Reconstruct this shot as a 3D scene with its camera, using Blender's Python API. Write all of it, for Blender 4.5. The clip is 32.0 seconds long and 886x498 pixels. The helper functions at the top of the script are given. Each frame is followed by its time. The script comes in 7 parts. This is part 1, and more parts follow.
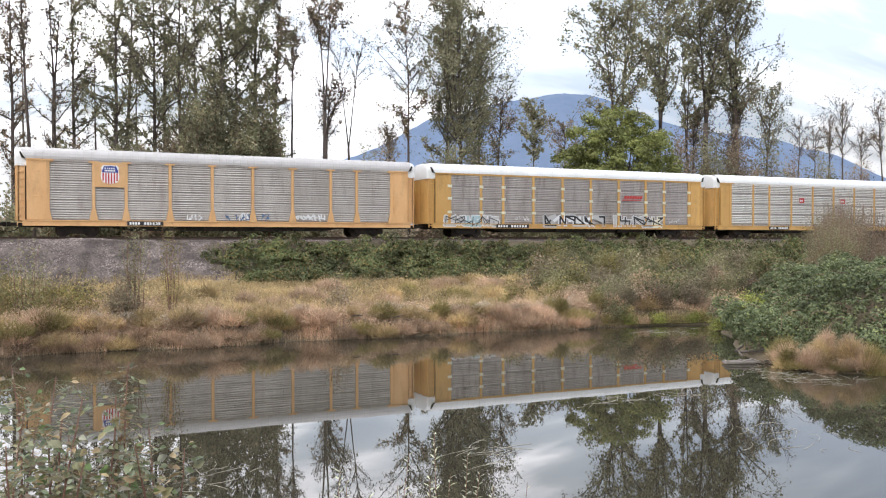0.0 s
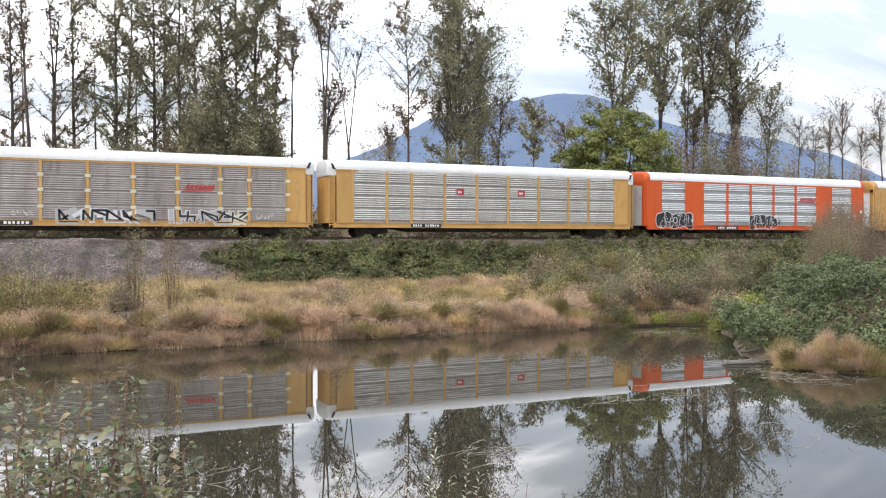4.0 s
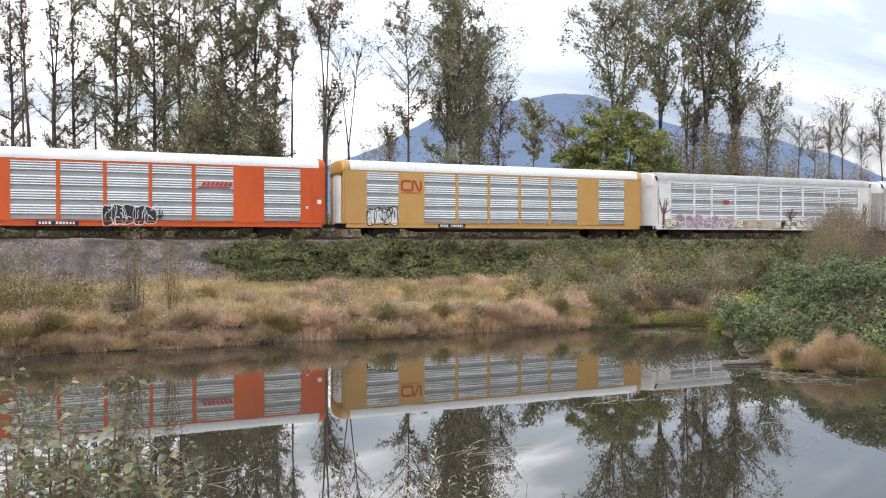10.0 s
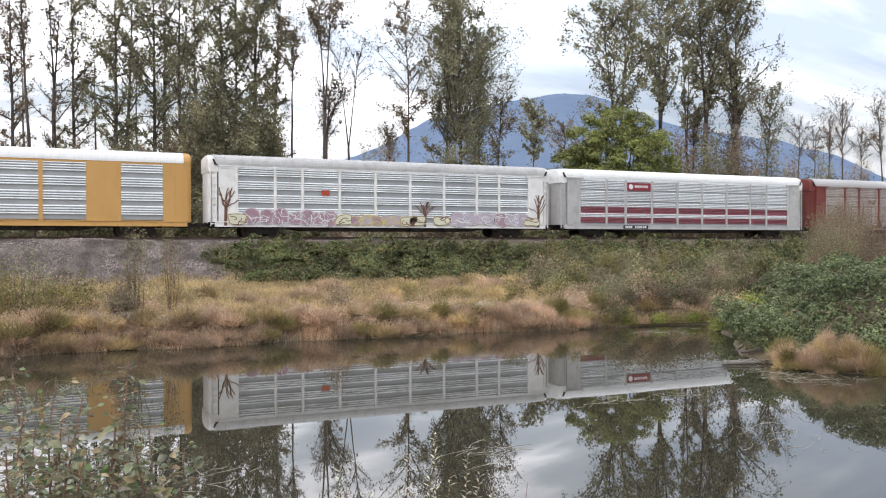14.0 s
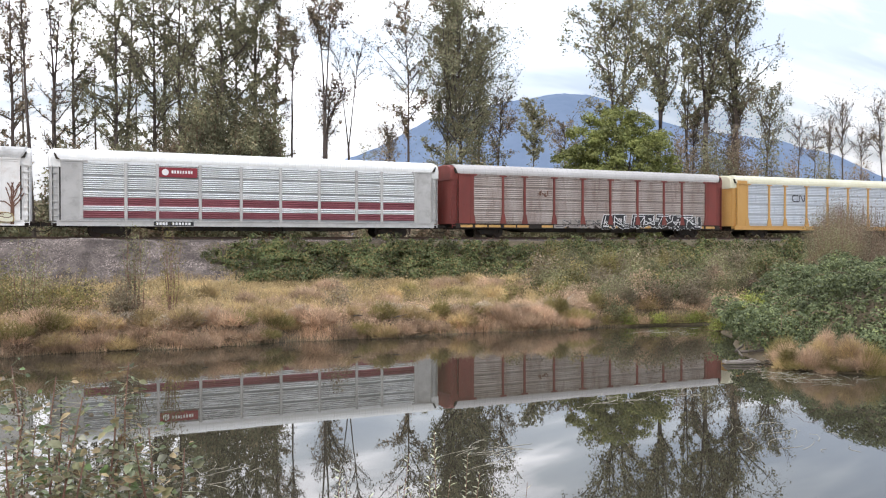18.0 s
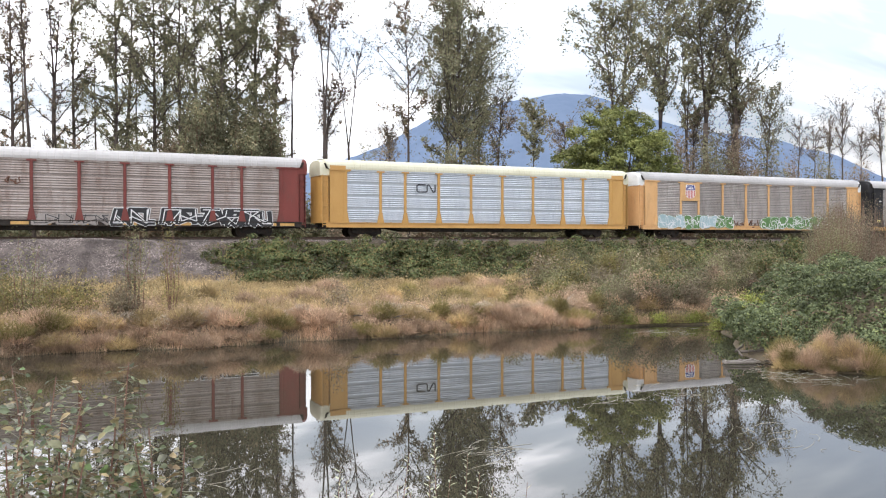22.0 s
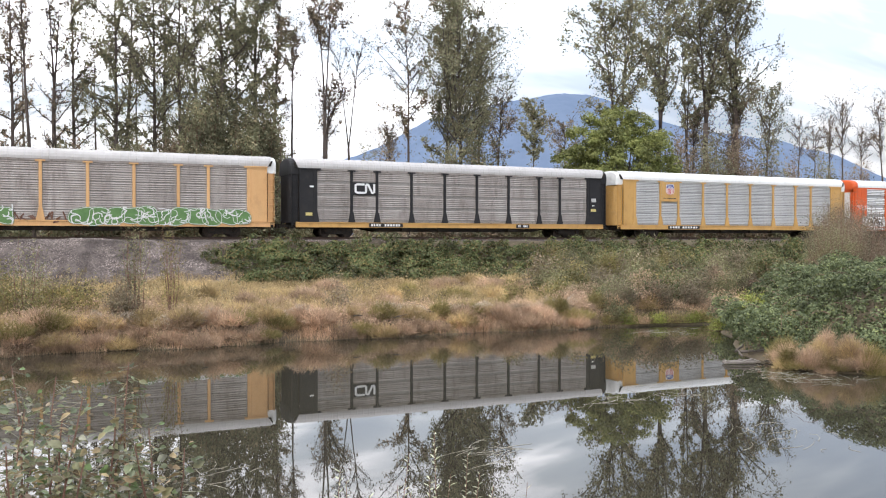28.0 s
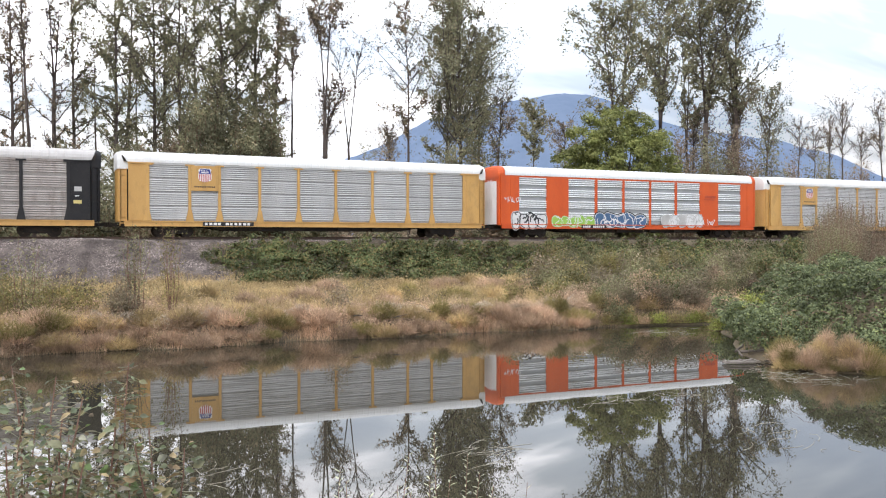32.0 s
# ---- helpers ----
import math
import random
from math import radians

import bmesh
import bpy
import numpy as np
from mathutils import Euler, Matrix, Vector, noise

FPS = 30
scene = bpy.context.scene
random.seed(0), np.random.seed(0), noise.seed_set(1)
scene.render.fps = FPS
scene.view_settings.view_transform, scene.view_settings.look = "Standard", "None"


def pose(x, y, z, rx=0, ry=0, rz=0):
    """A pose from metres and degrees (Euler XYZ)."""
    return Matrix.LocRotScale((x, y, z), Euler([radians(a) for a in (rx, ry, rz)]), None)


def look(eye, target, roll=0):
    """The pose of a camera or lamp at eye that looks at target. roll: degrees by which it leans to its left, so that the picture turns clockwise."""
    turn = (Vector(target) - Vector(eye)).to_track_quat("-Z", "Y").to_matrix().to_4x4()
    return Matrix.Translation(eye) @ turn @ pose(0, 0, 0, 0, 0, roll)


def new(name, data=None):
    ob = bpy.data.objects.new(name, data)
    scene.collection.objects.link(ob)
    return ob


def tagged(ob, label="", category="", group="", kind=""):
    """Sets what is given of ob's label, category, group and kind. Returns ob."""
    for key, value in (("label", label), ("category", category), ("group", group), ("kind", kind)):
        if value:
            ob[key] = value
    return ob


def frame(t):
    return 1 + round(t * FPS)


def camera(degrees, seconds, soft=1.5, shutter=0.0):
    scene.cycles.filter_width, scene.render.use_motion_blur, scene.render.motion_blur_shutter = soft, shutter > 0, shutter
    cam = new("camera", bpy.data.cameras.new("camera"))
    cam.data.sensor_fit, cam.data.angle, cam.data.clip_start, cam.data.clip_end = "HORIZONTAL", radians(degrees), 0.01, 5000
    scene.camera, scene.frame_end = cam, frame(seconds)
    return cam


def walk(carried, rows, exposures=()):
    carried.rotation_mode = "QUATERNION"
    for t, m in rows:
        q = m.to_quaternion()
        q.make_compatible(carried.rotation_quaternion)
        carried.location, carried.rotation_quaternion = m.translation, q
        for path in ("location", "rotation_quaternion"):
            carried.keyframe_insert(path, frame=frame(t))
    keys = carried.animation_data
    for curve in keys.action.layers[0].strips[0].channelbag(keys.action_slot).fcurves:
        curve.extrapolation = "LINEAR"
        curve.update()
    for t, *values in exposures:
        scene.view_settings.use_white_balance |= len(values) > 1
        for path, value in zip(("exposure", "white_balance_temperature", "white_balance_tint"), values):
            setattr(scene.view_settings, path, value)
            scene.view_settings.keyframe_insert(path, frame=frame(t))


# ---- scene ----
# World: x runs along the track, y away from the viewer, z up; the pond's surface is z = 0.
RAIL_Z = 3.92          # top of rail
TRACK_Y = 62.74        # centre line of the track
PITCH = 28.465         # one car, coupler to coupler

cam = camera(53.9, 32.0, soft=1.15)
EYE = (0.0, 0.0, 3.763)
VIEW = math.radians(25.006)
TILT = math.radians(0.649)
EXPOSURE = -0.97
AIM = (EYE[0] + 100 * math.sin(VIEW), EYE[1] + 100 * math.cos(VIEW), EYE[2] - 100 * math.tan(TILT))
walk(cam, [(0.0, look(EYE, AIM, 0)), (32.0, look(EYE, AIM, 0))], exposures=[(t, EXPOSURE + e) for t, e in ((0.0, 0.2), (4.0, 0.16), (8.0, 0.1), (14.0, 0.06), (17.0, 0.14), (20.5, 0.26), (26.0, 0.26), (32.0, 0.26))])


# ---------------------------------------------------------------- light
def make_world():
    w = bpy.data.worlds.new("overcast_sky")
    scene.world = w
    w.use_nodes = True
    nt = w.node_tree
    nt.nodes.clear()
    N, L = nt.nodes.new, nt.links.new
    out = N("ShaderNodeOutputWorld")
    sky = N("ShaderNodeTexSky")
    sky.sky_type = "NISHITA"
    sky.sun_disc = False
    sky.sun_elevation = radians(44)
    sky.sun_rotation = radians(207)
    sky.air_density, sky.dust_density = 1.2, 1.5
    bg_sky = N("ShaderNodeBackground")
    bg_sky.inputs[1].default_value = 0.13
    L(sky.outputs[0], bg_sky.inputs[0])
    co = N("ShaderNodeTexCoord")
    # cloud deck: flatten the dome on to a plane so that the bands lie level near the horizon
    sep = N("ShaderNodeSeparateXYZ")
    L(co.outputs["Generated"], sep.inputs[0])
    lift = N("ShaderNodeMath"); lift.operation = "ADD"; lift.inputs[1].default_value = 0.22
    absz = N("ShaderNodeMath"); absz.operation = "ABSOLUTE"
    L(sep.outputs[2], absz.inputs[0]); L(absz.outputs[0], lift.inputs[0])
    dx = N("ShaderNodeMath"); dx.operation = "DIVIDE"
    dy = N("ShaderNodeMath"); dy.operation = "DIVIDE"
    L(sep.outputs[0], dx.inputs[0]); L(lift.outputs[0], dx.inputs[1])
    L(sep.outputs[1], dy.inputs[0]); L(lift.outputs[0], dy.inputs[1])
    comb = N("ShaderNodeCombineXYZ")
    L(dx.outputs[0], comb.inputs[0]); L(dy.outputs[0], comb.inputs[1])
    mp = N("ShaderNodeMapping")
    mp.inputs["Location"].default_value = CLOUD_AT
    mp.inputs["Rotation"].default_value = (0, 0, radians(-25))
    mp.inputs["Scale"].default_value = (0.6, 1.9, 1)
    L(comb.outputs[0], mp.inputs[0])
    n1 = N("ShaderNodeTexNoise"); n1.inputs["Scale"].default_value = 1.35; n1.inputs["Detail"].default_value = 6
    n1.inputs["Roughness"].default_value = 0.52; n1.inputs["Distortion"].default_value = 0.35
    L(mp.outputs[0], n1.inputs["Vector"])
    ramp = N("ShaderNodeValToRGB")
    e = ramp.color_ramp.elements
    e[0].position, e[0].color = 0.36, (0.62, 0.71, 0.87, 1)
    e[1].position, e[1].color = 0.56, (2.0, 2.0, 2.11, 1)
    m = ramp.color_ramp.elements.new(0.48); m.color = (0.97, 1.05, 1.17, 1)
    # thinner cover to one side: the deck is whitest to the left of the view
    tilt = N("ShaderNodeVectorMath"); tilt.operation = "DOT_PRODUCT"
    tilt.inputs[1].default_value = (-0.906 * 0.21, 0.423 * 0.21, 0.0)
    L(co.outputs["Generated"], tilt.inputs[0])
    cover = N("ShaderNodeMath"); cover.operation = "ADD"
    L(n1.outputs[0], cover.inputs[0]); L(tilt.outputs["Value"], cover.inputs[1])
    haze = N("ShaderNodeMapRange"); haze.inputs[1].default_value, haze.inputs[2].default_value = 0.05, 0.13
    haze.inputs[3].default_value, haze.inputs[4].default_value = 0.36, 0.0
    L(absz.outputs[0], haze.inputs[0])
    low = N("ShaderNodeMath"); low.operation = "ADD"; L(haze.outputs[0], low.inputs[1])      # the deck closes towards the horizon
    L(cover.outputs[0], low.inputs[0]); L(low.outputs[0], ramp.inputs[0])
    bg_cloud = N("ShaderNodeBackground")
    # an overcast deck is brighter overhead than near the horizon
    rise = N("ShaderNodeMapRange"); rise.inputs[1].default_value, rise.inputs[2].default_value = 0.08, 0.20
    rise.inputs[3].default_value, rise.inputs[4].default_value = CLOUD_STRENGTH, CLOUD_STRENGTH * 2.8
    L(absz.outputs[0], rise.inputs[0]); L(rise.outputs[0], bg_cloud.inputs[1])
    L(ramp.outputs[0], bg_cloud.inputs[0])
    mix = N("ShaderNodeMixShader")
    mix.inputs[0].default_value = 0.86
    L(bg_sky.outputs[0], mix.inputs[1]); L(bg_cloud.outputs[0], mix.inputs[2])
    L(mix.outputs[0], out.inputs[0])


CLOUD_AT = (0.96, 0.248, 0.0)
CLOUD_STRENGTH = 0.95
make_world()
sun = new("sun", bpy.data.lights.new("sun", "SUN"))
sun.data.energy, sun.data.angle, sun.data.color = 1.7, radians(14), (1.0, 0.95, 0.88)
sun.matrix_world = look((-30, -60, 66), (0, 0, 0))


# ---------------------------------------------------------------- materials
def shader(name, c1, c2, rough=0.75, metal=0.0, coarse=1.5, fine=30.0, bump=0.15, spread=0.0, stretch=(1, 1, 1),
           stain=None, stain_amount=0.0, island=False, leafy=0.0, tones=None, depth=0.02):
    """Two tones mixed by coarse and fine noise, stains with a shape of their own, and relief.
    spread: how far brightness varies from object to object (or island to island); tones: colours for the islands."""
    m = bpy.data.materials.new(name)
    m.use_nodes = True
    nt = m.node_tree
    N, L = nt.nodes.new, nt.links.new
    bsdf = nt.nodes["Principled BSDF"]
    co = N("ShaderNodeTexCoord")
    info = N("ShaderNodeObjectInfo")
    geo = N("ShaderNodeNewGeometry")
    rnd = geo.outputs["Random Per Island"] if island else info.outputs["Random"]
    add = N("ShaderNodeVectorMath"); add.operation = "MULTIPLY_ADD"
    add.inputs[1].default_value = stretch
    shift = N("ShaderNodeVectorMath"); shift.operation = "SCALE"; shift.inputs[0].default_value = (37, 19, 53)
    L(info.outputs["Random"], shift.inputs["Scale"])
    L(co.outputs["Object"], add.inputs[0]); L(shift.outputs[0], add.inputs[2])
    a = N("ShaderNodeTexNoise"); a.inputs["Scale"].default_value = coarse; a.inputs["Detail"].default_value = 4
    b = N("ShaderNodeTexNoise"); b.inputs["Scale"].default_value = fine; b.inputs["Detail"].default_value = 3
    L(add.outputs[0], a.inputs["Vector"]); L(add.outputs[0], b.inputs["Vector"])
    blend = N("ShaderNodeMix"); blend.data_type = "FLOAT"; blend.inputs[0].default_value = 0.4
    L(a.outputs[0], blend.inputs[2]); L(b.outputs[0], blend.inputs[3])
    ramp = N("ShaderNodeValToRGB")
    e = ramp.color_ramp.elements
    e[0].position, e[0].color, e[1].position, e[1].color = 0.36, (*c1, 1), 0.64, (*c2, 1)
    L(blend.outputs[0], ramp.inputs[0])
    colour = ramp.outputs[0]
    if tones:
        pick = N("ShaderNodeValToRGB")
        el = pick.color_ramp.elements
        el[0].position, el[0].color = 0.0, (*tones[0], 1)
        el[1].position, el[1].color = 1.0, (*tones[-1], 1)
        for i, c in enumerate(tones[1:-1]):
            k = el.new((i + 1) / (len(tones) - 1)); k.color = (*c, 1)
        L(rnd, pick.inputs[0])
        mm = N("ShaderNodeMix"); mm.data_type = "RGBA"; mm.inputs[0].default_value = 0.72
        L(colour, mm.inputs[6]); L(pick.outputs[0], mm.inputs[7])
        colour = mm.outputs[2]
    if stain:
        s = N("ShaderNodeTexNoise"); s.inputs["Scale"].default_value = coarse * 2.3; s.inputs["Detail"].default_value = 6
        s.inputs["Roughness"].default_value = 0.68
        L(add.outputs[0], s.inputs["Vector"])
        sr = N("ShaderNodeValToRGB")
        sr.color_ramp.elements[0].position, sr.color_ramp.elements[1].position = 0.5, 0.72
        sr.color_ramp.elements[1].color = (stain_amount,) * 3 + (1,)
        L(s.outputs[0], sr.inputs[0])
        mm = N("ShaderNodeMix"); mm.data_type = "RGBA"; mm.inputs[7].default_value = (*stain, 1)
        L(sr.outputs[0], mm.inputs[0]); L(colour, mm.inputs[6])
        colour = mm.outputs[2]
    if spread:
        hsv = N("ShaderNodeHueSaturation")
        rr = N("ShaderNodeMapRange"); rr.inputs[3].default_value, rr.inputs[4].default_value = 1 - spread, 1 + spread
        L(rnd, rr.inputs[0])
        if island:                   # drifts of lighter and darker growth
            drift = N("ShaderNodeMapRange"); drift.inputs[1].default_value, drift.inputs[2].default_value = 0.35, 0.65
            drift.inputs[3].default_value, drift.inputs[4].default_value = 0.58, 1.45
            L(a.outputs[0], drift.inputs[0])
            both = N("ShaderNodeMath"); both.operation = "MULTIPLY"
            L(rr.outputs[0], both.inputs[0]); L(drift.outputs[0], both.inputs[1])
            L(both.outputs[0], hsv.inputs["Value"])
        else:
            L(rr.outputs[0], hsv.inputs["Value"])
        L(colour, hsv.inputs["Color"])
        colour = hsv.outputs[0]
    L(colour, bsdf.inputs["Base Color"])
    bsdf.inputs["Roughness"].default_value, bsdf.inputs["Metallic"].default_value = rough, metal
    if leafy:
        bsdf.inputs["Specular IOR Level"].default_value = 0.25
    if bump:
        bp = N("ShaderNodeBump"); bp.inputs["Strength"].default_value = bump; bp.inputs["Distance"].default_value = depth
        L(b.outputs[0], bp.inputs["Height"]); L(bp.outputs[0], bsdf.inputs["Normal"])
    if leafy:
        tr = N("ShaderNodeBsdfTranslucent")
        L(colour, tr.inputs[0])
        ms = N("ShaderNodeMixShader"); ms.inputs[0].default_value = leafy
        L(bsdf.outputs[0], ms.inputs[1]); L(tr.outputs[0], ms.inputs[2])
        L(ms.outputs[0], nt.nodes["Material Output"].inputs[0])
    return m


def shaded_perforated(name, c1, c2, pitch=28.0):
    """Galvanised sheet punched with rows of small round holes; its dark tone also paints recess shade."""
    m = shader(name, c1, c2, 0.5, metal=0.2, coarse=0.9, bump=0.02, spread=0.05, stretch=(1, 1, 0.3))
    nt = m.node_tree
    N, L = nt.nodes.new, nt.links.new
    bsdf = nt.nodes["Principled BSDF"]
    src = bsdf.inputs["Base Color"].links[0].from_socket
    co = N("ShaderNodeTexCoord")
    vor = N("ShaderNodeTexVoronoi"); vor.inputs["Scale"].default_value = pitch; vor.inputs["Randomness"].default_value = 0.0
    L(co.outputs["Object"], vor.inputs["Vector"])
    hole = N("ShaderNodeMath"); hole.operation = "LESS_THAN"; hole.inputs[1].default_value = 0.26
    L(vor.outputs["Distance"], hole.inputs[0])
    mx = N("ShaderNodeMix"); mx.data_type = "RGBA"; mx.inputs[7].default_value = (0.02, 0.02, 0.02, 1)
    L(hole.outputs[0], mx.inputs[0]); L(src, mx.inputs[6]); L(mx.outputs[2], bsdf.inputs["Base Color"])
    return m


RUST = (0.16, 0.07, 0.03)
GRIME = (0.07, 0.055, 0.04)
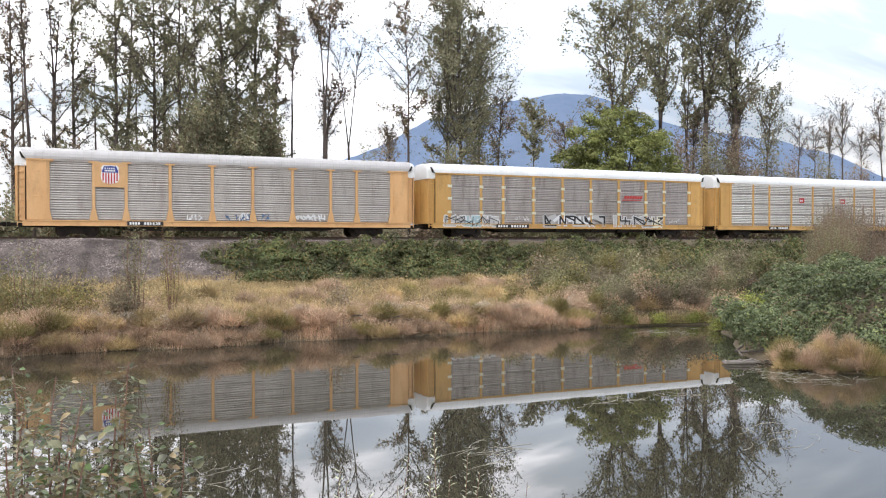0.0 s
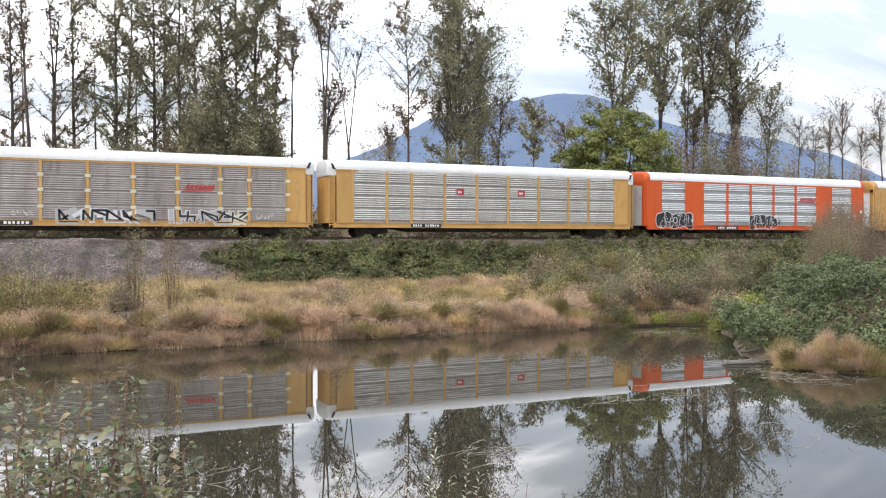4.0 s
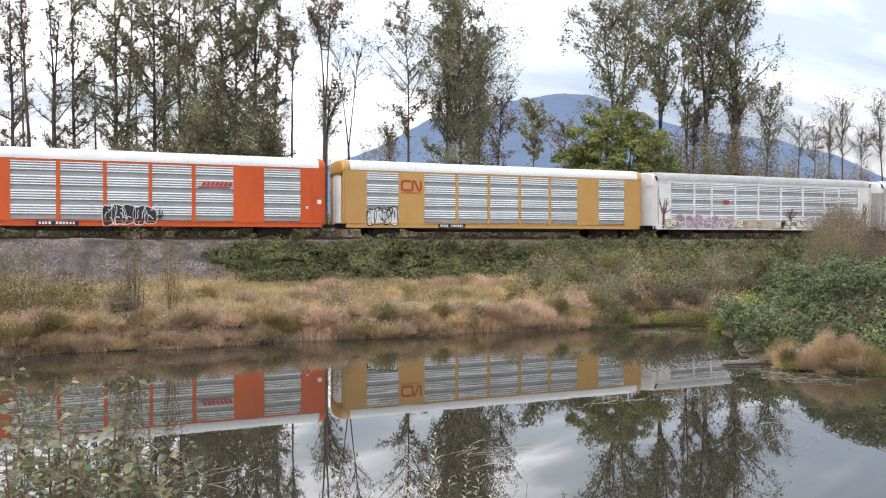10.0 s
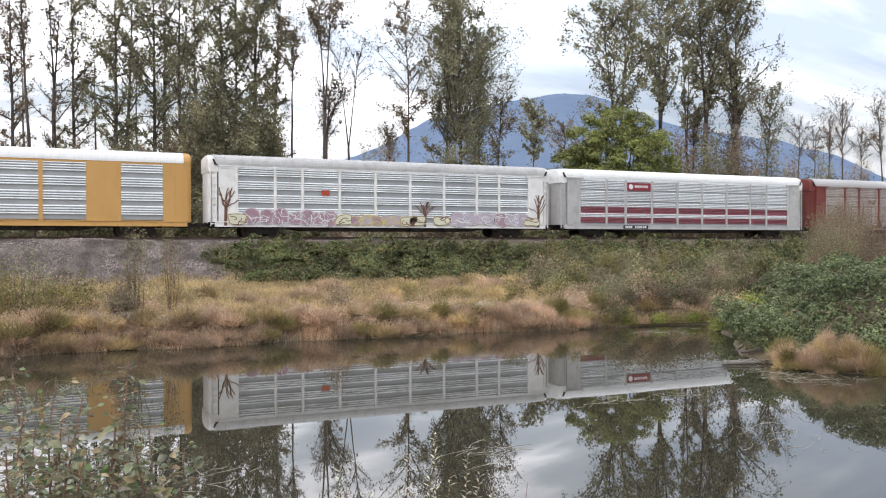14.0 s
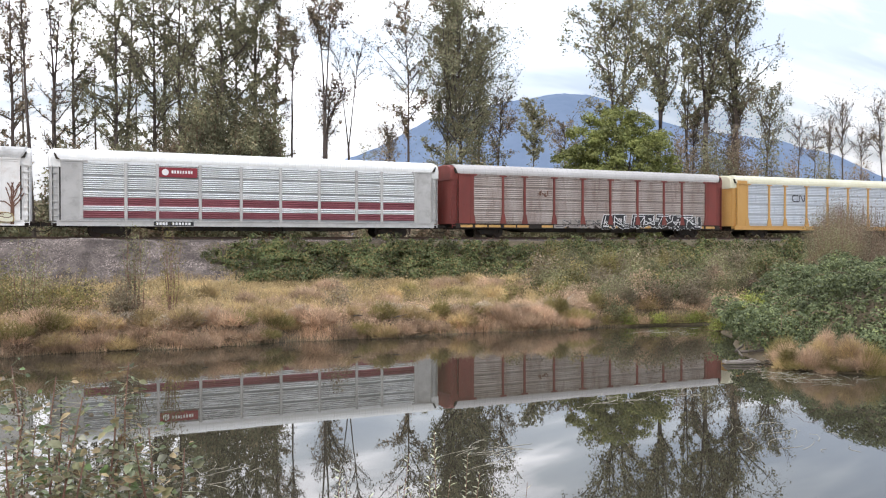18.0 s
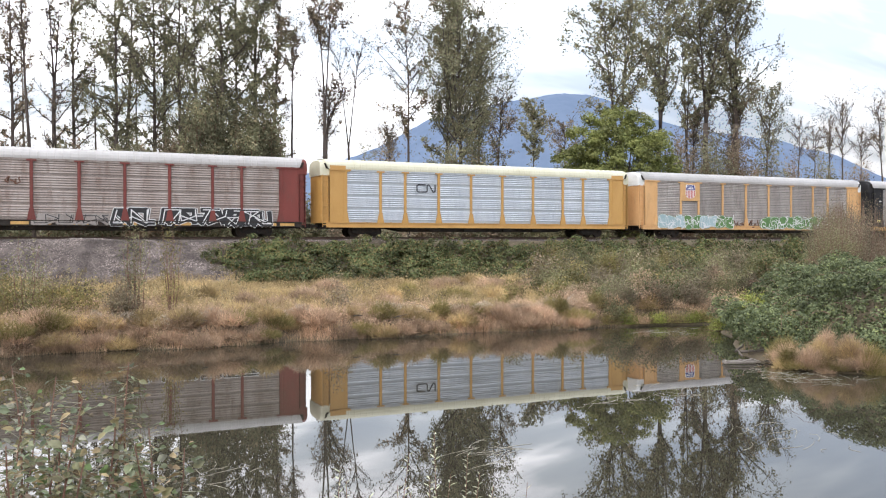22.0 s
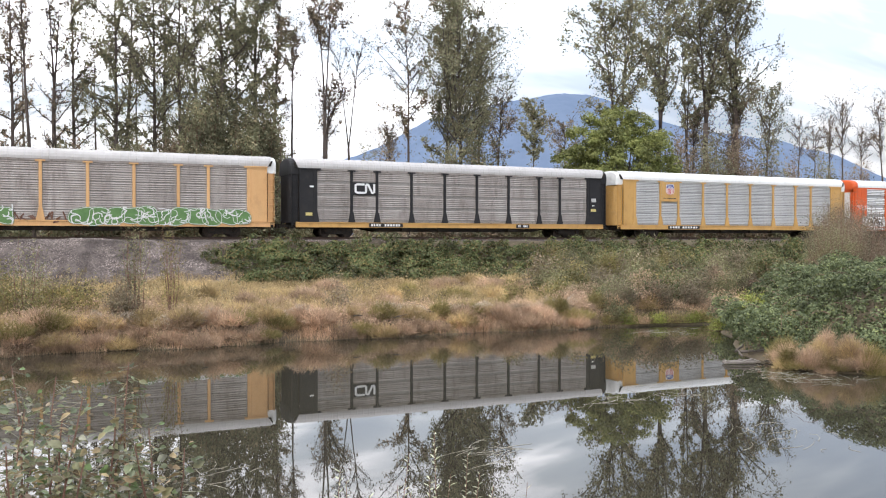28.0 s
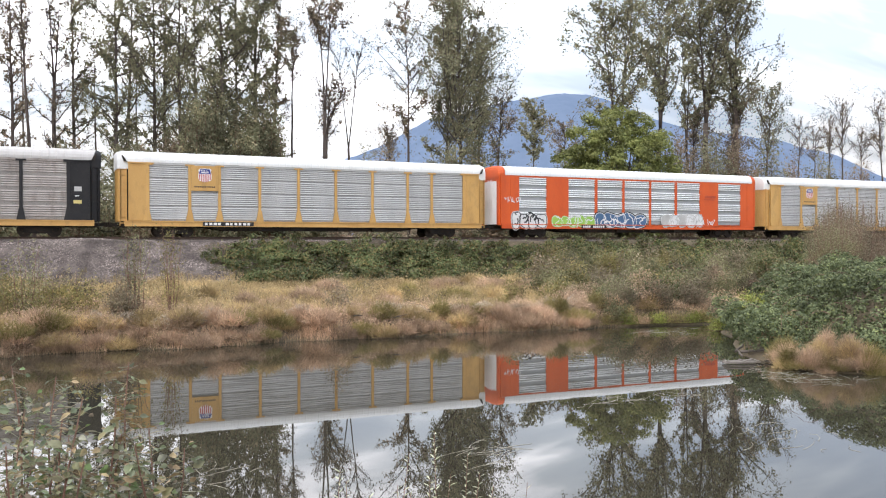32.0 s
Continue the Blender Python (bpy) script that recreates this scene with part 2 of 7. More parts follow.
M = {
    "yellow": shader("yellow_paint", (0.53, 0.30, 0.09), (0.62, 0.37, 0.125), 0.5, coarse=0.7, bump=0.03, spread=0.06, stain=GRIME, stain_amount=0.30, stretch=(1, 1, 0.4)),
    "faded": shader("faded_yellow_paint", (0.61, 0.345, 0.145), (0.70, 0.425, 0.20), 0.6, coarse=0.7, bump=0.03, spread=0.06, stain=RUST, stain_amount=0.25, stretch=(1, 1, 0.4)),
    "red": shader("orange_red_paint", (0.58, 0.082, 0.012), (0.66, 0.108, 0.018), 0.5, coarse=0.6, bump=0.02, spread=0.04, stain=(0.30, 0.05, 0.02), stain_amount=0.3, stretch=(1, 1, 0.4)),
    "amber": shader("amber_paint", (0.52, 0.29, 0.085), (0.58, 0.335, 0.11), 0.5, coarse=0.6, bump=0.02, spread=0.04, stain=(0.40, 0.2, 0.05), stain_amount=0.35, stretch=(1, 1, 0.4)),
    "maroon": shader("maroon_paint", (0.145, 0.030, 0.025), (0.20, 0.045, 0.035), 0.6, coarse=0.8, bump=0.03, spread=0.08, stain=GRIME, stain_amount=0.35, stretch=(1, 1, 0.4)),
    "black": shader("black_paint", (0.007, 0.007, 0.009), (0.016, 0.015, 0.017), 0.7, coarse=0.9, bump=0.03, spread=0.1, stain=(0.05, 0.04, 0.035), stain_amount=0.35),
    "white": shader("white_paint", (0.72, 0.70, 0.68), (0.82, 0.81, 0.80), 0.5, coarse=0.7, bump=0.02, spread=0.03, stain=(0.42, 0.30, 0.22), stain_amount=0.35),
    "pale_grey": shader("pale_grey_paint", (0.42, 0.41, 0.40), (0.52, 0.51, 0.50), 0.5, coarse=0.8, bump=0.02, spread=0.05, stain=GRIME, stain_amount=0.3),
    "cream": shader("cream_paint", (0.62, 0.59, 0.44), (0.70, 0.68, 0.53), 0.5, coarse=0.7, bump=0.02, stain=(0.5, 0.42, 0.25), stain_amount=0.3),
    "roof_white": shader("white_roof_metal", (0.74, 0.74, 0.73), (0.84, 0.84, 0.83), 0.45, coarse=0.5, bump=0.02, spread=0.03, stain=(0.5, 0.48, 0.44), stain_amount=0.25),
    "roof_grey": shader("galvanised_roof_metal", (0.45, 0.425, 0.41), (0.55, 0.525, 0.51), 0.42, metal=0.25, coarse=0.5, bump=0.02, spread=0.05, stain=(0.3, 0.28, 0.25), stain_amount=0.3),
    "panel_bright": shader("bright_galvanised_panel", (0.80, 0.81, 0.82), (0.89, 0.90, 0.91), 0.42, coarse=0.9, bump=0.02, spread=0.05, stretch=(1, 1, 0.3), stain=(0.34, 0.32, 0.30), stain_amount=0.3),
    "panel_dull": shader("dull_galvanised_panel", (0.38, 0.345, 0.315), (0.49, 0.45, 0.415), 0.55, metal=0.2, coarse=0.9, bump=0.03, spread=0.07, stretch=(1, 1, 0.25), stain=(0.17, 0.13, 0.10), stain_amount=0.5),
    "panel_dirty": shader("grimy_galvanised_panel", (0.30, 0.26, 0.238), (0.435, 0.395, 0.37), 0.6, metal=0.15, coarse=0.9, bump=0.03, spread=0.1, stretch=(1, 1, 0.22), stain=(0.10, 0.07, 0.055), stain_amount=0.65),
    "panel_blue": shader("bluish_galvanised_panel", (0.53, 0.56, 0.61), (0.64, 0.67, 0.71), 0.45, metal=0.2, coarse=1.4, bump=0.02, spread=0.05, stretch=(1, 1, 0.35), stain=(0.38, 0.41, 0.47), stain_amount=0.7),
    # _flat sheets: punched, and darker than their ribs to paint shade between them
    "panel_bright_flat": shaded_perforated("shaded_perforated_galvanised_panel", (0.30, 0.31, 0.315), (0.38, 0.39, 0.395)),
    "panel_dull_flat": shaded_perforated("shaded_perforated_dull_panel", (0.31, 0.285, 0.262), (0.38, 0.36, 0.335), 60.0),
    "panel_dirty_flat": shaded_perforated("shaded_perforated_grimy_panel", (0.25, 0.225, 0.207), (0.35, 0.325, 0.305), 60.0),
    "panel_blue_flat": shaded_perforated("shaded_perforated_bluish_panel", (0.40, 0.43, 0.47), (0.50, 0.53, 0.56)),
    "panel_warm": shader("weathered_pale_panel", (0.62, 0.595, 0.565), (0.74, 0.715, 0.68), 0.5, coarse=0.9, bump=0.02, spread=0.06, stretch=(1, 1, 0.3), stain=(0.32, 0.28, 0.24), stain_amount=0.4),
    "panel_warm_flat": shaded_perforated("shaded_perforated_weathered_panel", (0.33, 0.31, 0.29), (0.42, 0.395, 0.37), 60.0),
    "panel_grey": shader("grey_galvanised_panel", (0.44, 0.435, 0.43), (0.54, 0.535, 0.53), 0.5, metal=0.15, coarse=0.9, bump=0.02, spread=0.05, stretch=(1, 1, 0.3), stain=(0.30, 0.28, 0.26), stain_amount=0.35),
    "panel_grey_flat": shaded_perforated("shaded_perforated_grey_panel", (0.34, 0.335, 0.33), (0.42, 0.415, 0.41), 60.0),
    "panel_rusty": shader("rust_streaked_panel", (0.27, 0.215, 0.19), (0.42, 0.365, 0.335), 0.65, metal=0.1, coarse=0.9, bump=0.03, spread=0.12, stretch=(1, 1, 0.22), stain=(0.13, 0.06, 0.04), stain_amount=0.7),
    "panel_rusty_flat": shaded_perforated("shaded_perforated_rusty_panel", (0.22, 0.175, 0.155), (0.33, 0.28, 0.255), 60.0),
    "crimson": shader("dark_crimson_paint", (0.21, 0.018, 0.03), (0.27, 0.03, 0.042), 0.5, bump=0),
    "stripe_red": shader("faded_red_stripe_panel", (0.25, 0.075, 0.095), (0.33, 0.11, 0.13), 0.55, coarse=0.9, bump=0.02, spread=0.05),
    "steel_dark": shader("dirty_black_steel", (0.016, 0.013, 0.011), (0.035, 0.028, 0.022), 0.75, metal=0.2, coarse=2, bump=0.2, stain=RUST, stain_amount=0.3),
    "wheel": shader("worn_wheel_steel", (0.03, 0.022, 0.018), (0.07, 0.05, 0.038), 0.6, metal=0.4, coarse=3, bump=0.1),
    "rail": shader("rusty_rail_steel", (0.06, 0.035, 0.025), (0.11, 0.07, 0.05), 0.55, metal=0.4, coarse=3, bump=0.1),
    "tie": shader("creosoted_timber", (0.03, 0.022, 0.017), (0.07, 0.055, 0.045), 0.9, coarse=4, bump=0.4, spread=0.2, stretch=(6, 1, 1)),
    "blue": shader("blue_emblem_paint", (0.02, 0.03, 0.20), (0.03, 0.05, 0.26), 0.5, bump=0),
    "emblem_red": shader("red_emblem_paint", (0.45, 0.03, 0.03), (0.52, 0.05, 0.045), 0.5, bump=0),
    "emblem_white": shader("white_emblem_paint", (0.72, 0.72, 0.72), (0.80, 0.80, 0.80), 0.5, bump=0),
    "rust_red": shader("rust_red_emblem_paint", (0.38, 0.05, 0.02), (0.44, 0.07, 0.03), 0.5, bump=0),
    "g_black": shader("black_spray_paint", (0.012, 0.012, 0.014), (0.03, 0.03, 0.034), 0.45, coarse=2, bump=0),
    "g_white": shader("white_spray_paint", (0.62, 0.62, 0.62), (0.78, 0.78, 0.78), 0.5, coarse=2, bump=0),
    "g_green": shader("green_spray_paint", (0.075, 0.17, 0.05), (0.135, 0.26, 0.085), 0.5, coarse=2, bump=0),
    "g_lime": shader("lime_spray_paint", (0.26, 0.48, 0.07), (0.36, 0.60, 0.12), 0.5, coarse=2, bump=0),
    "g_teal": shader("pale_teal_spray_paint", (0.30, 0.42, 0.45), (0.42, 0.54, 0.57), 0.5, coarse=2, bump=0),
    "g_navy": shader("blue_spray_paint", (0.05, 0.11, 0.22), (0.08, 0.16, 0.30), 0.5, coarse=2, bump=0),
    "g_pink": shader("faded_violet_spray_paint", (0.36, 0.22, 0.28), (0.46, 0.30, 0.36), 0.6, coarse=2, bump=0),
    "g_mauve": shader("faded_mauve_spray_paint", (0.30, 0.18, 0.22), (0.43, 0.29, 0.33), 0.6, coarse=2, bump=0),
    "g_lilac": shader("faded_lilac_spray_paint", (0.38, 0.31, 0.39), (0.52, 0.44, 0.50), 0.6, coarse=2, bump=0),
    "g_yellow": shader("faded_yellow_spray_paint", (0.55, 0.45, 0.16), (0.65, 0.54, 0.22), 0.6, coarse=2, bump=0),
    "g_brown": shader("brown_spray_paint", (0.12, 0.055, 0.035), (0.17, 0.08, 0.05), 0.6, coarse=2, bump=0),
    "ballast": shader("grey_crushed_stone", (0.062, 0.048, 0.042), (0.195, 0.158, 0.142), 0.95, coarse=0.8, fine=6, bump=1.0, depth=0.15, stain=(0.045, 0.036, 0.03), stain_amount=0.85),
    "stones": shader("loose_ballast_stone", (0.085, 0.068, 0.061), (0.27, 0.222, 0.202), 0.9, coarse=0.6, bump=0.3, island=True, spread=0.6),
    "bark": shader("grey_brown_bark", (0.055, 0.042, 0.036), (0.125, 0.098, 0.085), 0.95, coarse=1.2, fine=14, bump=0.8, depth=0.04, stretch=(1, 1, 0.25)),
    "bark_pale": shader("pale_dead_bark", (0.22, 0.20, 0.18), (0.36, 0.33, 0.30), 0.95, coarse=1.2, fine=14, bump=0.6, depth=0.04, stretch=(1, 1, 0.25)),
    "driftwood": shader("weathered_driftwood", (0.075, 0.06, 0.05), (0.17, 0.145, 0.125), 0.9, coarse=3, fine=40, bump=0.5, stretch=(0.3, 1, 1)),
    "weathered_board": shader("weathered_board", (0.13, 0.11, 0.095), (0.27, 0.24, 0.21), 0.9, coarse=3, fine=40, bump=0.5, stretch=(0.3, 1, 1)),
    "bleached": shader("bleached_driftwood", (0.36, 0.33, 0.29), (0.54, 0.51, 0.46), 0.85, coarse=3, fine=40, bump=0.4, stretch=(0.3, 1, 1)),
    "stem": shader("red_brown_stem", (0.13, 0.065, 0.045), (0.25, 0.135, 0.10), 0.7, coarse=6, bump=0.2),
}


# ---------------------------------------------------------------- mesh helpers
class Mesh:
    """Collects vertices and faces for one mesh."""

    def __init__(self):
        self.v, self.f = [], []
        self.second = None       # another material and the faces that bear it

    def poly(self, *pts):
        n = len(self.v)
        self.v += [tuple(p) for p in pts]
        self.f.append(tuple(range(n, n + len(pts))))

    def box(self, x0, x1, y0, y1, z0, z1, c=0.0):
        """A box; c: chamfer of its edges along z and of its top."""
        n = len(self.v)
        if c:
            ring = [(x0 + c, y0), (x1 - c, y0), (x1, y0 + c), (x1, y1 - c), (x1 - c, y1), (x0 + c, y1), (x0, y1 - c), (x0, y0 + c)]
            self.prism(ring, z0, z1)
            return
        self.v += [(x, y, z) for z in (z0, z1) for x, y in ((x0, y0), (x1, y0), (x1, y1), (x0, y1))]
        self.f += [tuple(n + i for i in q) for q in ((3, 2, 1, 0), (4, 5, 6, 7), (0, 1, 5, 4), (1, 2, 6, 5), (2, 3, 7, 6), (3, 0, 4, 7))]

    def prism(self, ring, z0, z1):
        n, k = len(self.v), len(ring)
        self.v += [(x, y, z0) for x, y in ring] + [(x, y, z1) for x, y in ring]
        self.f += [tuple(range(n + k - 1, n - 1, -1)), tuple(range(n + k, n + 2 * k))]
        self.f += [(n + i, n + (i + 1) % k, n + k + (i + 1) % k, n + k + i) for i in range(k)]

    def sweep_x(self, prof, x0, x1, closed=False, caps=True):
        """A profile of (y, z) drawn along x."""
        n, k = len(self.v), len(prof)
        self.v += [(x0, y, z) for y, z in prof] + [(x1, y, z) for y, z in prof]
        for i in range(k if closed else k - 1):
            j = (i + 1) % k
            self.f.append((n + i, n + j, n + k + j, n + k + i))
        if closed and caps:
            self.f += [tuple(range(n + k - 1, n - 1, -1)), tuple(range(n + k, n + 2 * k))]

    def tube(self, pts, radii, sides=6, cap=True):
        """A tapered tube along points."""
        n0 = len(self.v)
        up = Vector((0.31, 0.17, 0.93))
        for i, p in enumerate(pts):
            a = Vector(pts[max(i - 1, 0)])
            b = Vector(pts[min(i + 1, len(pts) - 1)])
            d = (b - a).normalized()
            s = d.cross(up if abs(d.dot(up)) < 0.95 else Vector((1, 0, 0))).normalized()
            t = d.cross(s)
            for k in range(sides):
                w = 2 * math.pi * k / sides
                q = Vector(p) + (s * math.cos(w) + t * math.sin(w)) * radii[i]
                self.v.append((q.x, q.y, q.z))
        for i in range(len(pts) - 1):
            for k in range(sides):
                j = (k + 1) % sides
                self.f.append((n0 + i * sides + k, n0 + i * sides + j, n0 + (i + 1) * sides + j, n0 + (i + 1) * sides + k))
        if cap:
            self.f += [tuple(range(n0 + sides - 1, n0 - 1, -1)), tuple(range(len(self.v) - sides, len(self.v)))]

    def disc_y(self, cx, cz, r, y0, y1, sides=18):
        """A short cylinder with its axis along y."""
        n = len(self.v)
        for y in (y0, y1):
            self.v += [(cx + r * math.cos(2 * math.pi * k / sides), y, cz + r * math.sin(2 * math.pi * k / sides)) for k in range(sides)]
        self.f += [tuple(range(n, n + sides)), tuple(range(n + 2 * sides - 1, n + sides - 1, -1))]
        self.f += [(n + k, n + sides + k, n + sides + (k + 1) % sides, n + (k + 1) % sides) for k in range(sides)]

    def data(self, name, mat, smooth=False):
        me = bpy.data.meshes.new(name)
        me.from_pydata(self.v, [], self.f)
        me.materials.append(mat)
        if self.second:
            me.materials.append(self.second[0])
            for i in self.second[1]:
                me.polygons[i].material_index = 1
        if smooth:
            me.shade_smooth()
        me.update()
        return me


def sheet_mesh(name, verts, faces, mat, smooth=False):
    """A mesh from numpy arrays: verts (n, 3), faces (m, 3 or 4)."""
    me = bpy.data.meshes.new(name)
    k = faces.shape[1]
    me.vertices.add(len(verts)); me.vertices.foreach_set("co", verts.astype(np.float32).ravel())
    me.loops.add(faces.size); me.loops.foreach_set("vertex_index", faces.astype(np.int32).ravel())
    me.polygons.add(len(faces)); me.polygons.foreach_set("loop_start", np.arange(len(faces), dtype=np.int32) * k)
    me.materials.append(mat)
    me.update(calc_edges=True)
    if smooth:
        me.shade_smooth()
    return me


MESHES = {}


def part(name, mesh, mat, parent, label="", key=None, at=None, smooth=False):
    """Links a mesh as one object under a thing or a part; key: alike parts share one mesh."""
    if key is not None and (key, mat.name) in MESHES:
        me = MESHES[(key, mat.name)]
    else:
        me = mesh() if callable(mesh) else mesh
        me = me.data(name, mat, smooth)
        if key is not None:
            MESHES[(key, mat.name)] = me
    ob = new(name, me)
    ob.parent = parent
    if at:
        ob.location = at
    if label:
        ob["label"] = label
    return ob


# ---------------------------------------------------------------- lie of the land
def smooth(a, b, t):
    u = np.clip((t - a) / (b - a), 0, 1)
    return u * u * (3 - 2 * u)


def wobble(x, y):
    return (np.sin(0.61 * x + 0.3 * y) + np.sin(1.7 * x - 0.8 * y + 1.3) * 0.5 + np.sin(3.1 * x + 2.3 * y) * 0.25
            + np.sin(0.23 * x - 0.41 * y + 2.0) * 1.2)


def shore(x):
    """y of the far shore."""
    return 31.0 - 0.06 * np.maximum(x - 14, 0) + 0.22 * np.sin(0.9 * x) + 0.15 * np.sin(2.3 * x + 1)


def spit(x, y):
    """How far inside the spit (bramble point) on the pond's near side, in metres; below 0: water."""
    return x - y_edge(y) - 0.12 * np.sin(2.3 * y)


def y_edge(y):
    """x of the spit's waterline."""
    return np.interp(y, (6, 14.5, 15.7, 16.7, 17.2, 18.5, 20.2, 22.0, 25.2, 29.4, 40), (60.0, 30.0, 23.2, 21.3, 20.3, 19.8, 20.3, 21.0, 23.9, 26.6, 32.0))


def near_bank(x, y):
    """Metres inside the viewer's bank."""
    return 9.2 - (x * math.sin(VIEW) + y * math.cos(VIEW)) + 0.3 * np.sin(x)


def height(x, y):
    x, y = np.asarray(x, float), np.asarray(y, float)
    w = wobble(x, y)
    far = y - shore(x)
    a = np.where(far > 0, 0.66 * smooth(-0.1, 1.2, far) + 0.20 * smooth(2, 23, far), -0.9 * smooth(-0.3, 1.6, -far))
    a = a + 0.06 * w * smooth(0.5, 3, far)
    bank = smooth(54.2, 60.3, y) * (RAIL_Z - 0.28 - 0.86)      # ballast slope
    a = a + np.where(y > 54, bank, 0)
    back = smooth(65.4, 69, y)
    a = a * (1 - back) + (2.6 + 0.1 * w) * back
    s = spit(x, y)
    rise = np.where(s > 0, 0.06 + 0.30 * smooth(0, 0.9, s) + 1.75 * smooth(1.3, 4.6, s) + 0.14 * w * smooth(1, 4, s), -0.9 * smooth(-0.2, 1.6, -s))
    on_spit = (1 - smooth(26.5, 36, y)) * smooth(-30, 5, y)
    a = np.maximum(a, np.where(on_spit > 0, rise * on_spit, a))
    n = near_bank(x, y)
    a = np.maximum(a, np.where(n > 0, 0.05 + 2.15 * smooth(0, 8, n), -0.9 * smooth(0, 3, -n)))
    return a


def axis(parts):
    out = []
    for a, b, step in parts:
        out += list(np.arange(a, b, step))
    return np.array(out + [parts[-1][1]])


def build_ground():
    xs = axis([(-4000, -400, 600), (-400, -60, 40), (-60, -14, 4), (-14, 70, 0.5), (70, 140, 4), (140, 500, 40), (500, 4000, 700)])
    ys = axis([(-3000, -200, 700), (-200, -20, 30), (-20, 6, 2), (6, 66, 0.5), (66, 110, 3), (110, 400, 40), (400, 4500, 800)])
    gx, gy = np.meshgrid(xs, ys)
    gz = height(gx, gy)
    nx, ny = len(xs), len(ys)
    verts = np.stack([gx, gy, gz], -1).reshape(-1, 3)
    i, j = np.meshgrid(np.arange(nx - 1), np.arange(ny - 1))
    k = (j * nx + i).ravel()
    faces = np.stack([k, k + 1, k + nx + 1, k + nx], 1)
    ob = new("ground", sheet_mesh("ground", verts, faces, soil(), True))
    tagged(ob, "brown earth and dry grass banks round the pond", "ground", kind="structure")


def soil():
    m = shader("damp_earth_and_thatch", (0.065, 0.05, 0.032), (0.17, 0.13, 0.08), 0.95, coarse=0.5, fine=6, bump=0.6, depth=0.06,
               stain=(0.07, 0.085, 0.03), stain_amount=0.6)
    return m


def build_water():
    m = bpy.data.materials.new("murky_pond_water")
    m.use_nodes = True
    nt = m.node_tree
    N, L = nt.nodes.new, nt.links.new
    b = nt.nodes["Principled BSDF"]
    b.inputs["Base Color"].default_value = (0.036, 0.032, 0.022, 1)
    b.inputs["Roughness"].default_value = 0.01
    b.inputs["IOR"].default_value = 1.53
    co = N("ShaderNodeTexCoord")
    mp = N("ShaderNodeMapping"); mp.inputs["Rotation"].default_value = (0, 0, radians(12)); mp.inputs["Scale"].default_value = (0.35, 1.0, 1)
    L(co.outputs["Object"], mp.inputs[0])
    n = N("ShaderNodeTexNoise"); n.inputs["Scale"].default_value = 4.5; n.inputs["Detail"].default_value = 3
    L(mp.outputs[0], n.inputs["Vector"])
    bp = N("ShaderNodeBump"); bp.inputs["Strength"].default_value = 0.003; bp.inputs["Distance"].default_value = 0.05
    L(n.outputs[0], bp.inputs["Height"]); L(bp.outputs[0], b.inputs["Normal"])
    me = Mesh()
    me.poly((-160, -6, 0), (60, -6, 0), (60, 40, 0), (-160, 40, 0))
    ob = new("water", me.data("water", m))
    tagged(ob, "still brown pond water mirroring train and trees", "pond", kind="structure")


def build_track():
    """Ballast shoulder, sleepers and two rails."""
    bed = Mesh()
    zt = RAIL_Z - 0.19
    y = TRACK_Y
    prof = [(y - 4.4, zt - 1.6), (y - 2.0, zt - 0.02), (y - 1.7, zt), (y + 1.7, zt), (y + 2.0, zt - 0.02), (y + 4.4, zt - 1.6)]
    for i in range(60):
        bed.sweep_x(prof, -150 + i * 8, -142 + i * 8)
    ob = new("ballast_bed", bed.data("ballast_bed", M["ballast"]))
    tagged(ob, "grey crushed stone ballast bed under the track", "ballast", kind="structure")

    track = new("railway_track")
    track.location = (0, TRACK_Y, RAIL_Z)
    tagged(track, "rusty steel railway track on dark timber sleepers", "railway track", kind="structure")
    prof = [(-0.07, -0.17), (0.07, -0.17), (0.07, -0.155), (0.012, -0.13), (0.012, -0.04), (0.036, -0.03), (0.036, -0.005), (0.028, 0),
            (-0.028, 0), (-0.036, -0.005), (-0.036, -0.03), (-0.012, -0.04), (-0.012, -0.13), (-0.07, -0.155)]
    for s in (-0.75, 0.75):
        r = Mesh()
        r.sweep_x([(s + a, b) for a, b in prof], -150, 330, True)
        part("rail", r, M["rail"], track, "long rail with a worn bright head")
    for i in range(190):
        def tie():
            t = Mesh()
            t.box(-0.115, 0.115, -1.3, 1.3, -0.35, -0.172)
            return t
        part("sleeper", tie, M["tie"], track, key="tie", at=(-14 + i * 0.52 + random.uniform(-.03, .03), random.uniform(-.04, .04), 0))


# ---------------------------------------------------------------- the train
W = 1.55                                   # half width over the panels
POSTS = (-11.85, -9.1, -7.1, -4.3, -1.5, 1.3, 4.15, 7.0, 9.0, 11.75)
SMOOTH_BAYS = ((-11.72, -9.15), (-7.02, -4.38), (-4.13, -1.56), (-1.33, 1.29), (1.51, 4.1), (4.35, 6.92), (9.05, 11.71))
Z_FLOOR, Z_TOP, Z_ROOF = 1.08, 4.90, 5.02
WHEEL_R = 0.42


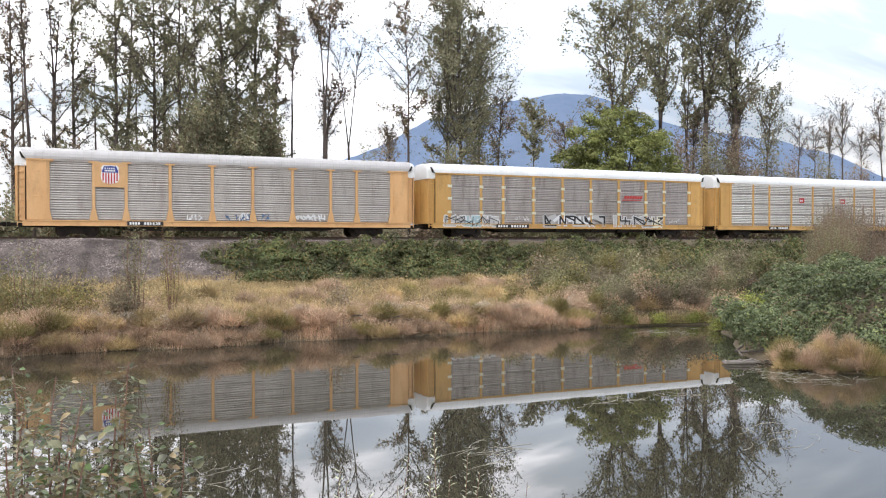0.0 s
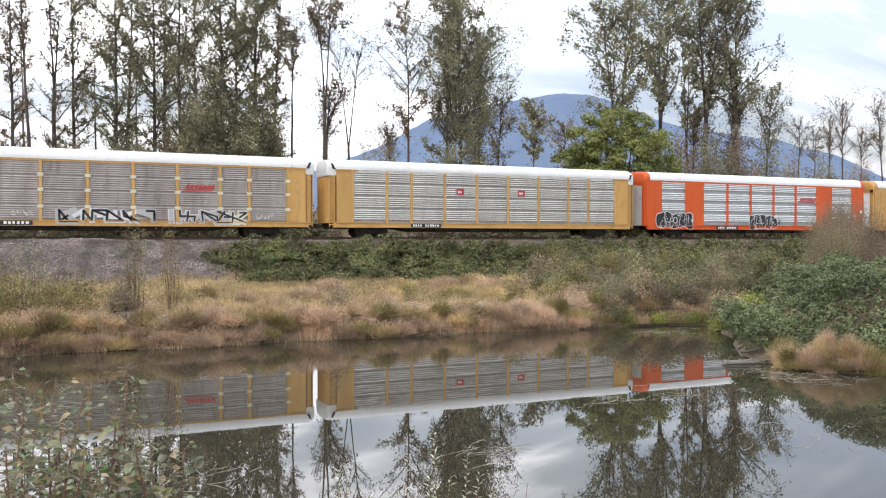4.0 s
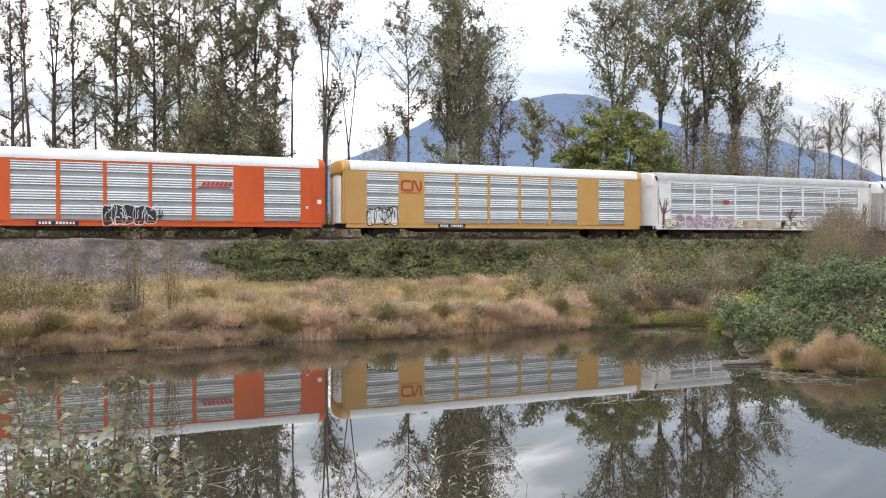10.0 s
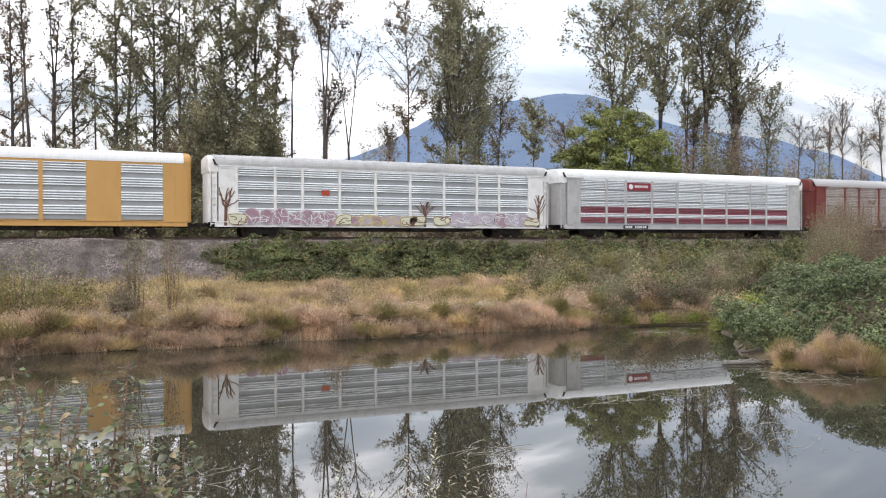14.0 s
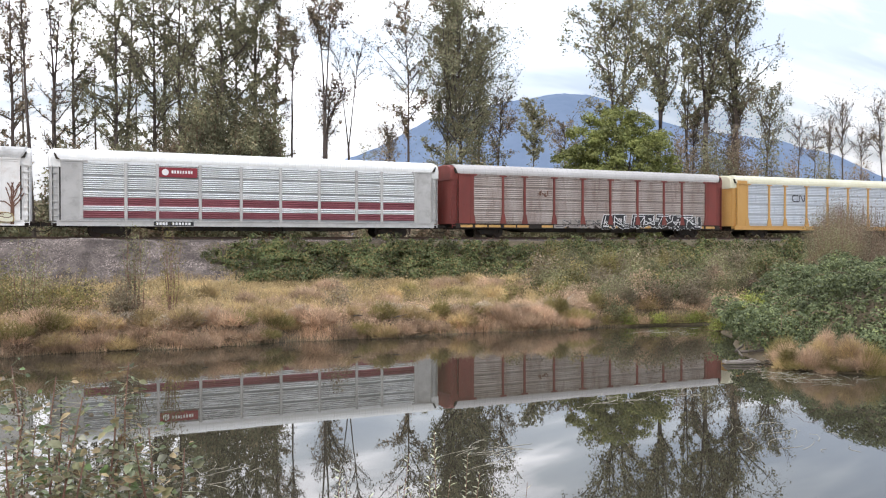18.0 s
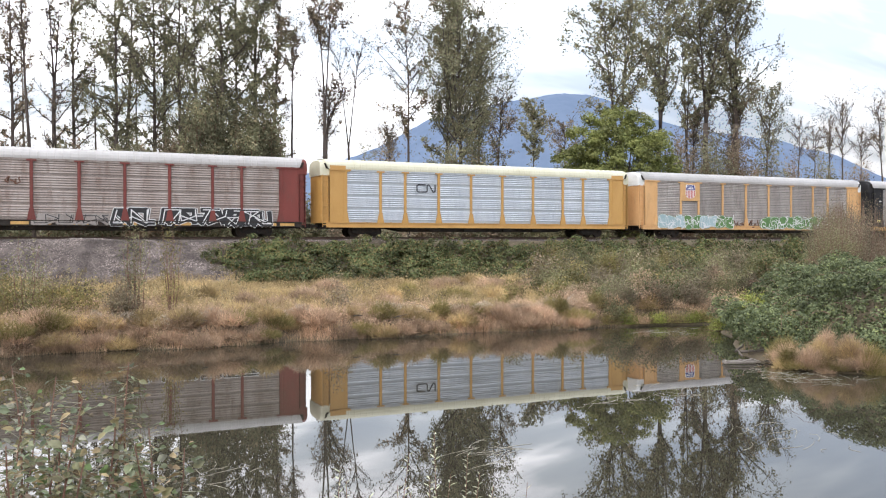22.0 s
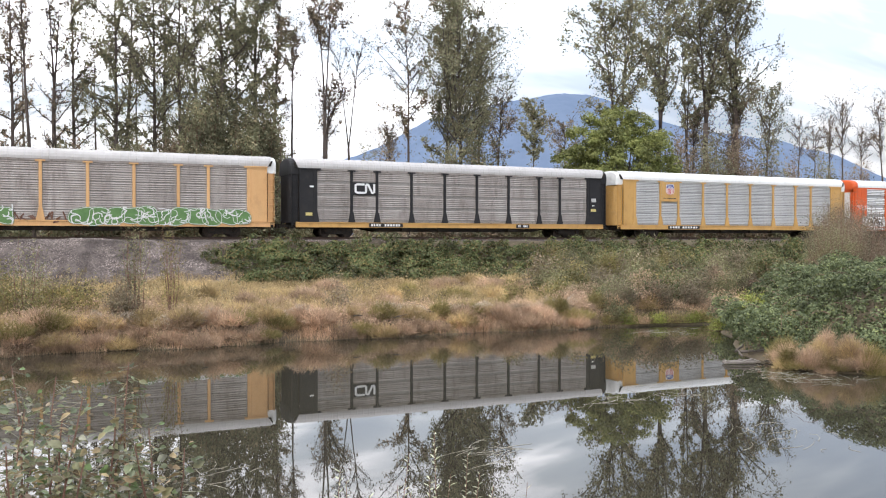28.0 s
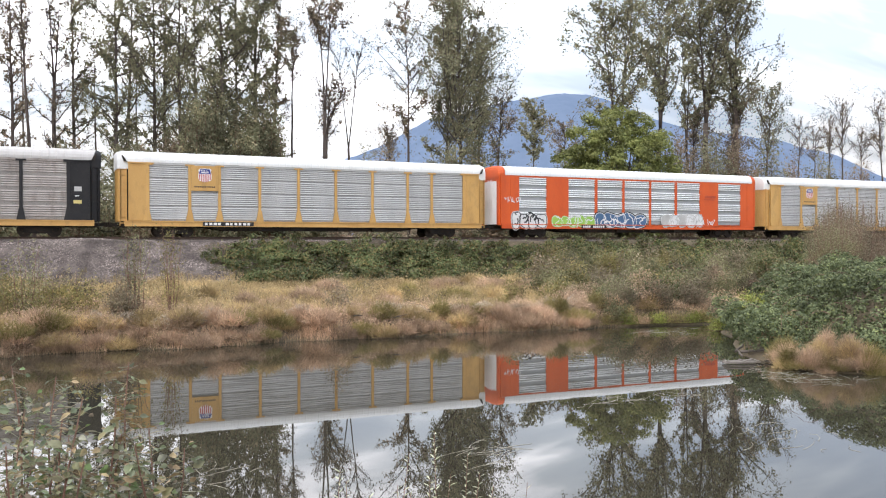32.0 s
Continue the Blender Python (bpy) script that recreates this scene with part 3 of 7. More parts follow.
def ridges(z0, z1, side, rows, per_row, flat, deep=False):
    """Profile (y, z) of a ribbed panel: in each of its rows a flat band, then sharp horizontal ribs."""
    y = side * (W - 0.07)
    proud, gap, top, low = (0.10, 0.40, 0.60, 0.98) if deep else (0.05, 0.12, 0.24, 0.84)
    prof = [(y, z0)]
    h = (z1 - z0) / rows
    for r in range(rows):
        b = z0 + r * h
        if flat:
            prof.append((y, b + h * flat * 0.97))
        p = h * (1 - flat) / per_row
        for k in range(per_row):
            c = b + h * flat + k * p
            prof += [(y, c + gap * p), (y + side * proud, c + (gap + 0.04) * p), (y + side * proud, c + top * p), (y, c + low * p)]
    prof.append((y, z1))
    return prof


def panel(length, side, rows, per_row, flat, z0=Z_FLOOR + 0.02, z1=Z_TOP - 0.05, sheet=None, deep=False):
    m = Mesh()
    prof = ridges(z0, z1, side, rows, per_row, flat, deep)
    m.sweep_x(prof, -length / 2, length / 2)
    base = side * (W - 0.07)
    # recessed faces take the darker sheet, so shade between ribs is in the colour
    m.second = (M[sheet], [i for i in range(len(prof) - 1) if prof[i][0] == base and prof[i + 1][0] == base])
    m.box(-length / 2, length / 2, *sorted((side * (W - 0.13), side * (W - 0.085))), z0, z1)
    return m


def post_mesh(side, gusset):
    m = Mesh()
    a, b = sorted((side * (W - 0.05), side * (W + 0.055)))
    m.box(-0.10, 0.10, a, b, Z_FLOOR, Z_TOP, 0.02)
    c, d = sorted((side * (W + 0.0), side * (W + 0.075)))
    if gusset:                       # flared foot and a cap bar
        n = len(m.v)
        for y in (c, d):
            m.v += [(-0.27, y, Z_FLOOR), (0.27, y, Z_FLOOR), (0.12, y, Z_FLOOR + 0.75), (-0.12, y, Z_FLOOR + 0.75)]
        m.f += [(n, n + 1, n + 2, n + 3), (n + 7, n + 6, n + 5, n + 4), (n, n + 3, n + 7, n + 4), (n + 1, n + 5, n + 6, n + 2), (n + 2, n + 6, n + 7, n + 3), (n, n + 4, n + 5, n + 1)]
        m.box(-0.30, 0.30, c, d, Z_TOP - 0.08, Z_TOP + 0.02)
    return m


def bracket_mesh(side):
    """A small bolted splice plate across a post."""
    m = Mesh()
    m.box(-0.19, 0.19, *sorted((side * W, side * (W + 0.08))), -0.10, 0.10, 0.03)
    return m


ROOF_HALF = [(-W - 0.03, Z_ROOF - 0.04), (-W - 0.03, 5.16), (-W + 0.02, 5.36), (-W + 0.14, 5.53), (-W + 0.34, 5.66), (-0.8, 5.745), (0, 5.78)]
ROOF_PROFILE = ROOF_HALF + [(-y, z) for y, z in ROOF_HALF[-2::-1]]


def roof_mesh(slant):
    """Ribbed roof sheet; slant: its ends lean outwards to the top, over a lower hood."""
    m = Mesh()
    prof = ROOF_PROFILE
    n, k = 54, len(prof)
    rings = []
    for i in range(n):                 # shallow standing ribs across the roof
        x0, x1 = -13.05 + 26.1 * i / n, -13.05 + 26.1 * (i + 1) / n
        rings += [(x0 + 0.03, 0), (x1 - 0.06, 0), (x1 - 0.045, 1), (x1 + 0.015, 1)]
    rows = [[(x, y * (1 + 0.005 * up), z + 0.014 * up) for y, z in prof] for x, up in rings]
    if slant:
        for sx in (-1, 1):
            lip = [(sx * (13.14 + 0.34 * (z - 4.98) / 0.8), y, z) for y, z in prof]
            rows = [lip] + rows if sx < 0 else rows + [lip]
    for row in rows:
        m.v += row
    for r in range(len(rows) - 1):
        m.f += [(r * k + i, r * k + i + 1, (r + 1) * k + i + 1, (r + 1) * k + i) for i in range(k - 1)]
    return m


def roof_end_mesh(sx, slant):
    """The rounded hood over the end doors; under a slanted roof it sits lower and reaches further down."""
    m = Mesh()
    prof = ROOF_PROFILE
    if slant:
        prof = [(prof[0][0] + 0.10, 4.50)] + [(y * 0.955, z - 0.05) for y, z in prof] + [(-prof[0][0] - 0.10, 4.50)]
        rings = [(12.95, 1.0, 0.0), (13.50, 1.0, 0.0), (13.66, 0.985, -0.02), (13.74, 0.94, -0.08)]
    else:
        rings = [(13.05, 1.0, 0.0), (13.36, 1.0, 0.0), (13.50, 0.985, -0.05), (13.58, 0.94, -0.16), (13.60, 0.86, -0.40)]
    k = len(prof)
    for x, s, d in rings:
        m.v += [(sx * x, y * s, Z_ROOF + (z - Z_ROOF) * s + d * 0.5) for y, z in prof]
    for r in range(len(rings) - 1):
        for i in range(k - 1):
            m.f.append((r * k + i, r * k + i + 1, (r + 1) * k + i + 1, (r + 1) * k + i))
    m.f.append(tuple(range((len(rings) - 1) * k, len(rings) * k)))
    if not slant:                      # apron over the heads of the doors
        m.box(*sorted((sx * 13.42, sx * 13.56)), -W + 0.06, W - 0.06, 4.52, Z_ROOF + 0.05)
    return m


def roof_bracket_mesh(sx, side):
    """Dark wedge in the notch between roof and hood."""
    m = Mesh()
    a, b = sorted((side * (W - 0.06), side * (W + 0.045)))
    n = len(m.v)
    for y in (a, b):
        m.v += [(sx * 13.10, y, 4.97), (sx * 13.34, y, 5.00), (sx * 13.47, y, 5.38), (sx * 13.38, y, 5.38), (sx * 13.22, y, 5.10)]
    m.f += [tuple(n + i for i in range(5)), tuple(n + 9 - i for i in range(5))]
    m.f += [(n + i, n + 5 + i, n + 5 + (i + 1) % 5, n + (i + 1) % 5) for i in range(5)]
    return m


def end_door_mesh(sx, leaf, slant):
    """One leaf of the folding end door, corrugated upright."""
    m = Mesh()
    n = 11
    pts = []
    wide = W - 0.16 if slant else W - 0.42
    for i in range(n * 2 + 1):
        u = i / (n * 2)
        y = leaf * (0.02 + u * wide)
        bow = (13.56 if slant else 13.40) + 0.14 * math.sqrt(max(0.0, 1 - (u * 0.995) ** 2)) + (0.04 if i % 2 else 0.0)
        pts.append((sx * bow, y))
    n0 = len(m.v)
    m.v += [(x, y, Z_FLOOR - 0.05) for x, y in pts] + [(x, y, 4.62) for x, y in pts]
    k = len(pts)
    m.f += [(n0 + i, n0 + i + 1, n0 + k + i + 1, n0 + k + i) for i in range(k - 1)]
    m.box(*sorted((sx * 13.2, sx * 13.3)), *sorted((leaf * 0.02, leaf * (W - 0.25))), Z_FLOOR, Z_ROOF)
    for z in (1.55, 2.9, 4.2):         # hinge straps
        m.box(*sorted((sx * 13.5, sx * (13.66 if slant else 13.5))), *sorted((leaf * (wide - 0.20), leaf * (wide - 0.02))), z, z + 0.09)
    return m


def corner_mesh(sx, side, smooth_type):
    """The upright end section: door panel frame and corner."""
    m = Mesh()

    def slab(p, q, d0, d1, z0, z1):
        m.box(*sorted((sx * p, sx * q)), *sorted((side * (W + d0), side * (W + d1))), z0, z1)
    if smooth_type:
        slab(11.72, 13.42, -0.08, -0.005, Z_FLOOR, Z_TOP + 0.08)
        slab(13.30, 13.42, -0.005, 0.035, Z_FLOOR, Z_TOP + 0.1)
        slab(12.5, 12.53, -0.005, 0.02, Z_FLOOR + 0.3, Z_TOP - 0.2)
        slab(13.30, 13.56, -0.44, -0.085, Z_FLOOR - 0.1, Z_TOP + 0.08)      # the corner's return beside the doors
        for z in (1.75, 3.0, 4.25):
            slab(12.60, 13.2, -0.005, 0.012, z, z + 0.05)
        return m
    slab(11.72, 13.06, -0.08, 0.03, Z_FLOOR, Z_TOP)
    slab(11.45, 13.10, 0.0, 0.085, Z_TOP - 0.02, Z_TOP + 0.07)                # header bar over the door panel
    for p, q in ((12.98, 13.06), (11.93, 12.0)):
        slab(p, q, 0.03, 0.06, Z_FLOOR, Z_TOP - 0.02)
    for z in (Z_FLOOR + 0.02, Z_TOP - 0.16):
        slab(12.0, 12.94, 0.03, 0.05, z, z + 0.06)
    slab(12.25, 12.62, 0.03, 0.05, 2.55, 2.62)
    slab(12.30, 12.46, 0.03, 0.06, 4.2, 4.36)
    slab(13.14, 13.60, -0.22, -0.13, Z_FLOOR - 0.05, 4.58)                   # set-back corner that carries the ladder
    slab(13.50, 13.62, -0.40, -0.13, Z_FLOOR - 0.05, 4.58)
    return m


def slot_shade_mesh(sx, side):
    """A dark strip that stands in for the shade in the joint between the door panel and the corner."""
    m = Mesh()
    m.box(*sorted((sx * 13.06, sx * 13.13)), *sorted((side * (W - 0.24), side * (W - 0.16))), Z_FLOOR - 0.05, Z_TOP)
    return m


def ladder_mesh(sx, side):
    m = Mesh()
    y = side * (W - 0.03)
    for x in (13.15, 13.56):
        m.box(*sorted((sx * x, sx * (x + 0.04))), *sorted((side * (W - 0.13), side * (W - 0.02))), Z_FLOOR - 0.35, 4.56)
    for k in range(8):
        z = Z_FLOOR - 0.2 + k * 0.46
        m.box(*sorted((sx * 13.15, sx * 13.60)), *sorted((y, y - side * 0.05)), z, z + 0.06)
    return m


def sill_mesh(side):
    m = Mesh()
    a, b = sorted((side * (W - 0.20), side * (W + 0.02)))
    m.box(-13.3, 13.3, a, b, 0.70, Z_FLOOR)
    return m


def flange_mesh(side, z0, z1):
    m = Mesh()
    m.box(-13.2, 13.2, *sorted((side * (W + 0.02), side * (W + 0.07))), z0, z1)
    return m


def under_mesh():
    """Deck and deep fish-bellied centre sill."""
    m = Mesh()
    m.box(-13.3, 13.3, -W + 0.2, W - 0.2, 0.92, Z_FLOOR)
    for s in (-1, 1):
        y0, y1 = sorted((s * 0.95, s * 1.12))
        n = len(m.v)
        ring = [(-8.3, 0.92), (-8.3, 0.72), (-6.6, 0.42), (6.6, 0.42), (8.3, 0.72), (8.3, 0.92)]
        for y in (y0, y1):
            m.v += [(x, y, z) for x, z in ring]
        k = len(ring)
        m.f += [tuple(n + i for i in range(k)), tuple(n + 2 * k - 1 - i for i in range(k))]
        m.f += [(n + i, n + k + i, n + k + (i + 1) % k, n + (i + 1) % k) for i in range(k)]
    m.box(-13.5, 13.5, -0.35, 0.35, 0.62, 0.92)
    for x in (-5, -2, 1.5, 4.2):
        m.box(x, x + 0.9, -1.35, -1.13, 0.45, 0.85)
    return m


def truck_mesh():
    m = Mesh()
    for s in (-1, 1):
        y0, y1 = s * 0.98, s * 1.12
        y0, y1 = min(y0, y1), max(y0, y1)
        n = len(m.v)
        ring = [(-1.15, 0.36), (-0.95, 0.30), (-0.55, 0.22), (0.55, 0.22), (0.95, 0.30), (1.15, 0.36), (1.15, 0.56), (0.55, 0.66), (-0.55, 0.66), (-1.15, 0.56)]
        for y in (y0, y1):
            m.v += [(x, y, z) for x, z in ring]
        k = len(ring)
        m.f += [tuple(n + i for i in range(k)), tuple(n + 2 * k - 1 - i for i in range(k))]
        m.f += [(n + i, n + k + i, n + k + (i + 1) % k, n + (i + 1) % k) for i in range(k)]
        for x in (-0.88, 0.88):
            m.disc_y(x, WHEEL_R, 0.16, *sorted((s * 1.12, s * 1.2)), sides=10)
        for x in (-0.2, 0.0, 0.2):
            m.disc_y(x, 0.36, 0.07, *sorted((s * 1.0, s * 1.16)), sides=8)
    m.box(-0.22, 0.22, -1.05, 1.05, 0.45, 0.75)
    return m


def wheelset_mesh():
    m = Mesh()
    for s in (-1, 1):
        a, b = sorted((s * 0.70, s * 0.83))
        m.disc_y(0, 0, WHEEL_R, a, b, 22)
        m.disc_y(0, 0, WHEEL_R + 0.03, *sorted((s * 0.67, s * 0.70)), 22)
        m.disc_y(0, 0, 0.13, *sorted((s * 0.83, s * 0.90)), 10)
        for k in range(5):
            w = 2 * math.pi * k / 5
            m.disc_y(0.26 * math.cos(w), 0.26 * math.sin(w), 0.05, *sorted((s * 0.83, s * 0.845)), 8)
    m.disc_y(0, 0, 0.08, -0.95, 0.95, 10)
    return m


def coupler_mesh(sx):
    m = Mesh()
    m.box(*sorted((sx * 13.4, sx * 14.12)), -0.1, 0.1, 0.70, 0.92, 0.02)
    m.box(*sorted((sx * 14.0, sx * 14.22)), -0.16, 0.10, 0.66, 0.96, 0.04)
    return m


def hose_mesh(sx):
    m = Mesh()
    m.tube([(sx * 13.4, -0.45, 0.75), (sx * 13.7, -0.45, 0.45), (sx * 14.0, -0.42, 0.34), (sx * 14.22, -0.38, 0.36)], [0.028] * 4, 6)
    return m


def lever_mesh(sx):
    m = Mesh()
    m.tube([(sx * 13.2, -W + 0.1, 0.85), (sx * 13.5, -W + 0.05, 0.62), (sx * 13.75, -W + 0.3, 0.60), (sx * 13.8, -0.3, 0.66)], [0.02] * 4, 6)
    return m


# ---- painted marks: thin raised sheets, standing 4 mm or more off the ribs
OUT = W + 0.036


def blob(cx, cz, rx, rz, rng, n=26, p=4.0, rough=0.10):
    """A rounded letter-like body."""
    out = []
    a, b = rng.uniform(0, 6.28), rng.uniform(0, 6.28)
    for i in range(n):
        w = 2 * math.pi * i / n
        c, s = math.cos(w), math.sin(w)
        r = (abs(c) ** p + abs(s) ** p) ** (-1 / p)
        r *= 1 + rough * math.sin(2 * w + a) + rough * 0.7 * math.sin(3 * w + b)
        out.append((cx + rx * r * c, cz + rz * r * s))
    return out


def grow(pts, d):
    cx, cz = sum(p[0] for p in pts) / len(pts), sum(p[1] for p in pts) / len(pts)
    out = []
    for x, z in pts:
        r = math.hypot(x - cx, z - cz) or 1
        out.append((cx + (x - cx) * (r + d) / r, cz + (z - cz) * (r + d) / r))
    return out


def stroke(m, pts, w, y):
    """A brush stroke of width w through (x, z) points."""
    for i in range(len(pts) - 1):
        (x0, z0), (x1, z1) = pts[i], pts[i + 1]
        l = math.hypot(x1 - x0, z1 - z0) or 1
        nx, nz = -(z1 - z0) / l * w / 2, (x1 - x0) / l * w / 2
        ex, ez = (x1 - x0) / l * w * 0.3, (z1 - z0) / l * w * 0.3
        yy = y + 0.0004 * (i % 3)
        m.poly((x0 + nx - ex, -yy, z0 + nz - ez), (x0 - nx - ex, -yy, z0 - nz - ez), (x1 - nx + ex, -yy, z1 - nz + ez), (x1 + nx + ex, -yy, z1 + nz + ez))


def letter_strokes(rng, cx, cz, rx, rz):
    """Three or four thick slanted strokes that lean together like one wild letter."""
    lean = rng.uniform(-0.12, 0.22)
    grid = [(cx + gx * rx * 0.62 + lean * gz * rz, cz + gz * rz * 0.72) for gx in (-1, 0, 1) for gz in (-1, 0, 1)]
    out = []
    for k in range(rng.randint(4, 5)):
        a, b, c = rng.choice(grid), rng.choice(grid), rng.choice(grid)
        if a != b:
            out.append([a, b] if b == c else [a, b, c])
    side = rng.choice((0, 6))
    out.append([grid[side], grid[side + 2]])
    return out


def graffiti(car, x0, x1, z0, z1, n, fill, line, edge=None, seed=1, alt=None, label="", wide=0.045, busy=4, wild=False, rim=0.05, lift=0.0, square=None):
    """A spray-painted piece: letter bodies (swollen, or wild and angular) with a rim, a fill and inner lines."""
    rng = random.Random(seed)
    step = (x1 - x0) / n
    halo, body, other, lines = Mesh(), Mesh(), Mesh(), Mesh()
    for i in range(n):
        cx = x0 + step * (i + 0.5) + rng.uniform(-.06, .06) * step
        cz = (z0 + z1) / 2 + rng.uniform(-.05, .05) * (z1 - z0)
        rx, rz = step * rng.uniform(0.54, 0.68), (z1 - z0) / 2 * rng.uniform(0.82, 1.0)
        y = OUT + lift + 0.012 + 0.0015 * (i % 2)
        tgt = other if alt and rng.random() < 0.4 else body
        if wild:
            fat = min(rx, rz) * 0.55
            for k, pts in enumerate(letter_strokes(rng, cx, cz, rx * 1.35, rz)):
                stroke(halo, pts, fat + 2 * rim, OUT + lift + 0.004 + 0.0005 * k)
                stroke(tgt, pts, fat, y + 0.002 * k)
                if k % 2 == 0:
                    stroke(lines, [(px + fat * 0.2, pz + fat * 0.1) for px, pz in pts], wide, y + 0.012)
            continue
        b = blob(cx, cz, rx, rz, rng, p=square) if square else blob(cx, cz, rx, rz, rng)
        halo.poly(*[(x, -(OUT + lift + 0.004 + 0.0015 * (i % 2)), z) for x, z in grow(b, rim)])
        tgt.poly(*[(x, -y, z) for x, z in b])
        ring = [b[k % len(b)] for k in range(len(b) + 1)]
        stroke(lines, ring, wide * 0.7, y + 0.006)
        for k in range(busy):
            px, pz = cx + rng.uniform(-.6, .6) * rx, cz + rng.uniform(-.7, .7) * rz
            w = rng.uniform(0, 6.28)
            pts = []
            for s in range(rng.randint(4, 7)):
                pts.append((px, pz))
                w += rng.uniform(0.3, 1.1) * rng.choice((1, 1, -1))
                px = min(max(px + math.cos(w) * rx * 0.33, x0 - .1), x1 + .1)
                pz = min(max(pz + math.sin(w) * rz * 0.33, z0), z1)
            stroke(lines, pts, wide * rng.uniform(0.8, 1.5), y + 0.010 + 0.002 * k)
    g = part("graffiti_rim", halo, M[edge or line], car, label)
    for name, mesh, colour in (("graffiti_fill", body, fill), ("graffiti_fill", other, alt), ("graffiti_line", lines, line)):
        if mesh.f:
            part(name, mesh, M[colour], g)["kind"] = "stuff"


def tag(car, x0, x1, z0, z1, colour, seed, n=5, wide=0.05, label="hasty scribbled spray-paint tag"):
    """A quick scrawl of strokes, unreadable."""
    rng = random.Random(seed)
    m = Mesh()
    for i in range(n):
        cx = x0 + (x1 - x0) * (i + 0.5) / n
        w = (x1 - x0) / n
        pts = [(cx + rng.uniform(-.55, .55) * w, rng.uniform(z0, z1)) for _ in range(5)]
        stroke(m, pts, wide, OUT + 0.006 + 0.003 * i)
    part("graffiti_tag", m, M[colour], car, label)


def bars(car, x0, x1, z, h, n, colour, y, rng, name="lettering_bar"):
    """A line of unreadable lettering: bars of its size and colour."""
    m = Mesh()
    x = x0
    step = (x1 - x0) / n
    for i in range(n):
        w = step * rng.uniform(0.55, 0.78)
        m.box(x, x + w, -y - 0.004, -y + 0.001, z, z + h)
        x += step
    ob = part(name, m, M[colour], car)
    ob["kind"] = "stuff"
    return ob


def number_plate(car, x0, x1, rng, backing=True, colour="emblem_white"):
    if backing:
        b = Mesh()
        b.box(x0 - 0.15, x1 + 0.15, -(W + 0.079), -(W + 0.018), 0.74, 1.03)
        part("stencil_panel", b, M["g_black"], car, "black stencilled panel on the sill")
    mid = x0 + (x1 - x0) * 0.4
    bars(car, x0, mid - 0.12, 0.80, 0.17, 4, colour, W + 0.082, rng)
    bars(car, mid + 0.12, x1, 0.80, 0.17, 6, colour, W + 0.082, rng)


def shield(car, cx, cz, w, h):
    """Shield emblem: blue head over red and white stripes, with a white rim."""
    def outline(k):
        hw, hh = w / 2 * k, h / 2 * k
        pts = [(-0.72, 1.0), (-0.55, 0.93), (0, 1.0), (0.55, 0.93), (0.72, 1.0), (0.98, 0.72), (0.92, 0.40), (1.0, 0.0), (1.0, -0.45), (0.80, -0.80), (0.42, -0.92), (0, -1.0),
               (-0.42, -0.92), (-0.80, -0.80), (-1.0, -0.45), (-1.0, 0.0), (-0.92, 0.40), (-0.98, 0.72)]
        return [(cx + a * hw, cz + b * hh) for a, b in pts]
    y = OUT + 0.055
    rim = Mesh(); rim.poly(*[(x, -y, z) for x, z in outline(1.0)])
    s = part("emblem_shield", rim, M["emblem_white"], car, "shield emblem with blue head and red stripes")
    head = Mesh()
    o = outline(0.92)
    top = [p for p in o if p[1] > cz + 0.10 * h]
    top = sorted(top, key=lambda p: p[0])
    up = [p for p in top]
    head.poly(*[(x, -y - 0.004, z) for x, z in [(cx - w * .44, cz + 0.10 * h)] + up + [(cx + w * .44, cz + 0.10 * h)]][::-1])
    part("emblem_head", head, M["blue"], s)
    st = Mesh()
    for i in range(6):
        x = cx - w * 0.46 + w * 0.92 * (i + 0.25) / 6
        bw = w * 0.92 / 12
        d = h * (0.40 + 0.08 * math.sin(math.pi * (i + 0.5) / 6))
        if i in (0, 5):
            d = h * 0.33
        st.box(x, x + bw, -y - 0.006, -y - 0.001, cz - d, cz + 0.08 * h)
    part("emblem_stripe", st, M["emblem_red"], s)
    lt = Mesh()
    for r, zz in enumerate((0.28, 0.16)):
        for i in range(5 + 2 * r):
            x = cx - w * 0.30 + w * 0.60 * i / (5 + 2 * r)
            lt.box(x, x + w * 0.07, -y - 0.008, -y - 0.003, cz + zz * h, cz + zz * h + 0.08 * h)
    part("emblem_bar", lt, M["emblem_white"], s)


def worm_mark(car, x0, x1, z0, z1, colour, wide, y=None):
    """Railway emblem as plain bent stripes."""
    y = y or OUT + 0.06
    w, h = x1 - x0, z1 - z0
    m = Mesh()
    line = [(0.46, 1), (0.12, 1), (0.03, 0.86), (0.03, 0.14), (0.12, 0), (0.50, 0), (0.56, 0.10), (0.56, 0.88), (0.61, 1.0), (0.68, 0.95),
            (0.86, 0.05), (0.92, 0.0), (0.98, 0.12), (0.98, 1.0)]
    stroke(m, [(x0 + u * w, z0 + v * h) for u, v in line], wide, y)
    return part("emblem_stripe", m, M[colour], car, "emblem of one bent stripe")


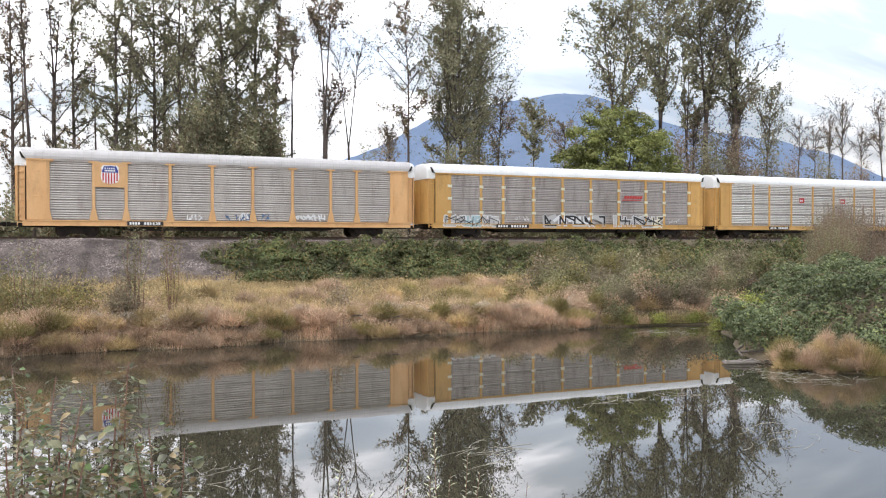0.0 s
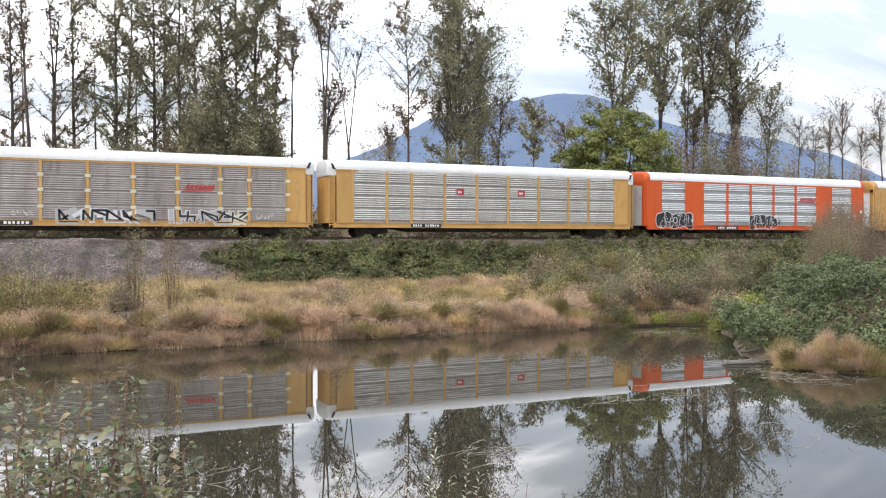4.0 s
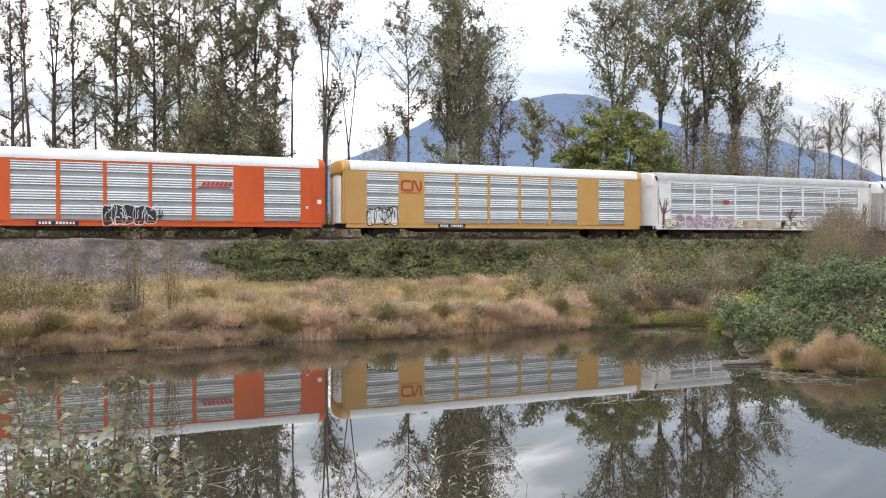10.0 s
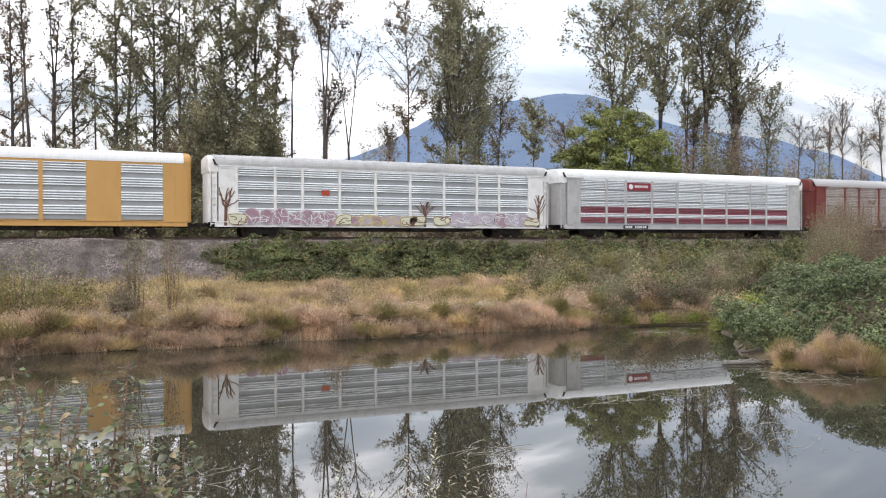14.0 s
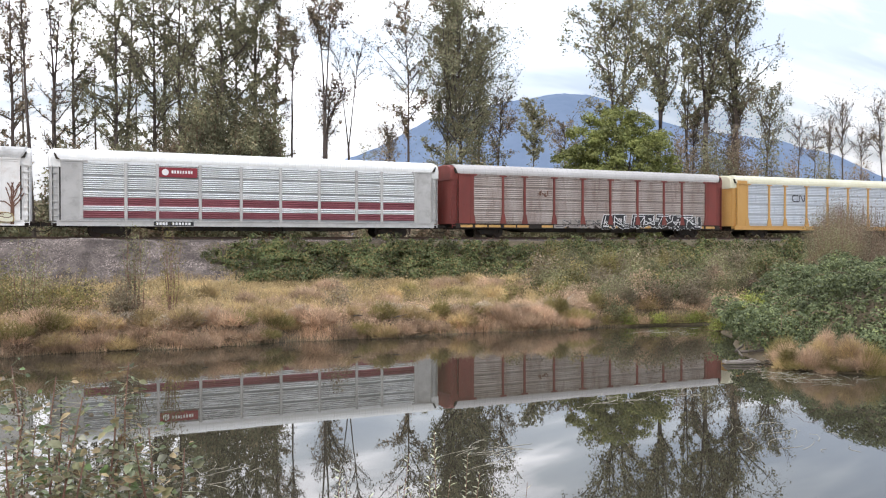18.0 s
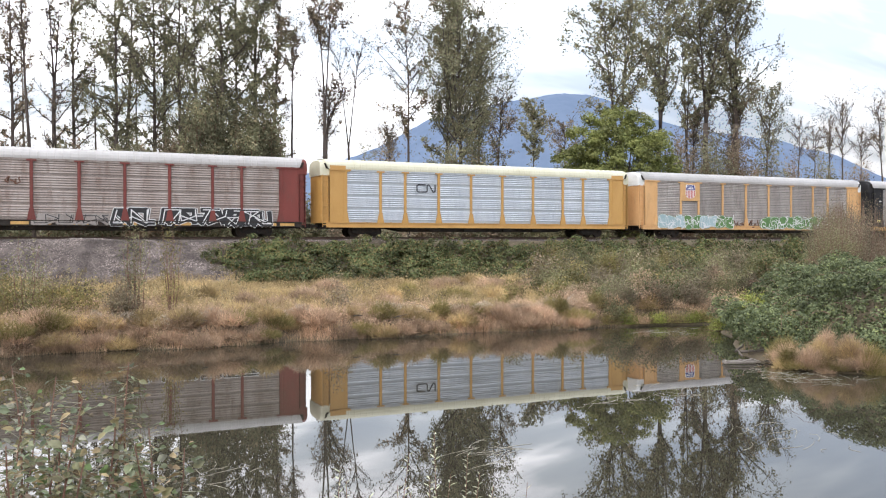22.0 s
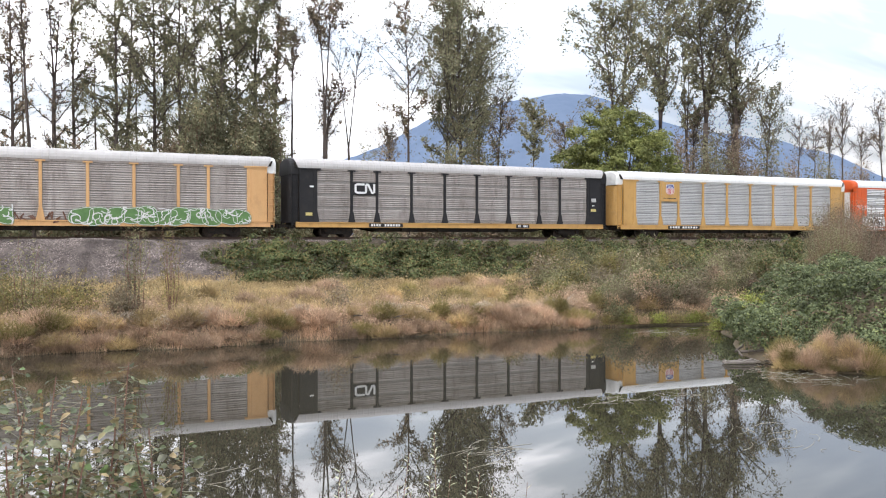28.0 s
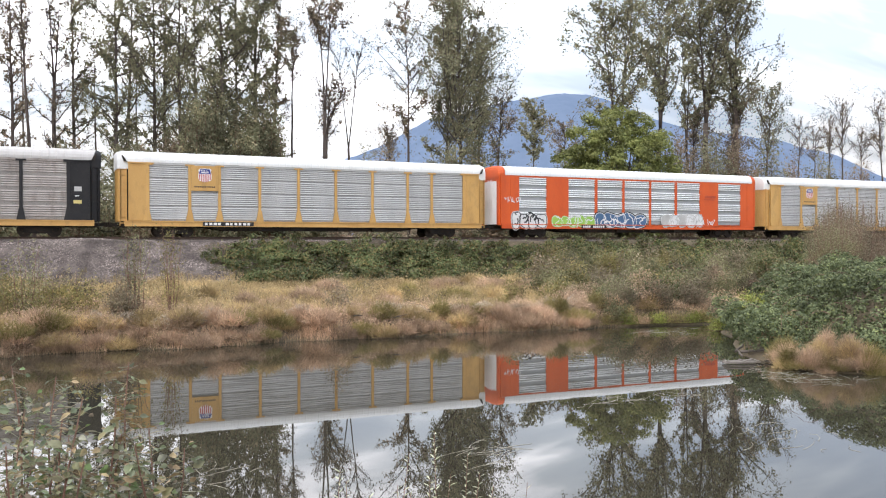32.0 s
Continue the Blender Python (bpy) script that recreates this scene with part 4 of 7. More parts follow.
def wing_mark(car, x0, x1, z, colour):
    """Slanted speed-line emblem drawn as plain bars."""
    m = Mesh()
    for k, (a, b, zz, h) in enumerate(((0.12, 1.0, 0.16, 0.24), (0.0, 0.92, 0.0, 0.07))):
        p0, p1 = x0 + (x1 - x0) * a, x0 + (x1 - x0) * b
        y = OUT + 0.008
        if k == 0:
            n = 7
            for i in range(n):
                u, v = p0 + (p1 - p0) * i / n, p0 + (p1 - p0) * (i + 0.82) / n
                m.poly((u, -y, z + zz), (v, -y, z + zz), (v + 0.1, -y, z + zz + h), (u + 0.1, -y, z + zz + h))
        else:
            m.poly((p0, -y, z + zz), (p1, -y, z + zz), (p1 + 0.1, -y, z + zz + h), (p0 + 0.1, -y, z + zz + h))
    part("emblem_bar", m, M[colour], car, "slanted speed-line emblem")


def autorack(label, paint, roof, panels, style="post", end=None, hood=None, sill=None, rows=4, per_row=4, flat=0.42,
             gusset=True, brackets=False, stripe=(), post=None, deep=False):
    """A long covered car-carrier: sills, trucks, posts, ribbed side panels, end doors and roof."""
    car = new("autorack_car")
    tagged(car, label, "railcar", "cars of the train")
    paint_m, panel_m = M[paint], M[panels]
    post_m = M[post or paint]
    sill_m, end_m, hood_m = M[sill or paint], M[end or paint], M[hood or roof]
    part("underframe", under_mesh, M["steel_dark"], car, "black fish-bellied underframe", key="under")
    slant = style == "post"
    part("roof", lambda: roof_mesh(slant), M[roof], car, "ribbed sheet-metal roof", key=("roof", slant))
    for sx in (-1, 1):
        part("roof_hood", lambda: roof_end_mesh(sx, slant), hood_m, car, key=("hood", sx, slant))
        for leaf in (-1, 1):
            part("end_door", lambda: end_door_mesh(sx, leaf, slant), end_m, car, "corrugated folding end door", key=("door", sx, leaf, slant))
        part("coupler", lambda: coupler_mesh(sx), M["steel_dark"], car, key=("coupler", sx))
        part("air_hose", lambda: hose_mesh(sx), M["steel_dark"], car, key=("hose", sx))
        part("uncoupling_lever", lambda: lever_mesh(sx), M["steel_dark"], car, key=("lever", sx))
        tr = part("truck", truck_mesh, M["steel_dark"], car, "four-wheeled cast steel truck", key="truck", at=(sx * 10.05, 0, 0))
        for k, wx in enumerate((-0.88, 0.88)):
            ws = part("wheelset", wheelset_mesh, M["wheel"], tr, key="wheelset", at=(wx, 0, WHEEL_R))
            WHEELS[k].append(ws)
    for side in (-1, 1):
        part("side_sill", lambda: sill_mesh(side), sill_m, car, key=("sill", side))
        for z0, z1 in ((Z_FLOOR - 0.07, Z_FLOOR - 0.01), (0.70, 0.745)):
            part("sill_flange", lambda: flange_mesh(side, z0, z1), sill_m, car, key=("flange", side, z0))
        for sx in (-1, 1):
            part("end_section", lambda: corner_mesh(sx, side, style == "smooth"), paint_m, car, key=("corner", sx, side, style))
            if style == "post":
                part("ladder", lambda: ladder_mesh(sx, side), paint_m, car, key=("ladder", sx, side))
                part("door_slot", lambda: slot_shade_mesh(sx, side), M["steel_dark"], car, "dark strip standing for shade in the joint beside the door panel", key=("slot", sx, side))
                part("roof_bracket", lambda: roof_bracket_mesh(sx, side), M["steel_dark"], car, "black wedge under the roof end", key=("wedge", sx, side))
        if style == "post":
            for i in range(9):
                a, b = POSTS[i] + 0.1, POSTS[i + 1] - 0.1
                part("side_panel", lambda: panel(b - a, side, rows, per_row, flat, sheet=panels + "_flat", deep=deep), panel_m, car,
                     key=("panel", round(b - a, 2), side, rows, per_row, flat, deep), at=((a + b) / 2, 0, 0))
                for z0, z1 in stripe:
                    part("painted_band", lambda: panel_band(b - a, side, rows, per_row, flat, z0, z1), M["stripe_red"], car,
                         "faded red band across the ribs", key=("band", round(b - a, 2), side, z0, z1), at=((a + b) / 2, 0, 0))
            for x in POSTS:
                part("post", lambda: post_mesh(side, gusset), post_m, car, key=("post", side, gusset), at=(x, 0, 0))
                if brackets:
                    for z in (1.95, 3.02, 3.98):
                        part("splice_plate", lambda: bracket_mesh(side), M["cream"], car, "pale splice plate on the post", key=("bracket", side), at=(x, 0, z))
            rail_m = lambda: header_mesh(side)
            part("top_rail", rail_m, panel_m if not brackets else paint_m, car, key=("top", side))
        else:
            for a, b in SMOOTH_BAYS:
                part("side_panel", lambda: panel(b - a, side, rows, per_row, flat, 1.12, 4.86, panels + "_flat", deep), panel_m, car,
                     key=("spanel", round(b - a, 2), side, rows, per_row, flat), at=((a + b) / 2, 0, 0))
            gaps = [(SMOOTH_BAYS[i][1], SMOOTH_BAYS[i + 1][0]) for i in range(6)]
            for a, b in gaps:
                part("plain_panel" if b - a > 1 else "post", lambda: slab_mesh(b - a, side), paint_m, car, key=("slab", round(b - a, 2), side), at=((a + b) / 2, 0, 0))
            part("top_rail", lambda: header_mesh(side, 4.85), paint_m, car, key=("top2", side))
    return car


def panel_band(length, side, rows, per_row, flat, z0, z1):
    """The ribs between two heights, drawn 5 mm further out, for a painted band."""
    prof = [(y + side * 0.005, z) for y, z in ridges(Z_FLOOR + 0.02, Z_TOP - 0.05, side, rows, per_row, flat, True) if z0 <= z <= z1]
    m = Mesh()
    m.sweep_x(prof, -length / 2, length / 2)
    return m


def header_mesh(side, z0=None):
    m = Mesh()
    a, b = sorted((side * (W - 0.09), side * (W - 0.0)))
    m.box(-11.72, 11.72, a, b, z0 or Z_TOP - 0.05, Z_ROOF + 0.02)
    return m


def slab_mesh(length, side):
    m = Mesh()
    a, b = sorted((side * (W - 0.08), side * (W + 0.02)))
    m.box(-length / 2, length / 2, a, b, Z_FLOOR, Z_TOP - 0.02)
    return m


def plate(car, x0, x1, z0, z1, colour, name="sign_plate", y=None, label=""):
    m = Mesh()
    y = y or W + 0.035
    m.box(x0, x1, -y - 0.012, -y, z0, z1)
    return part(name, m, M[colour], car, label)


WHEELS = ([], [])
CARS = {}


def build_train():
    rng = random.Random(5)
    tan = dict(rows=6, per_row=4, flat=0.08)
    # 0: only its rounded end passes out of view at the start
    c = CARS[0] = autorack("yellow autorack car with dull ribbed panels", "faded", "roof_grey", "panel_dull", hood="roof_white", **tan)
    # 1: yellow with shield
    c = CARS[1] = autorack("faded yellow autorack car with grey roof and shield emblem", "faded", "roof_grey", "panel_dull", hood="roof_white", **tan)
    plate(c, -9.05, -7.15, 3.25, 4.86, "faded", "emblem_panel", W + 0.06)
    shield(c, -8.1, 4.08, 1.12, 1.25)
    number_plate(c, -6.9, -4.9, rng)
    tag(c, -0.6, 2.5, 1.15, 1.6, "g_navy", 3, 7); tag(c, 0.3, 1.2, 1.1, 1.7, "g_white", 4, 4, 0.09)
    tag(c, 4.4, 6.5, 1.15, 1.6, "g_white", 6, 8, 0.10); tag(c, -3.2, -2.2, 1.1, 1.5, "g_white", 8, 4, 0.07)
    # 2: white roof, brackets on its posts
    c = CARS[2] = autorack("yellow autorack car with white roof and graffiti along the sill", "yellow", "roof_white", "panel_dirty", hood="roof_white",
                           gusset=False, brackets=True, rows=4, per_row=6, flat=0.10)
    wing_mark(c, 4.4, 6.6, 3.15, "emblem_red")
    number_plate(c, -7.6, -4.9, rng)
    graffiti(c, -12.2, -7.6, 0.80, 1.75, 6, "pale_grey", "g_black", "g_white", 11, "g_teal", "white and pale teal graffiti lettering", 0.06, wild=True)
    tag(c, -6.0, -4.6, 1.3, 1.7, "g_white", 12, 4, 0.03)
    graffiti(c, -3.2, 2.5, 0.80, 1.85, 6, "g_white", "g_black", "pale_grey", 13, "pale_grey", "grey and black graffiti lettering", 0.15, wild=True)
    graffiti(c, 3.8, 8.7, 0.80, 1.9, 5, "cream", "g_black", "g_white", 14, "pale_grey", "white and cream graffiti lettering", 0.12, wild=True)
    tag(c, 5.6, 7.4, 1.05, 1.6, "g_navy", 16, 3, 0.16, "loose blue spray-paint strokes")
    tag(c, 9.2, 10.7, 1.2, 1.6, "g_white", 15, 4, 0.03)
    # 3: yellow with bright panels and two small red plates
    bright = dict(rows=4, per_row=5, flat=0.16, deep=True)
    c = CARS[3] = autorack("yellow autorack car with bright ribbed panels and two red marks", "yellow", "roof_white", "panel_warm", hood="roof_white", gusset=False, **bright)
    for x in (-3.3, 2.2):
        plate(c, x, x + 0.62, 3.30, 3.75, "emblem_red", "emblem_plate", OUT + 0.01, "small red and white emblem")
        bars(c, x + 0.1, x + 0.5, 3.42, 0.18, 2, "emblem_white", OUT + 0.024, rng, "emblem_bar")
    number_plate(c, -7.0, -4.8, rng, True)
    # 4: orange red
    sm = dict(style="smooth", rows=4, per_row=4, flat=0.30, deep=True)
    c = CARS[4] = autorack("orange-red autorack car with white roof and black graffiti", "red", "roof_white", "panel_bright", end="pale_grey", hood="red", sill="red", **sm)
    wing_mark(c, 4.45, 6.8, 3.35, "emblem_red")
    graffiti(c, -12.2, -8.4, 0.72, 2.25, 5, "g_black", "g_white", "g_white", 21, None, "black and white bubble graffiti", 0.04, 3)
    graffiti(c, -1.6, 1.7, 0.78, 2.15, 5, "g_black", "g_white", "g_white", 22, None, "black and white bubble graffiti", 0.04, 3)
    tag(c, 1.7, 2.3, 1.2, 1.9, "g_black", 23, 2, 0.04); number_plate(c, -5.4, -3.2, rng)
    for x, z, w in ((12.1, 2.05, 0.16), (12.95, 2.4, 0.3)):
        plate(c, x, x + w, z, z + w, "emblem_white", "inspection_label", W + 0.01)
    # 5: amber with red line emblem
    c = CARS[5] = autorack("amber autorack car with white roof and silver tag", "amber", "roof_white", "panel_bright", end="panel_bright", hood="amber", sill="amber", **sm)
    worm_mark(c, -8.95, -7.3, 3.55, 4.25, "rust_red", 0.17, W + 0.035)
    bars(c, -8.9, -7.3, 3.30, 0.10, 9, "rust_red", W + 0.028, rng)
    graffiti(c, -11.6, -9.3, 0.9, 2.2, 4, "g_white", "g_black", "g_black", 31, None, "silver throw-up graffiti with black outline", 0.06, 4)
    number_plate(c, -5.7, -3.7, rng)
    # 6: white with tree-like graffiti
    c = CARS[6] = autorack("white autorack car with faded tree-shaped graffiti", "white", "pale_grey", "panel_bright", hood="white", rows=4, per_row=4, flat=0.34, gusset=True, deep=True)
    for i, x in enumerate((-12.6, 12.6)):
        tree_tag(c, x, 0.85, 3.4, 40 + i)
    tree_tag(c, 2.5, 0.85, 2.7, 43)
    bubble = "faded mauve and lilac bubble graffiti"
    graffiti(c, -11.3, -8.2, 0.85, 1.95, 3, "g_mauve", "g_white", "g_lilac", 441, "g_lilac", bubble, 0.04, 5, lift=0.06, square=2.2)
    graffiti(c, -8.1, -4.6, 0.85, 1.85, 4, "g_mauve", "g_white", "g_mauve", 442, "g_mauve", bubble, 0.04, 5, lift=0.06, square=2.2)
    graffiti(c, -3.5, 0.6, 0.85, 1.65, 5, "g_lilac", "g_yellow", "g_lilac", 443, "g_mauve", bubble, 0.05, 5, lift=0.06, square=2.2)
    graffiti(c, 4.8, 8.4, 0.85, 1.9, 3, "g_lilac", "g_white", "g_mauve", 444, "g_mauve", bubble, 0.04, 5, lift=0.06, square=2.2)
    graffiti(c, 8.6, 11.5, 0.85, 1.95, 3, "g_mauve", "g_white", "g_mauve", 445, "g_lilac", bubble, 0.04, 5, lift=0.06, square=2.2)
    for i, x in enumerate((-11.8, -4.05, 1.1, 1.9, 3.9, 12.0)):
        graffiti(c, x - 0.5, x + 0.5, 0.85, 1.6, 1, "cream", "g_brown", "g_yellow", 460 + i, None, "faded yellow graffiti disc", 0.05, 3, lift=0.08)
    plate(c, -5.7, -5.1, 3.0, 3.4, "rust_red", "emblem_plate", OUT + 0.01)
    # 7: silver with red bands
    c = CARS[7] = autorack("silver-grey autorack car with faded red bands", "pale_grey", "roof_white", "panel_bright", hood="roof_white", rows=4, per_row=6, flat=0.14,
                           gusset=False, deep=True, stripe=((1.18, 1.72), (2.02, 2.62)))
    p = plate(c, -7.0, -4.5, 4.02, 4.68, "crimson", "emblem_panel", W + 0.062, "dark red sign panel with white mark")
    b = Mesh(); b.disc_y(-6.6, 4.35, 0.22, -(W + 0.082), -(W + 0.075), 16)
    part("emblem_disc", b, M["emblem_white"], p)
    bars(p, -6.2, -4.75, 4.28, 0.2, 8, "emblem_white", W + 0.076, rng, "emblem_bar")
    number_plate(c, -7.2, -4.9, rng)
    # 8: maroon
    c = CARS[8] = autorack("maroon autorack car with rust-stained panels and scrawled graffiti", "maroon", "roof_grey", "panel_rusty", hood="maroon", sill="steel_dark",
                           end="maroon", rows=4, per_row=5, flat=0.16, gusset=True)
    for x in (-12.9, -11.6, -10.4, -9.0, -7.8, -5.5, -4.2, -2.0, 1.0, 4.5, 10.4, 11.7):
        plate(c, x, x + 1.05, 0.78, 0.98, "yellow", "reflector_patch", W + 0.022)
    graffiti(c, -4.2, 0.2, 0.75, 1.5, 6, "panel_dirty", "g_black", "panel_dirty", 51, None, "thin black graffiti scrawl", 0.05, 4, wild=True)
    graffiti(c, 0.6, 11.0, 0.72, 2.0, 10, "g_black", "g_white", "g_white", 52, None, "black and white graffiti lettering", 0.07, 4, wild=True)
    tag(c, -5.8, -4.9, 3.3, 3.8, "g_brown", 58, 3, 0.07, "worn dark stencil mark")
    # 9: cream roof, line emblem
    c = CARS[9] = autorack("amber autorack car with cream roof and bluish panels", "amber", "cream", "panel_blue", hood="cream", rows=4, per_row=5, flat=0.2, gusset=True)
    worm_mark(c, -6.2, -4.6, 3.45, 4.0, "g_black", 0.10, OUT + 0.01)
    for x in (-13.05, 11.85):
        plate(c, x, x + 1.2, 4.98, 5.24, "amber", "door_cap", W + 0.035, "amber cap over the end panel")
    # 10: shield and green graffiti
    c = CARS[10] = autorack("faded yellow autorack car with shield emblem and green graffiti", "faded", "roof_grey", "panel_dirty", hood="roof_white", **tan)
    plate(c, -9.05, -7.15, 3.25, 4.86, "faded", "emblem_panel", W + 0.06)
    shield(c, -8.1, 4.08, 1.12, 1.25)
    graffiti(c, -11.6, -3.2, 0.80, 2.0, 9, "g_green", "g_white", "g_green", 61, "g_teal", "green and pale blue graffiti lettering", 0.05, 5, lift=0.045)
    tag(c, -3.2, 0.2, 0.9, 1.6, "g_brown", 62, 7, 0.09)
    graffiti(c, 0.4, 11.8, 0.80, 1.95, 11, "g_green", "g_white", "g_green", 63, None, "green graffiti lettering with white outline", 0.05, 5, lift=0.045)
    # 11: black
    c = CARS[11] = autorack("black autorack car with grimy panels and yellow sill", "black", "roof_grey", "panel_dirty", hood="black", sill="yellow", end="black",
                            rows=4, per_row=5, flat=0.22, gusset=True)
    plate(c, -8.98, -7.2, 3.1, 4.05, "black", "emblem_panel", W + 0.0)
    worm_mark(c, -8.85, -7.3, 3.28, 3.9, "emblem_white", 0.16, W + 0.03)
    for x, z, w, h, k in ((-12.6, 1.55, 0.5, 0.22, "g_yellow"), (12.05, 2.15, 0.5, 0.22, "g_yellow"), (-12.3, 3.6, 0.3, 0.12, "emblem_white"), (12.1, 2.95, 0.45, 0.3, "pale_grey"), (12.15, 2.6, 0.25, 0.08, "emblem_white")):
        plate(c, x, x + w, z, z + h, k, "stencil_label", W + 0.034)
    number_plate(c, -7.6, -5.2, rng); number_plate(c, 5.0, 5.9, rng)
    # 12: clean yellow with shield
    c = CARS[12] = autorack("yellow autorack car with white roof and shield emblem", "yellow", "roof_white", "panel_grey", hood="roof_white", gusset=True, rows=4, per_row=6, flat=0.10)
    plate(c, -9.0, -7.2, 3.15, 4.86, "yellow", "emblem_panel", W + 0.06)
    shield(c, -8.1, 4.22, 0.9, 0.95)
    bars(c, -8.8, -7.4, 3.38, 0.09, 12, "g_black", W + 0.074, rng)
    number_plate(c, -8.1, -4.9, rng)
    # 13: orange red with colourful graffiti
    c = CARS[13] = autorack("orange-red autorack car with lime and blue graffiti", "red", "roof_white", "panel_bright", end="panel_bright", hood="red", sill="red", **sm)
    graffiti(c, -12.4, -9.3, 0.72, 2.0, 4, "g_white", "g_black", "g_white", 71, None, "white graffiti lettering with black outline", 0.09, 2, square=3.0, rim=0.09)
    graffiti(c, -8.5, -4.5, 0.80, 1.75, 5, "g_lime", "g_white", "g_lime", 72, None, "lime green graffiti", 0.05, 3, square=2.4)
    graffiti(c, -4.3, 0.7, 0.75, 2.05, 5, "g_navy", "g_white", "g_black", 73, None, "blue and white graffiti lettering", 0.08, 3, square=2.8, rim=0.12)
    graffiti(c, 2.6, 7.2, 0.85, 2.05, 5, "g_white", "pale_grey", "g_white", 74, "pale_grey", "white bubble graffiti", 0.06, 4, square=2.6)
    tag(c, -13.1, -11.6, 2.75, 3.3, "g_white", 75, 6, 0.05); tag(c, 7.2, 8.7, 1.1, 1.6, "g_white", 76, 4, 0.07)
    wing_mark(c, 7.3, 8.7, 3.35, "rust_red"); number_plate(c, -5.6, -3.4, rng)
    # 14: last one in view
    c = CARS[14] = autorack("yellow autorack car with shield emblem and pale roof", "yellow", "roof_white", "panel_grey", hood="roof_white", gusset=True, rows=4, per_row=6, flat=0.10)
    plate(c, -9.0, -7.2, 3.15, 4.86, "yellow", "emblem_panel", W + 0.06)
    shield(c, -8.1, 4.22, 0.9, 0.95)
    bars(c, -8.8, -7.4, 3.38, 0.09, 12, "g_black", W + 0.074, rng)
    for n, car in CARS.items():
        car.location = (train_x(n, 0), TRACK_Y, RAIL_Z)


def tree_tag(car, x, z0, z1, seed):
    """A bare tree painted on a panel."""
    rng = random.Random(seed)
    m = Mesh()
    stroke(m, [(x, z0), (x + 0.03, (z0 + z1) / 2)], 0.22, OUT + 0.02)
    for k in range(9):
        px, pz = x, z0 + (z1 - z0) * rng.uniform(0.35, 0.6)
        w = rng.uniform(0.5, 2.6)
        pts = [(px, pz)]
        for s in range(4):
            px += math.cos(w) * 0.26; pz += abs(math.sin(w)) * (z1 - z0) * 0.13
            w += rng.uniform(-.5, .5)
            pts.append((px, min(pz, z1)))
        stroke(m, pts, 0.07, OUT + 0.024 + 0.002 * k)
    part("graffiti_tag", m, M["g_brown"], car, "bare brown tree painted on the panels")


def travelled(t):
    """Metres that the train has gone, by its slightly changing speed."""
    return (9.618 * t + 0.015 * (t - 16) ** 2 - 0.0001 * (t - 16) ** 3
            + 0.008 * max(0.0, 4 - t) ** 2 + 0.004 * max(0.0, t - 25) ** 2)


def train_x(n, t):
    return 88.035 + (n - 3.5) * PITCH - travelled(t)


# ---------------------------------------------------------------- plants
OLIVE = ((0.19, 0.19, 0.12), (0.28, 0.28, 0.17), (0.36, 0.33, 0.215), (0.24, 0.245, 0.15), (0.43, 0.345, 0.225))
SPARSE = ((0.19, 0.17, 0.115), (0.31, 0.26, 0.18), (0.37, 0.275, 0.20), (0.245, 0.215, 0.15), (0.40, 0.26, 0.19))
BRIGHT = ((0.15, 0.17, 0.055), (0.235, 0.26, 0.085), (0.33, 0.325, 0.12), (0.135, 0.155, 0.06))
# BRAMBLE and MOUND: two tones darkened to paint the shade of leafy hollows
BRAMBLE = ((0.039, 0.052, 0.02), (0.125, 0.155, 0.06), (0.185, 0.215, 0.09), (0.055, 0.068, 0.03), (0.25, 0.165, 0.07), (0.10, 0.125, 0.05))
MOUND = ((0.06, 0.075, 0.033), (0.135, 0.16, 0.08), (0.20, 0.235, 0.125), (0.085, 0.108, 0.046), (0.17, 0.195, 0.10), (0.20, 0.22, 0.075))
STRAW = ((0.443, 0.323, 0.167), (0.651, 0.485, 0.266), (0.302, 0.224, 0.116), (0.527, 0.385, 0.191), (0.236, 0.222, 0.097))
ROSE = ((0.483, 0.334, 0.228), (0.696, 0.497, 0.353), (0.305, 0.211, 0.145), (0.586, 0.412, 0.285), (0.223, 0.189, 0.099))
GREENISH = ((0.197, 0.18, 0.069), (0.28, 0.236, 0.097), (0.148, 0.152, 0.056), (0.363, 0.264, 0.125))
YELLOWING = ((0.277, 0.236, 0.091), (0.369, 0.293, 0.128), (0.222, 0.211, 0.073), (0.406, 0.293, 0.155))
PALE = ((0.459, 0.389, 0.288), (0.559, 0.484, 0.376), (0.379, 0.314, 0.227), (0.499, 0.418, 0.315))
WEEDY = ((0.15, 0.15, 0.075), (0.21, 0.205, 0.105), (0.27, 0.25, 0.14), (0.17, 0.175, 0.08), (0.26, 0.215, 0.13))
LIMY = ((0.278, 0.31, 0.069), (0.367, 0.38, 0.103), (0.215, 0.265, 0.057), (0.417, 0.38, 0.138))
BRUSH = ((0.205, 0.165, 0.11), (0.265, 0.21, 0.145), (0.18, 0.175, 0.105), (0.30, 0.225, 0.16))


def leaf_mat(name, tones, clear=0.25):
    return shader(name, tones[0], tones[1], 0.6, coarse=0.4, fine=5, bump=0, spread=0.3, island=True, leafy=clear, tones=tones)


LEAF = {k: leaf_mat(k, v, c) for k, v, c in (
    ("olive_foliage", OLIVE, 0.42), ("thin_autumn_foliage", SPARSE, 0.42), ("bright_green_foliage", BRIGHT, 0.3), ("bramble_foliage", BRAMBLE, 0.2),
    ("dusty_bramble_foliage", MOUND, 0.2), ("straw_grass", STRAW, 0.3), ("rosy_dry_grass", ROSE, 0.3), ("green_grass", GREENISH, 0.3), ("brown_brush", BRUSH, 0.3), ("yellow_green_foliage", LIMY, 0.3), ("yellow_grass", YELLOWING, 0.35), ("bleached_mat", PALE, 0.2), ("weed_foliage", WEEDY, 0.25))}


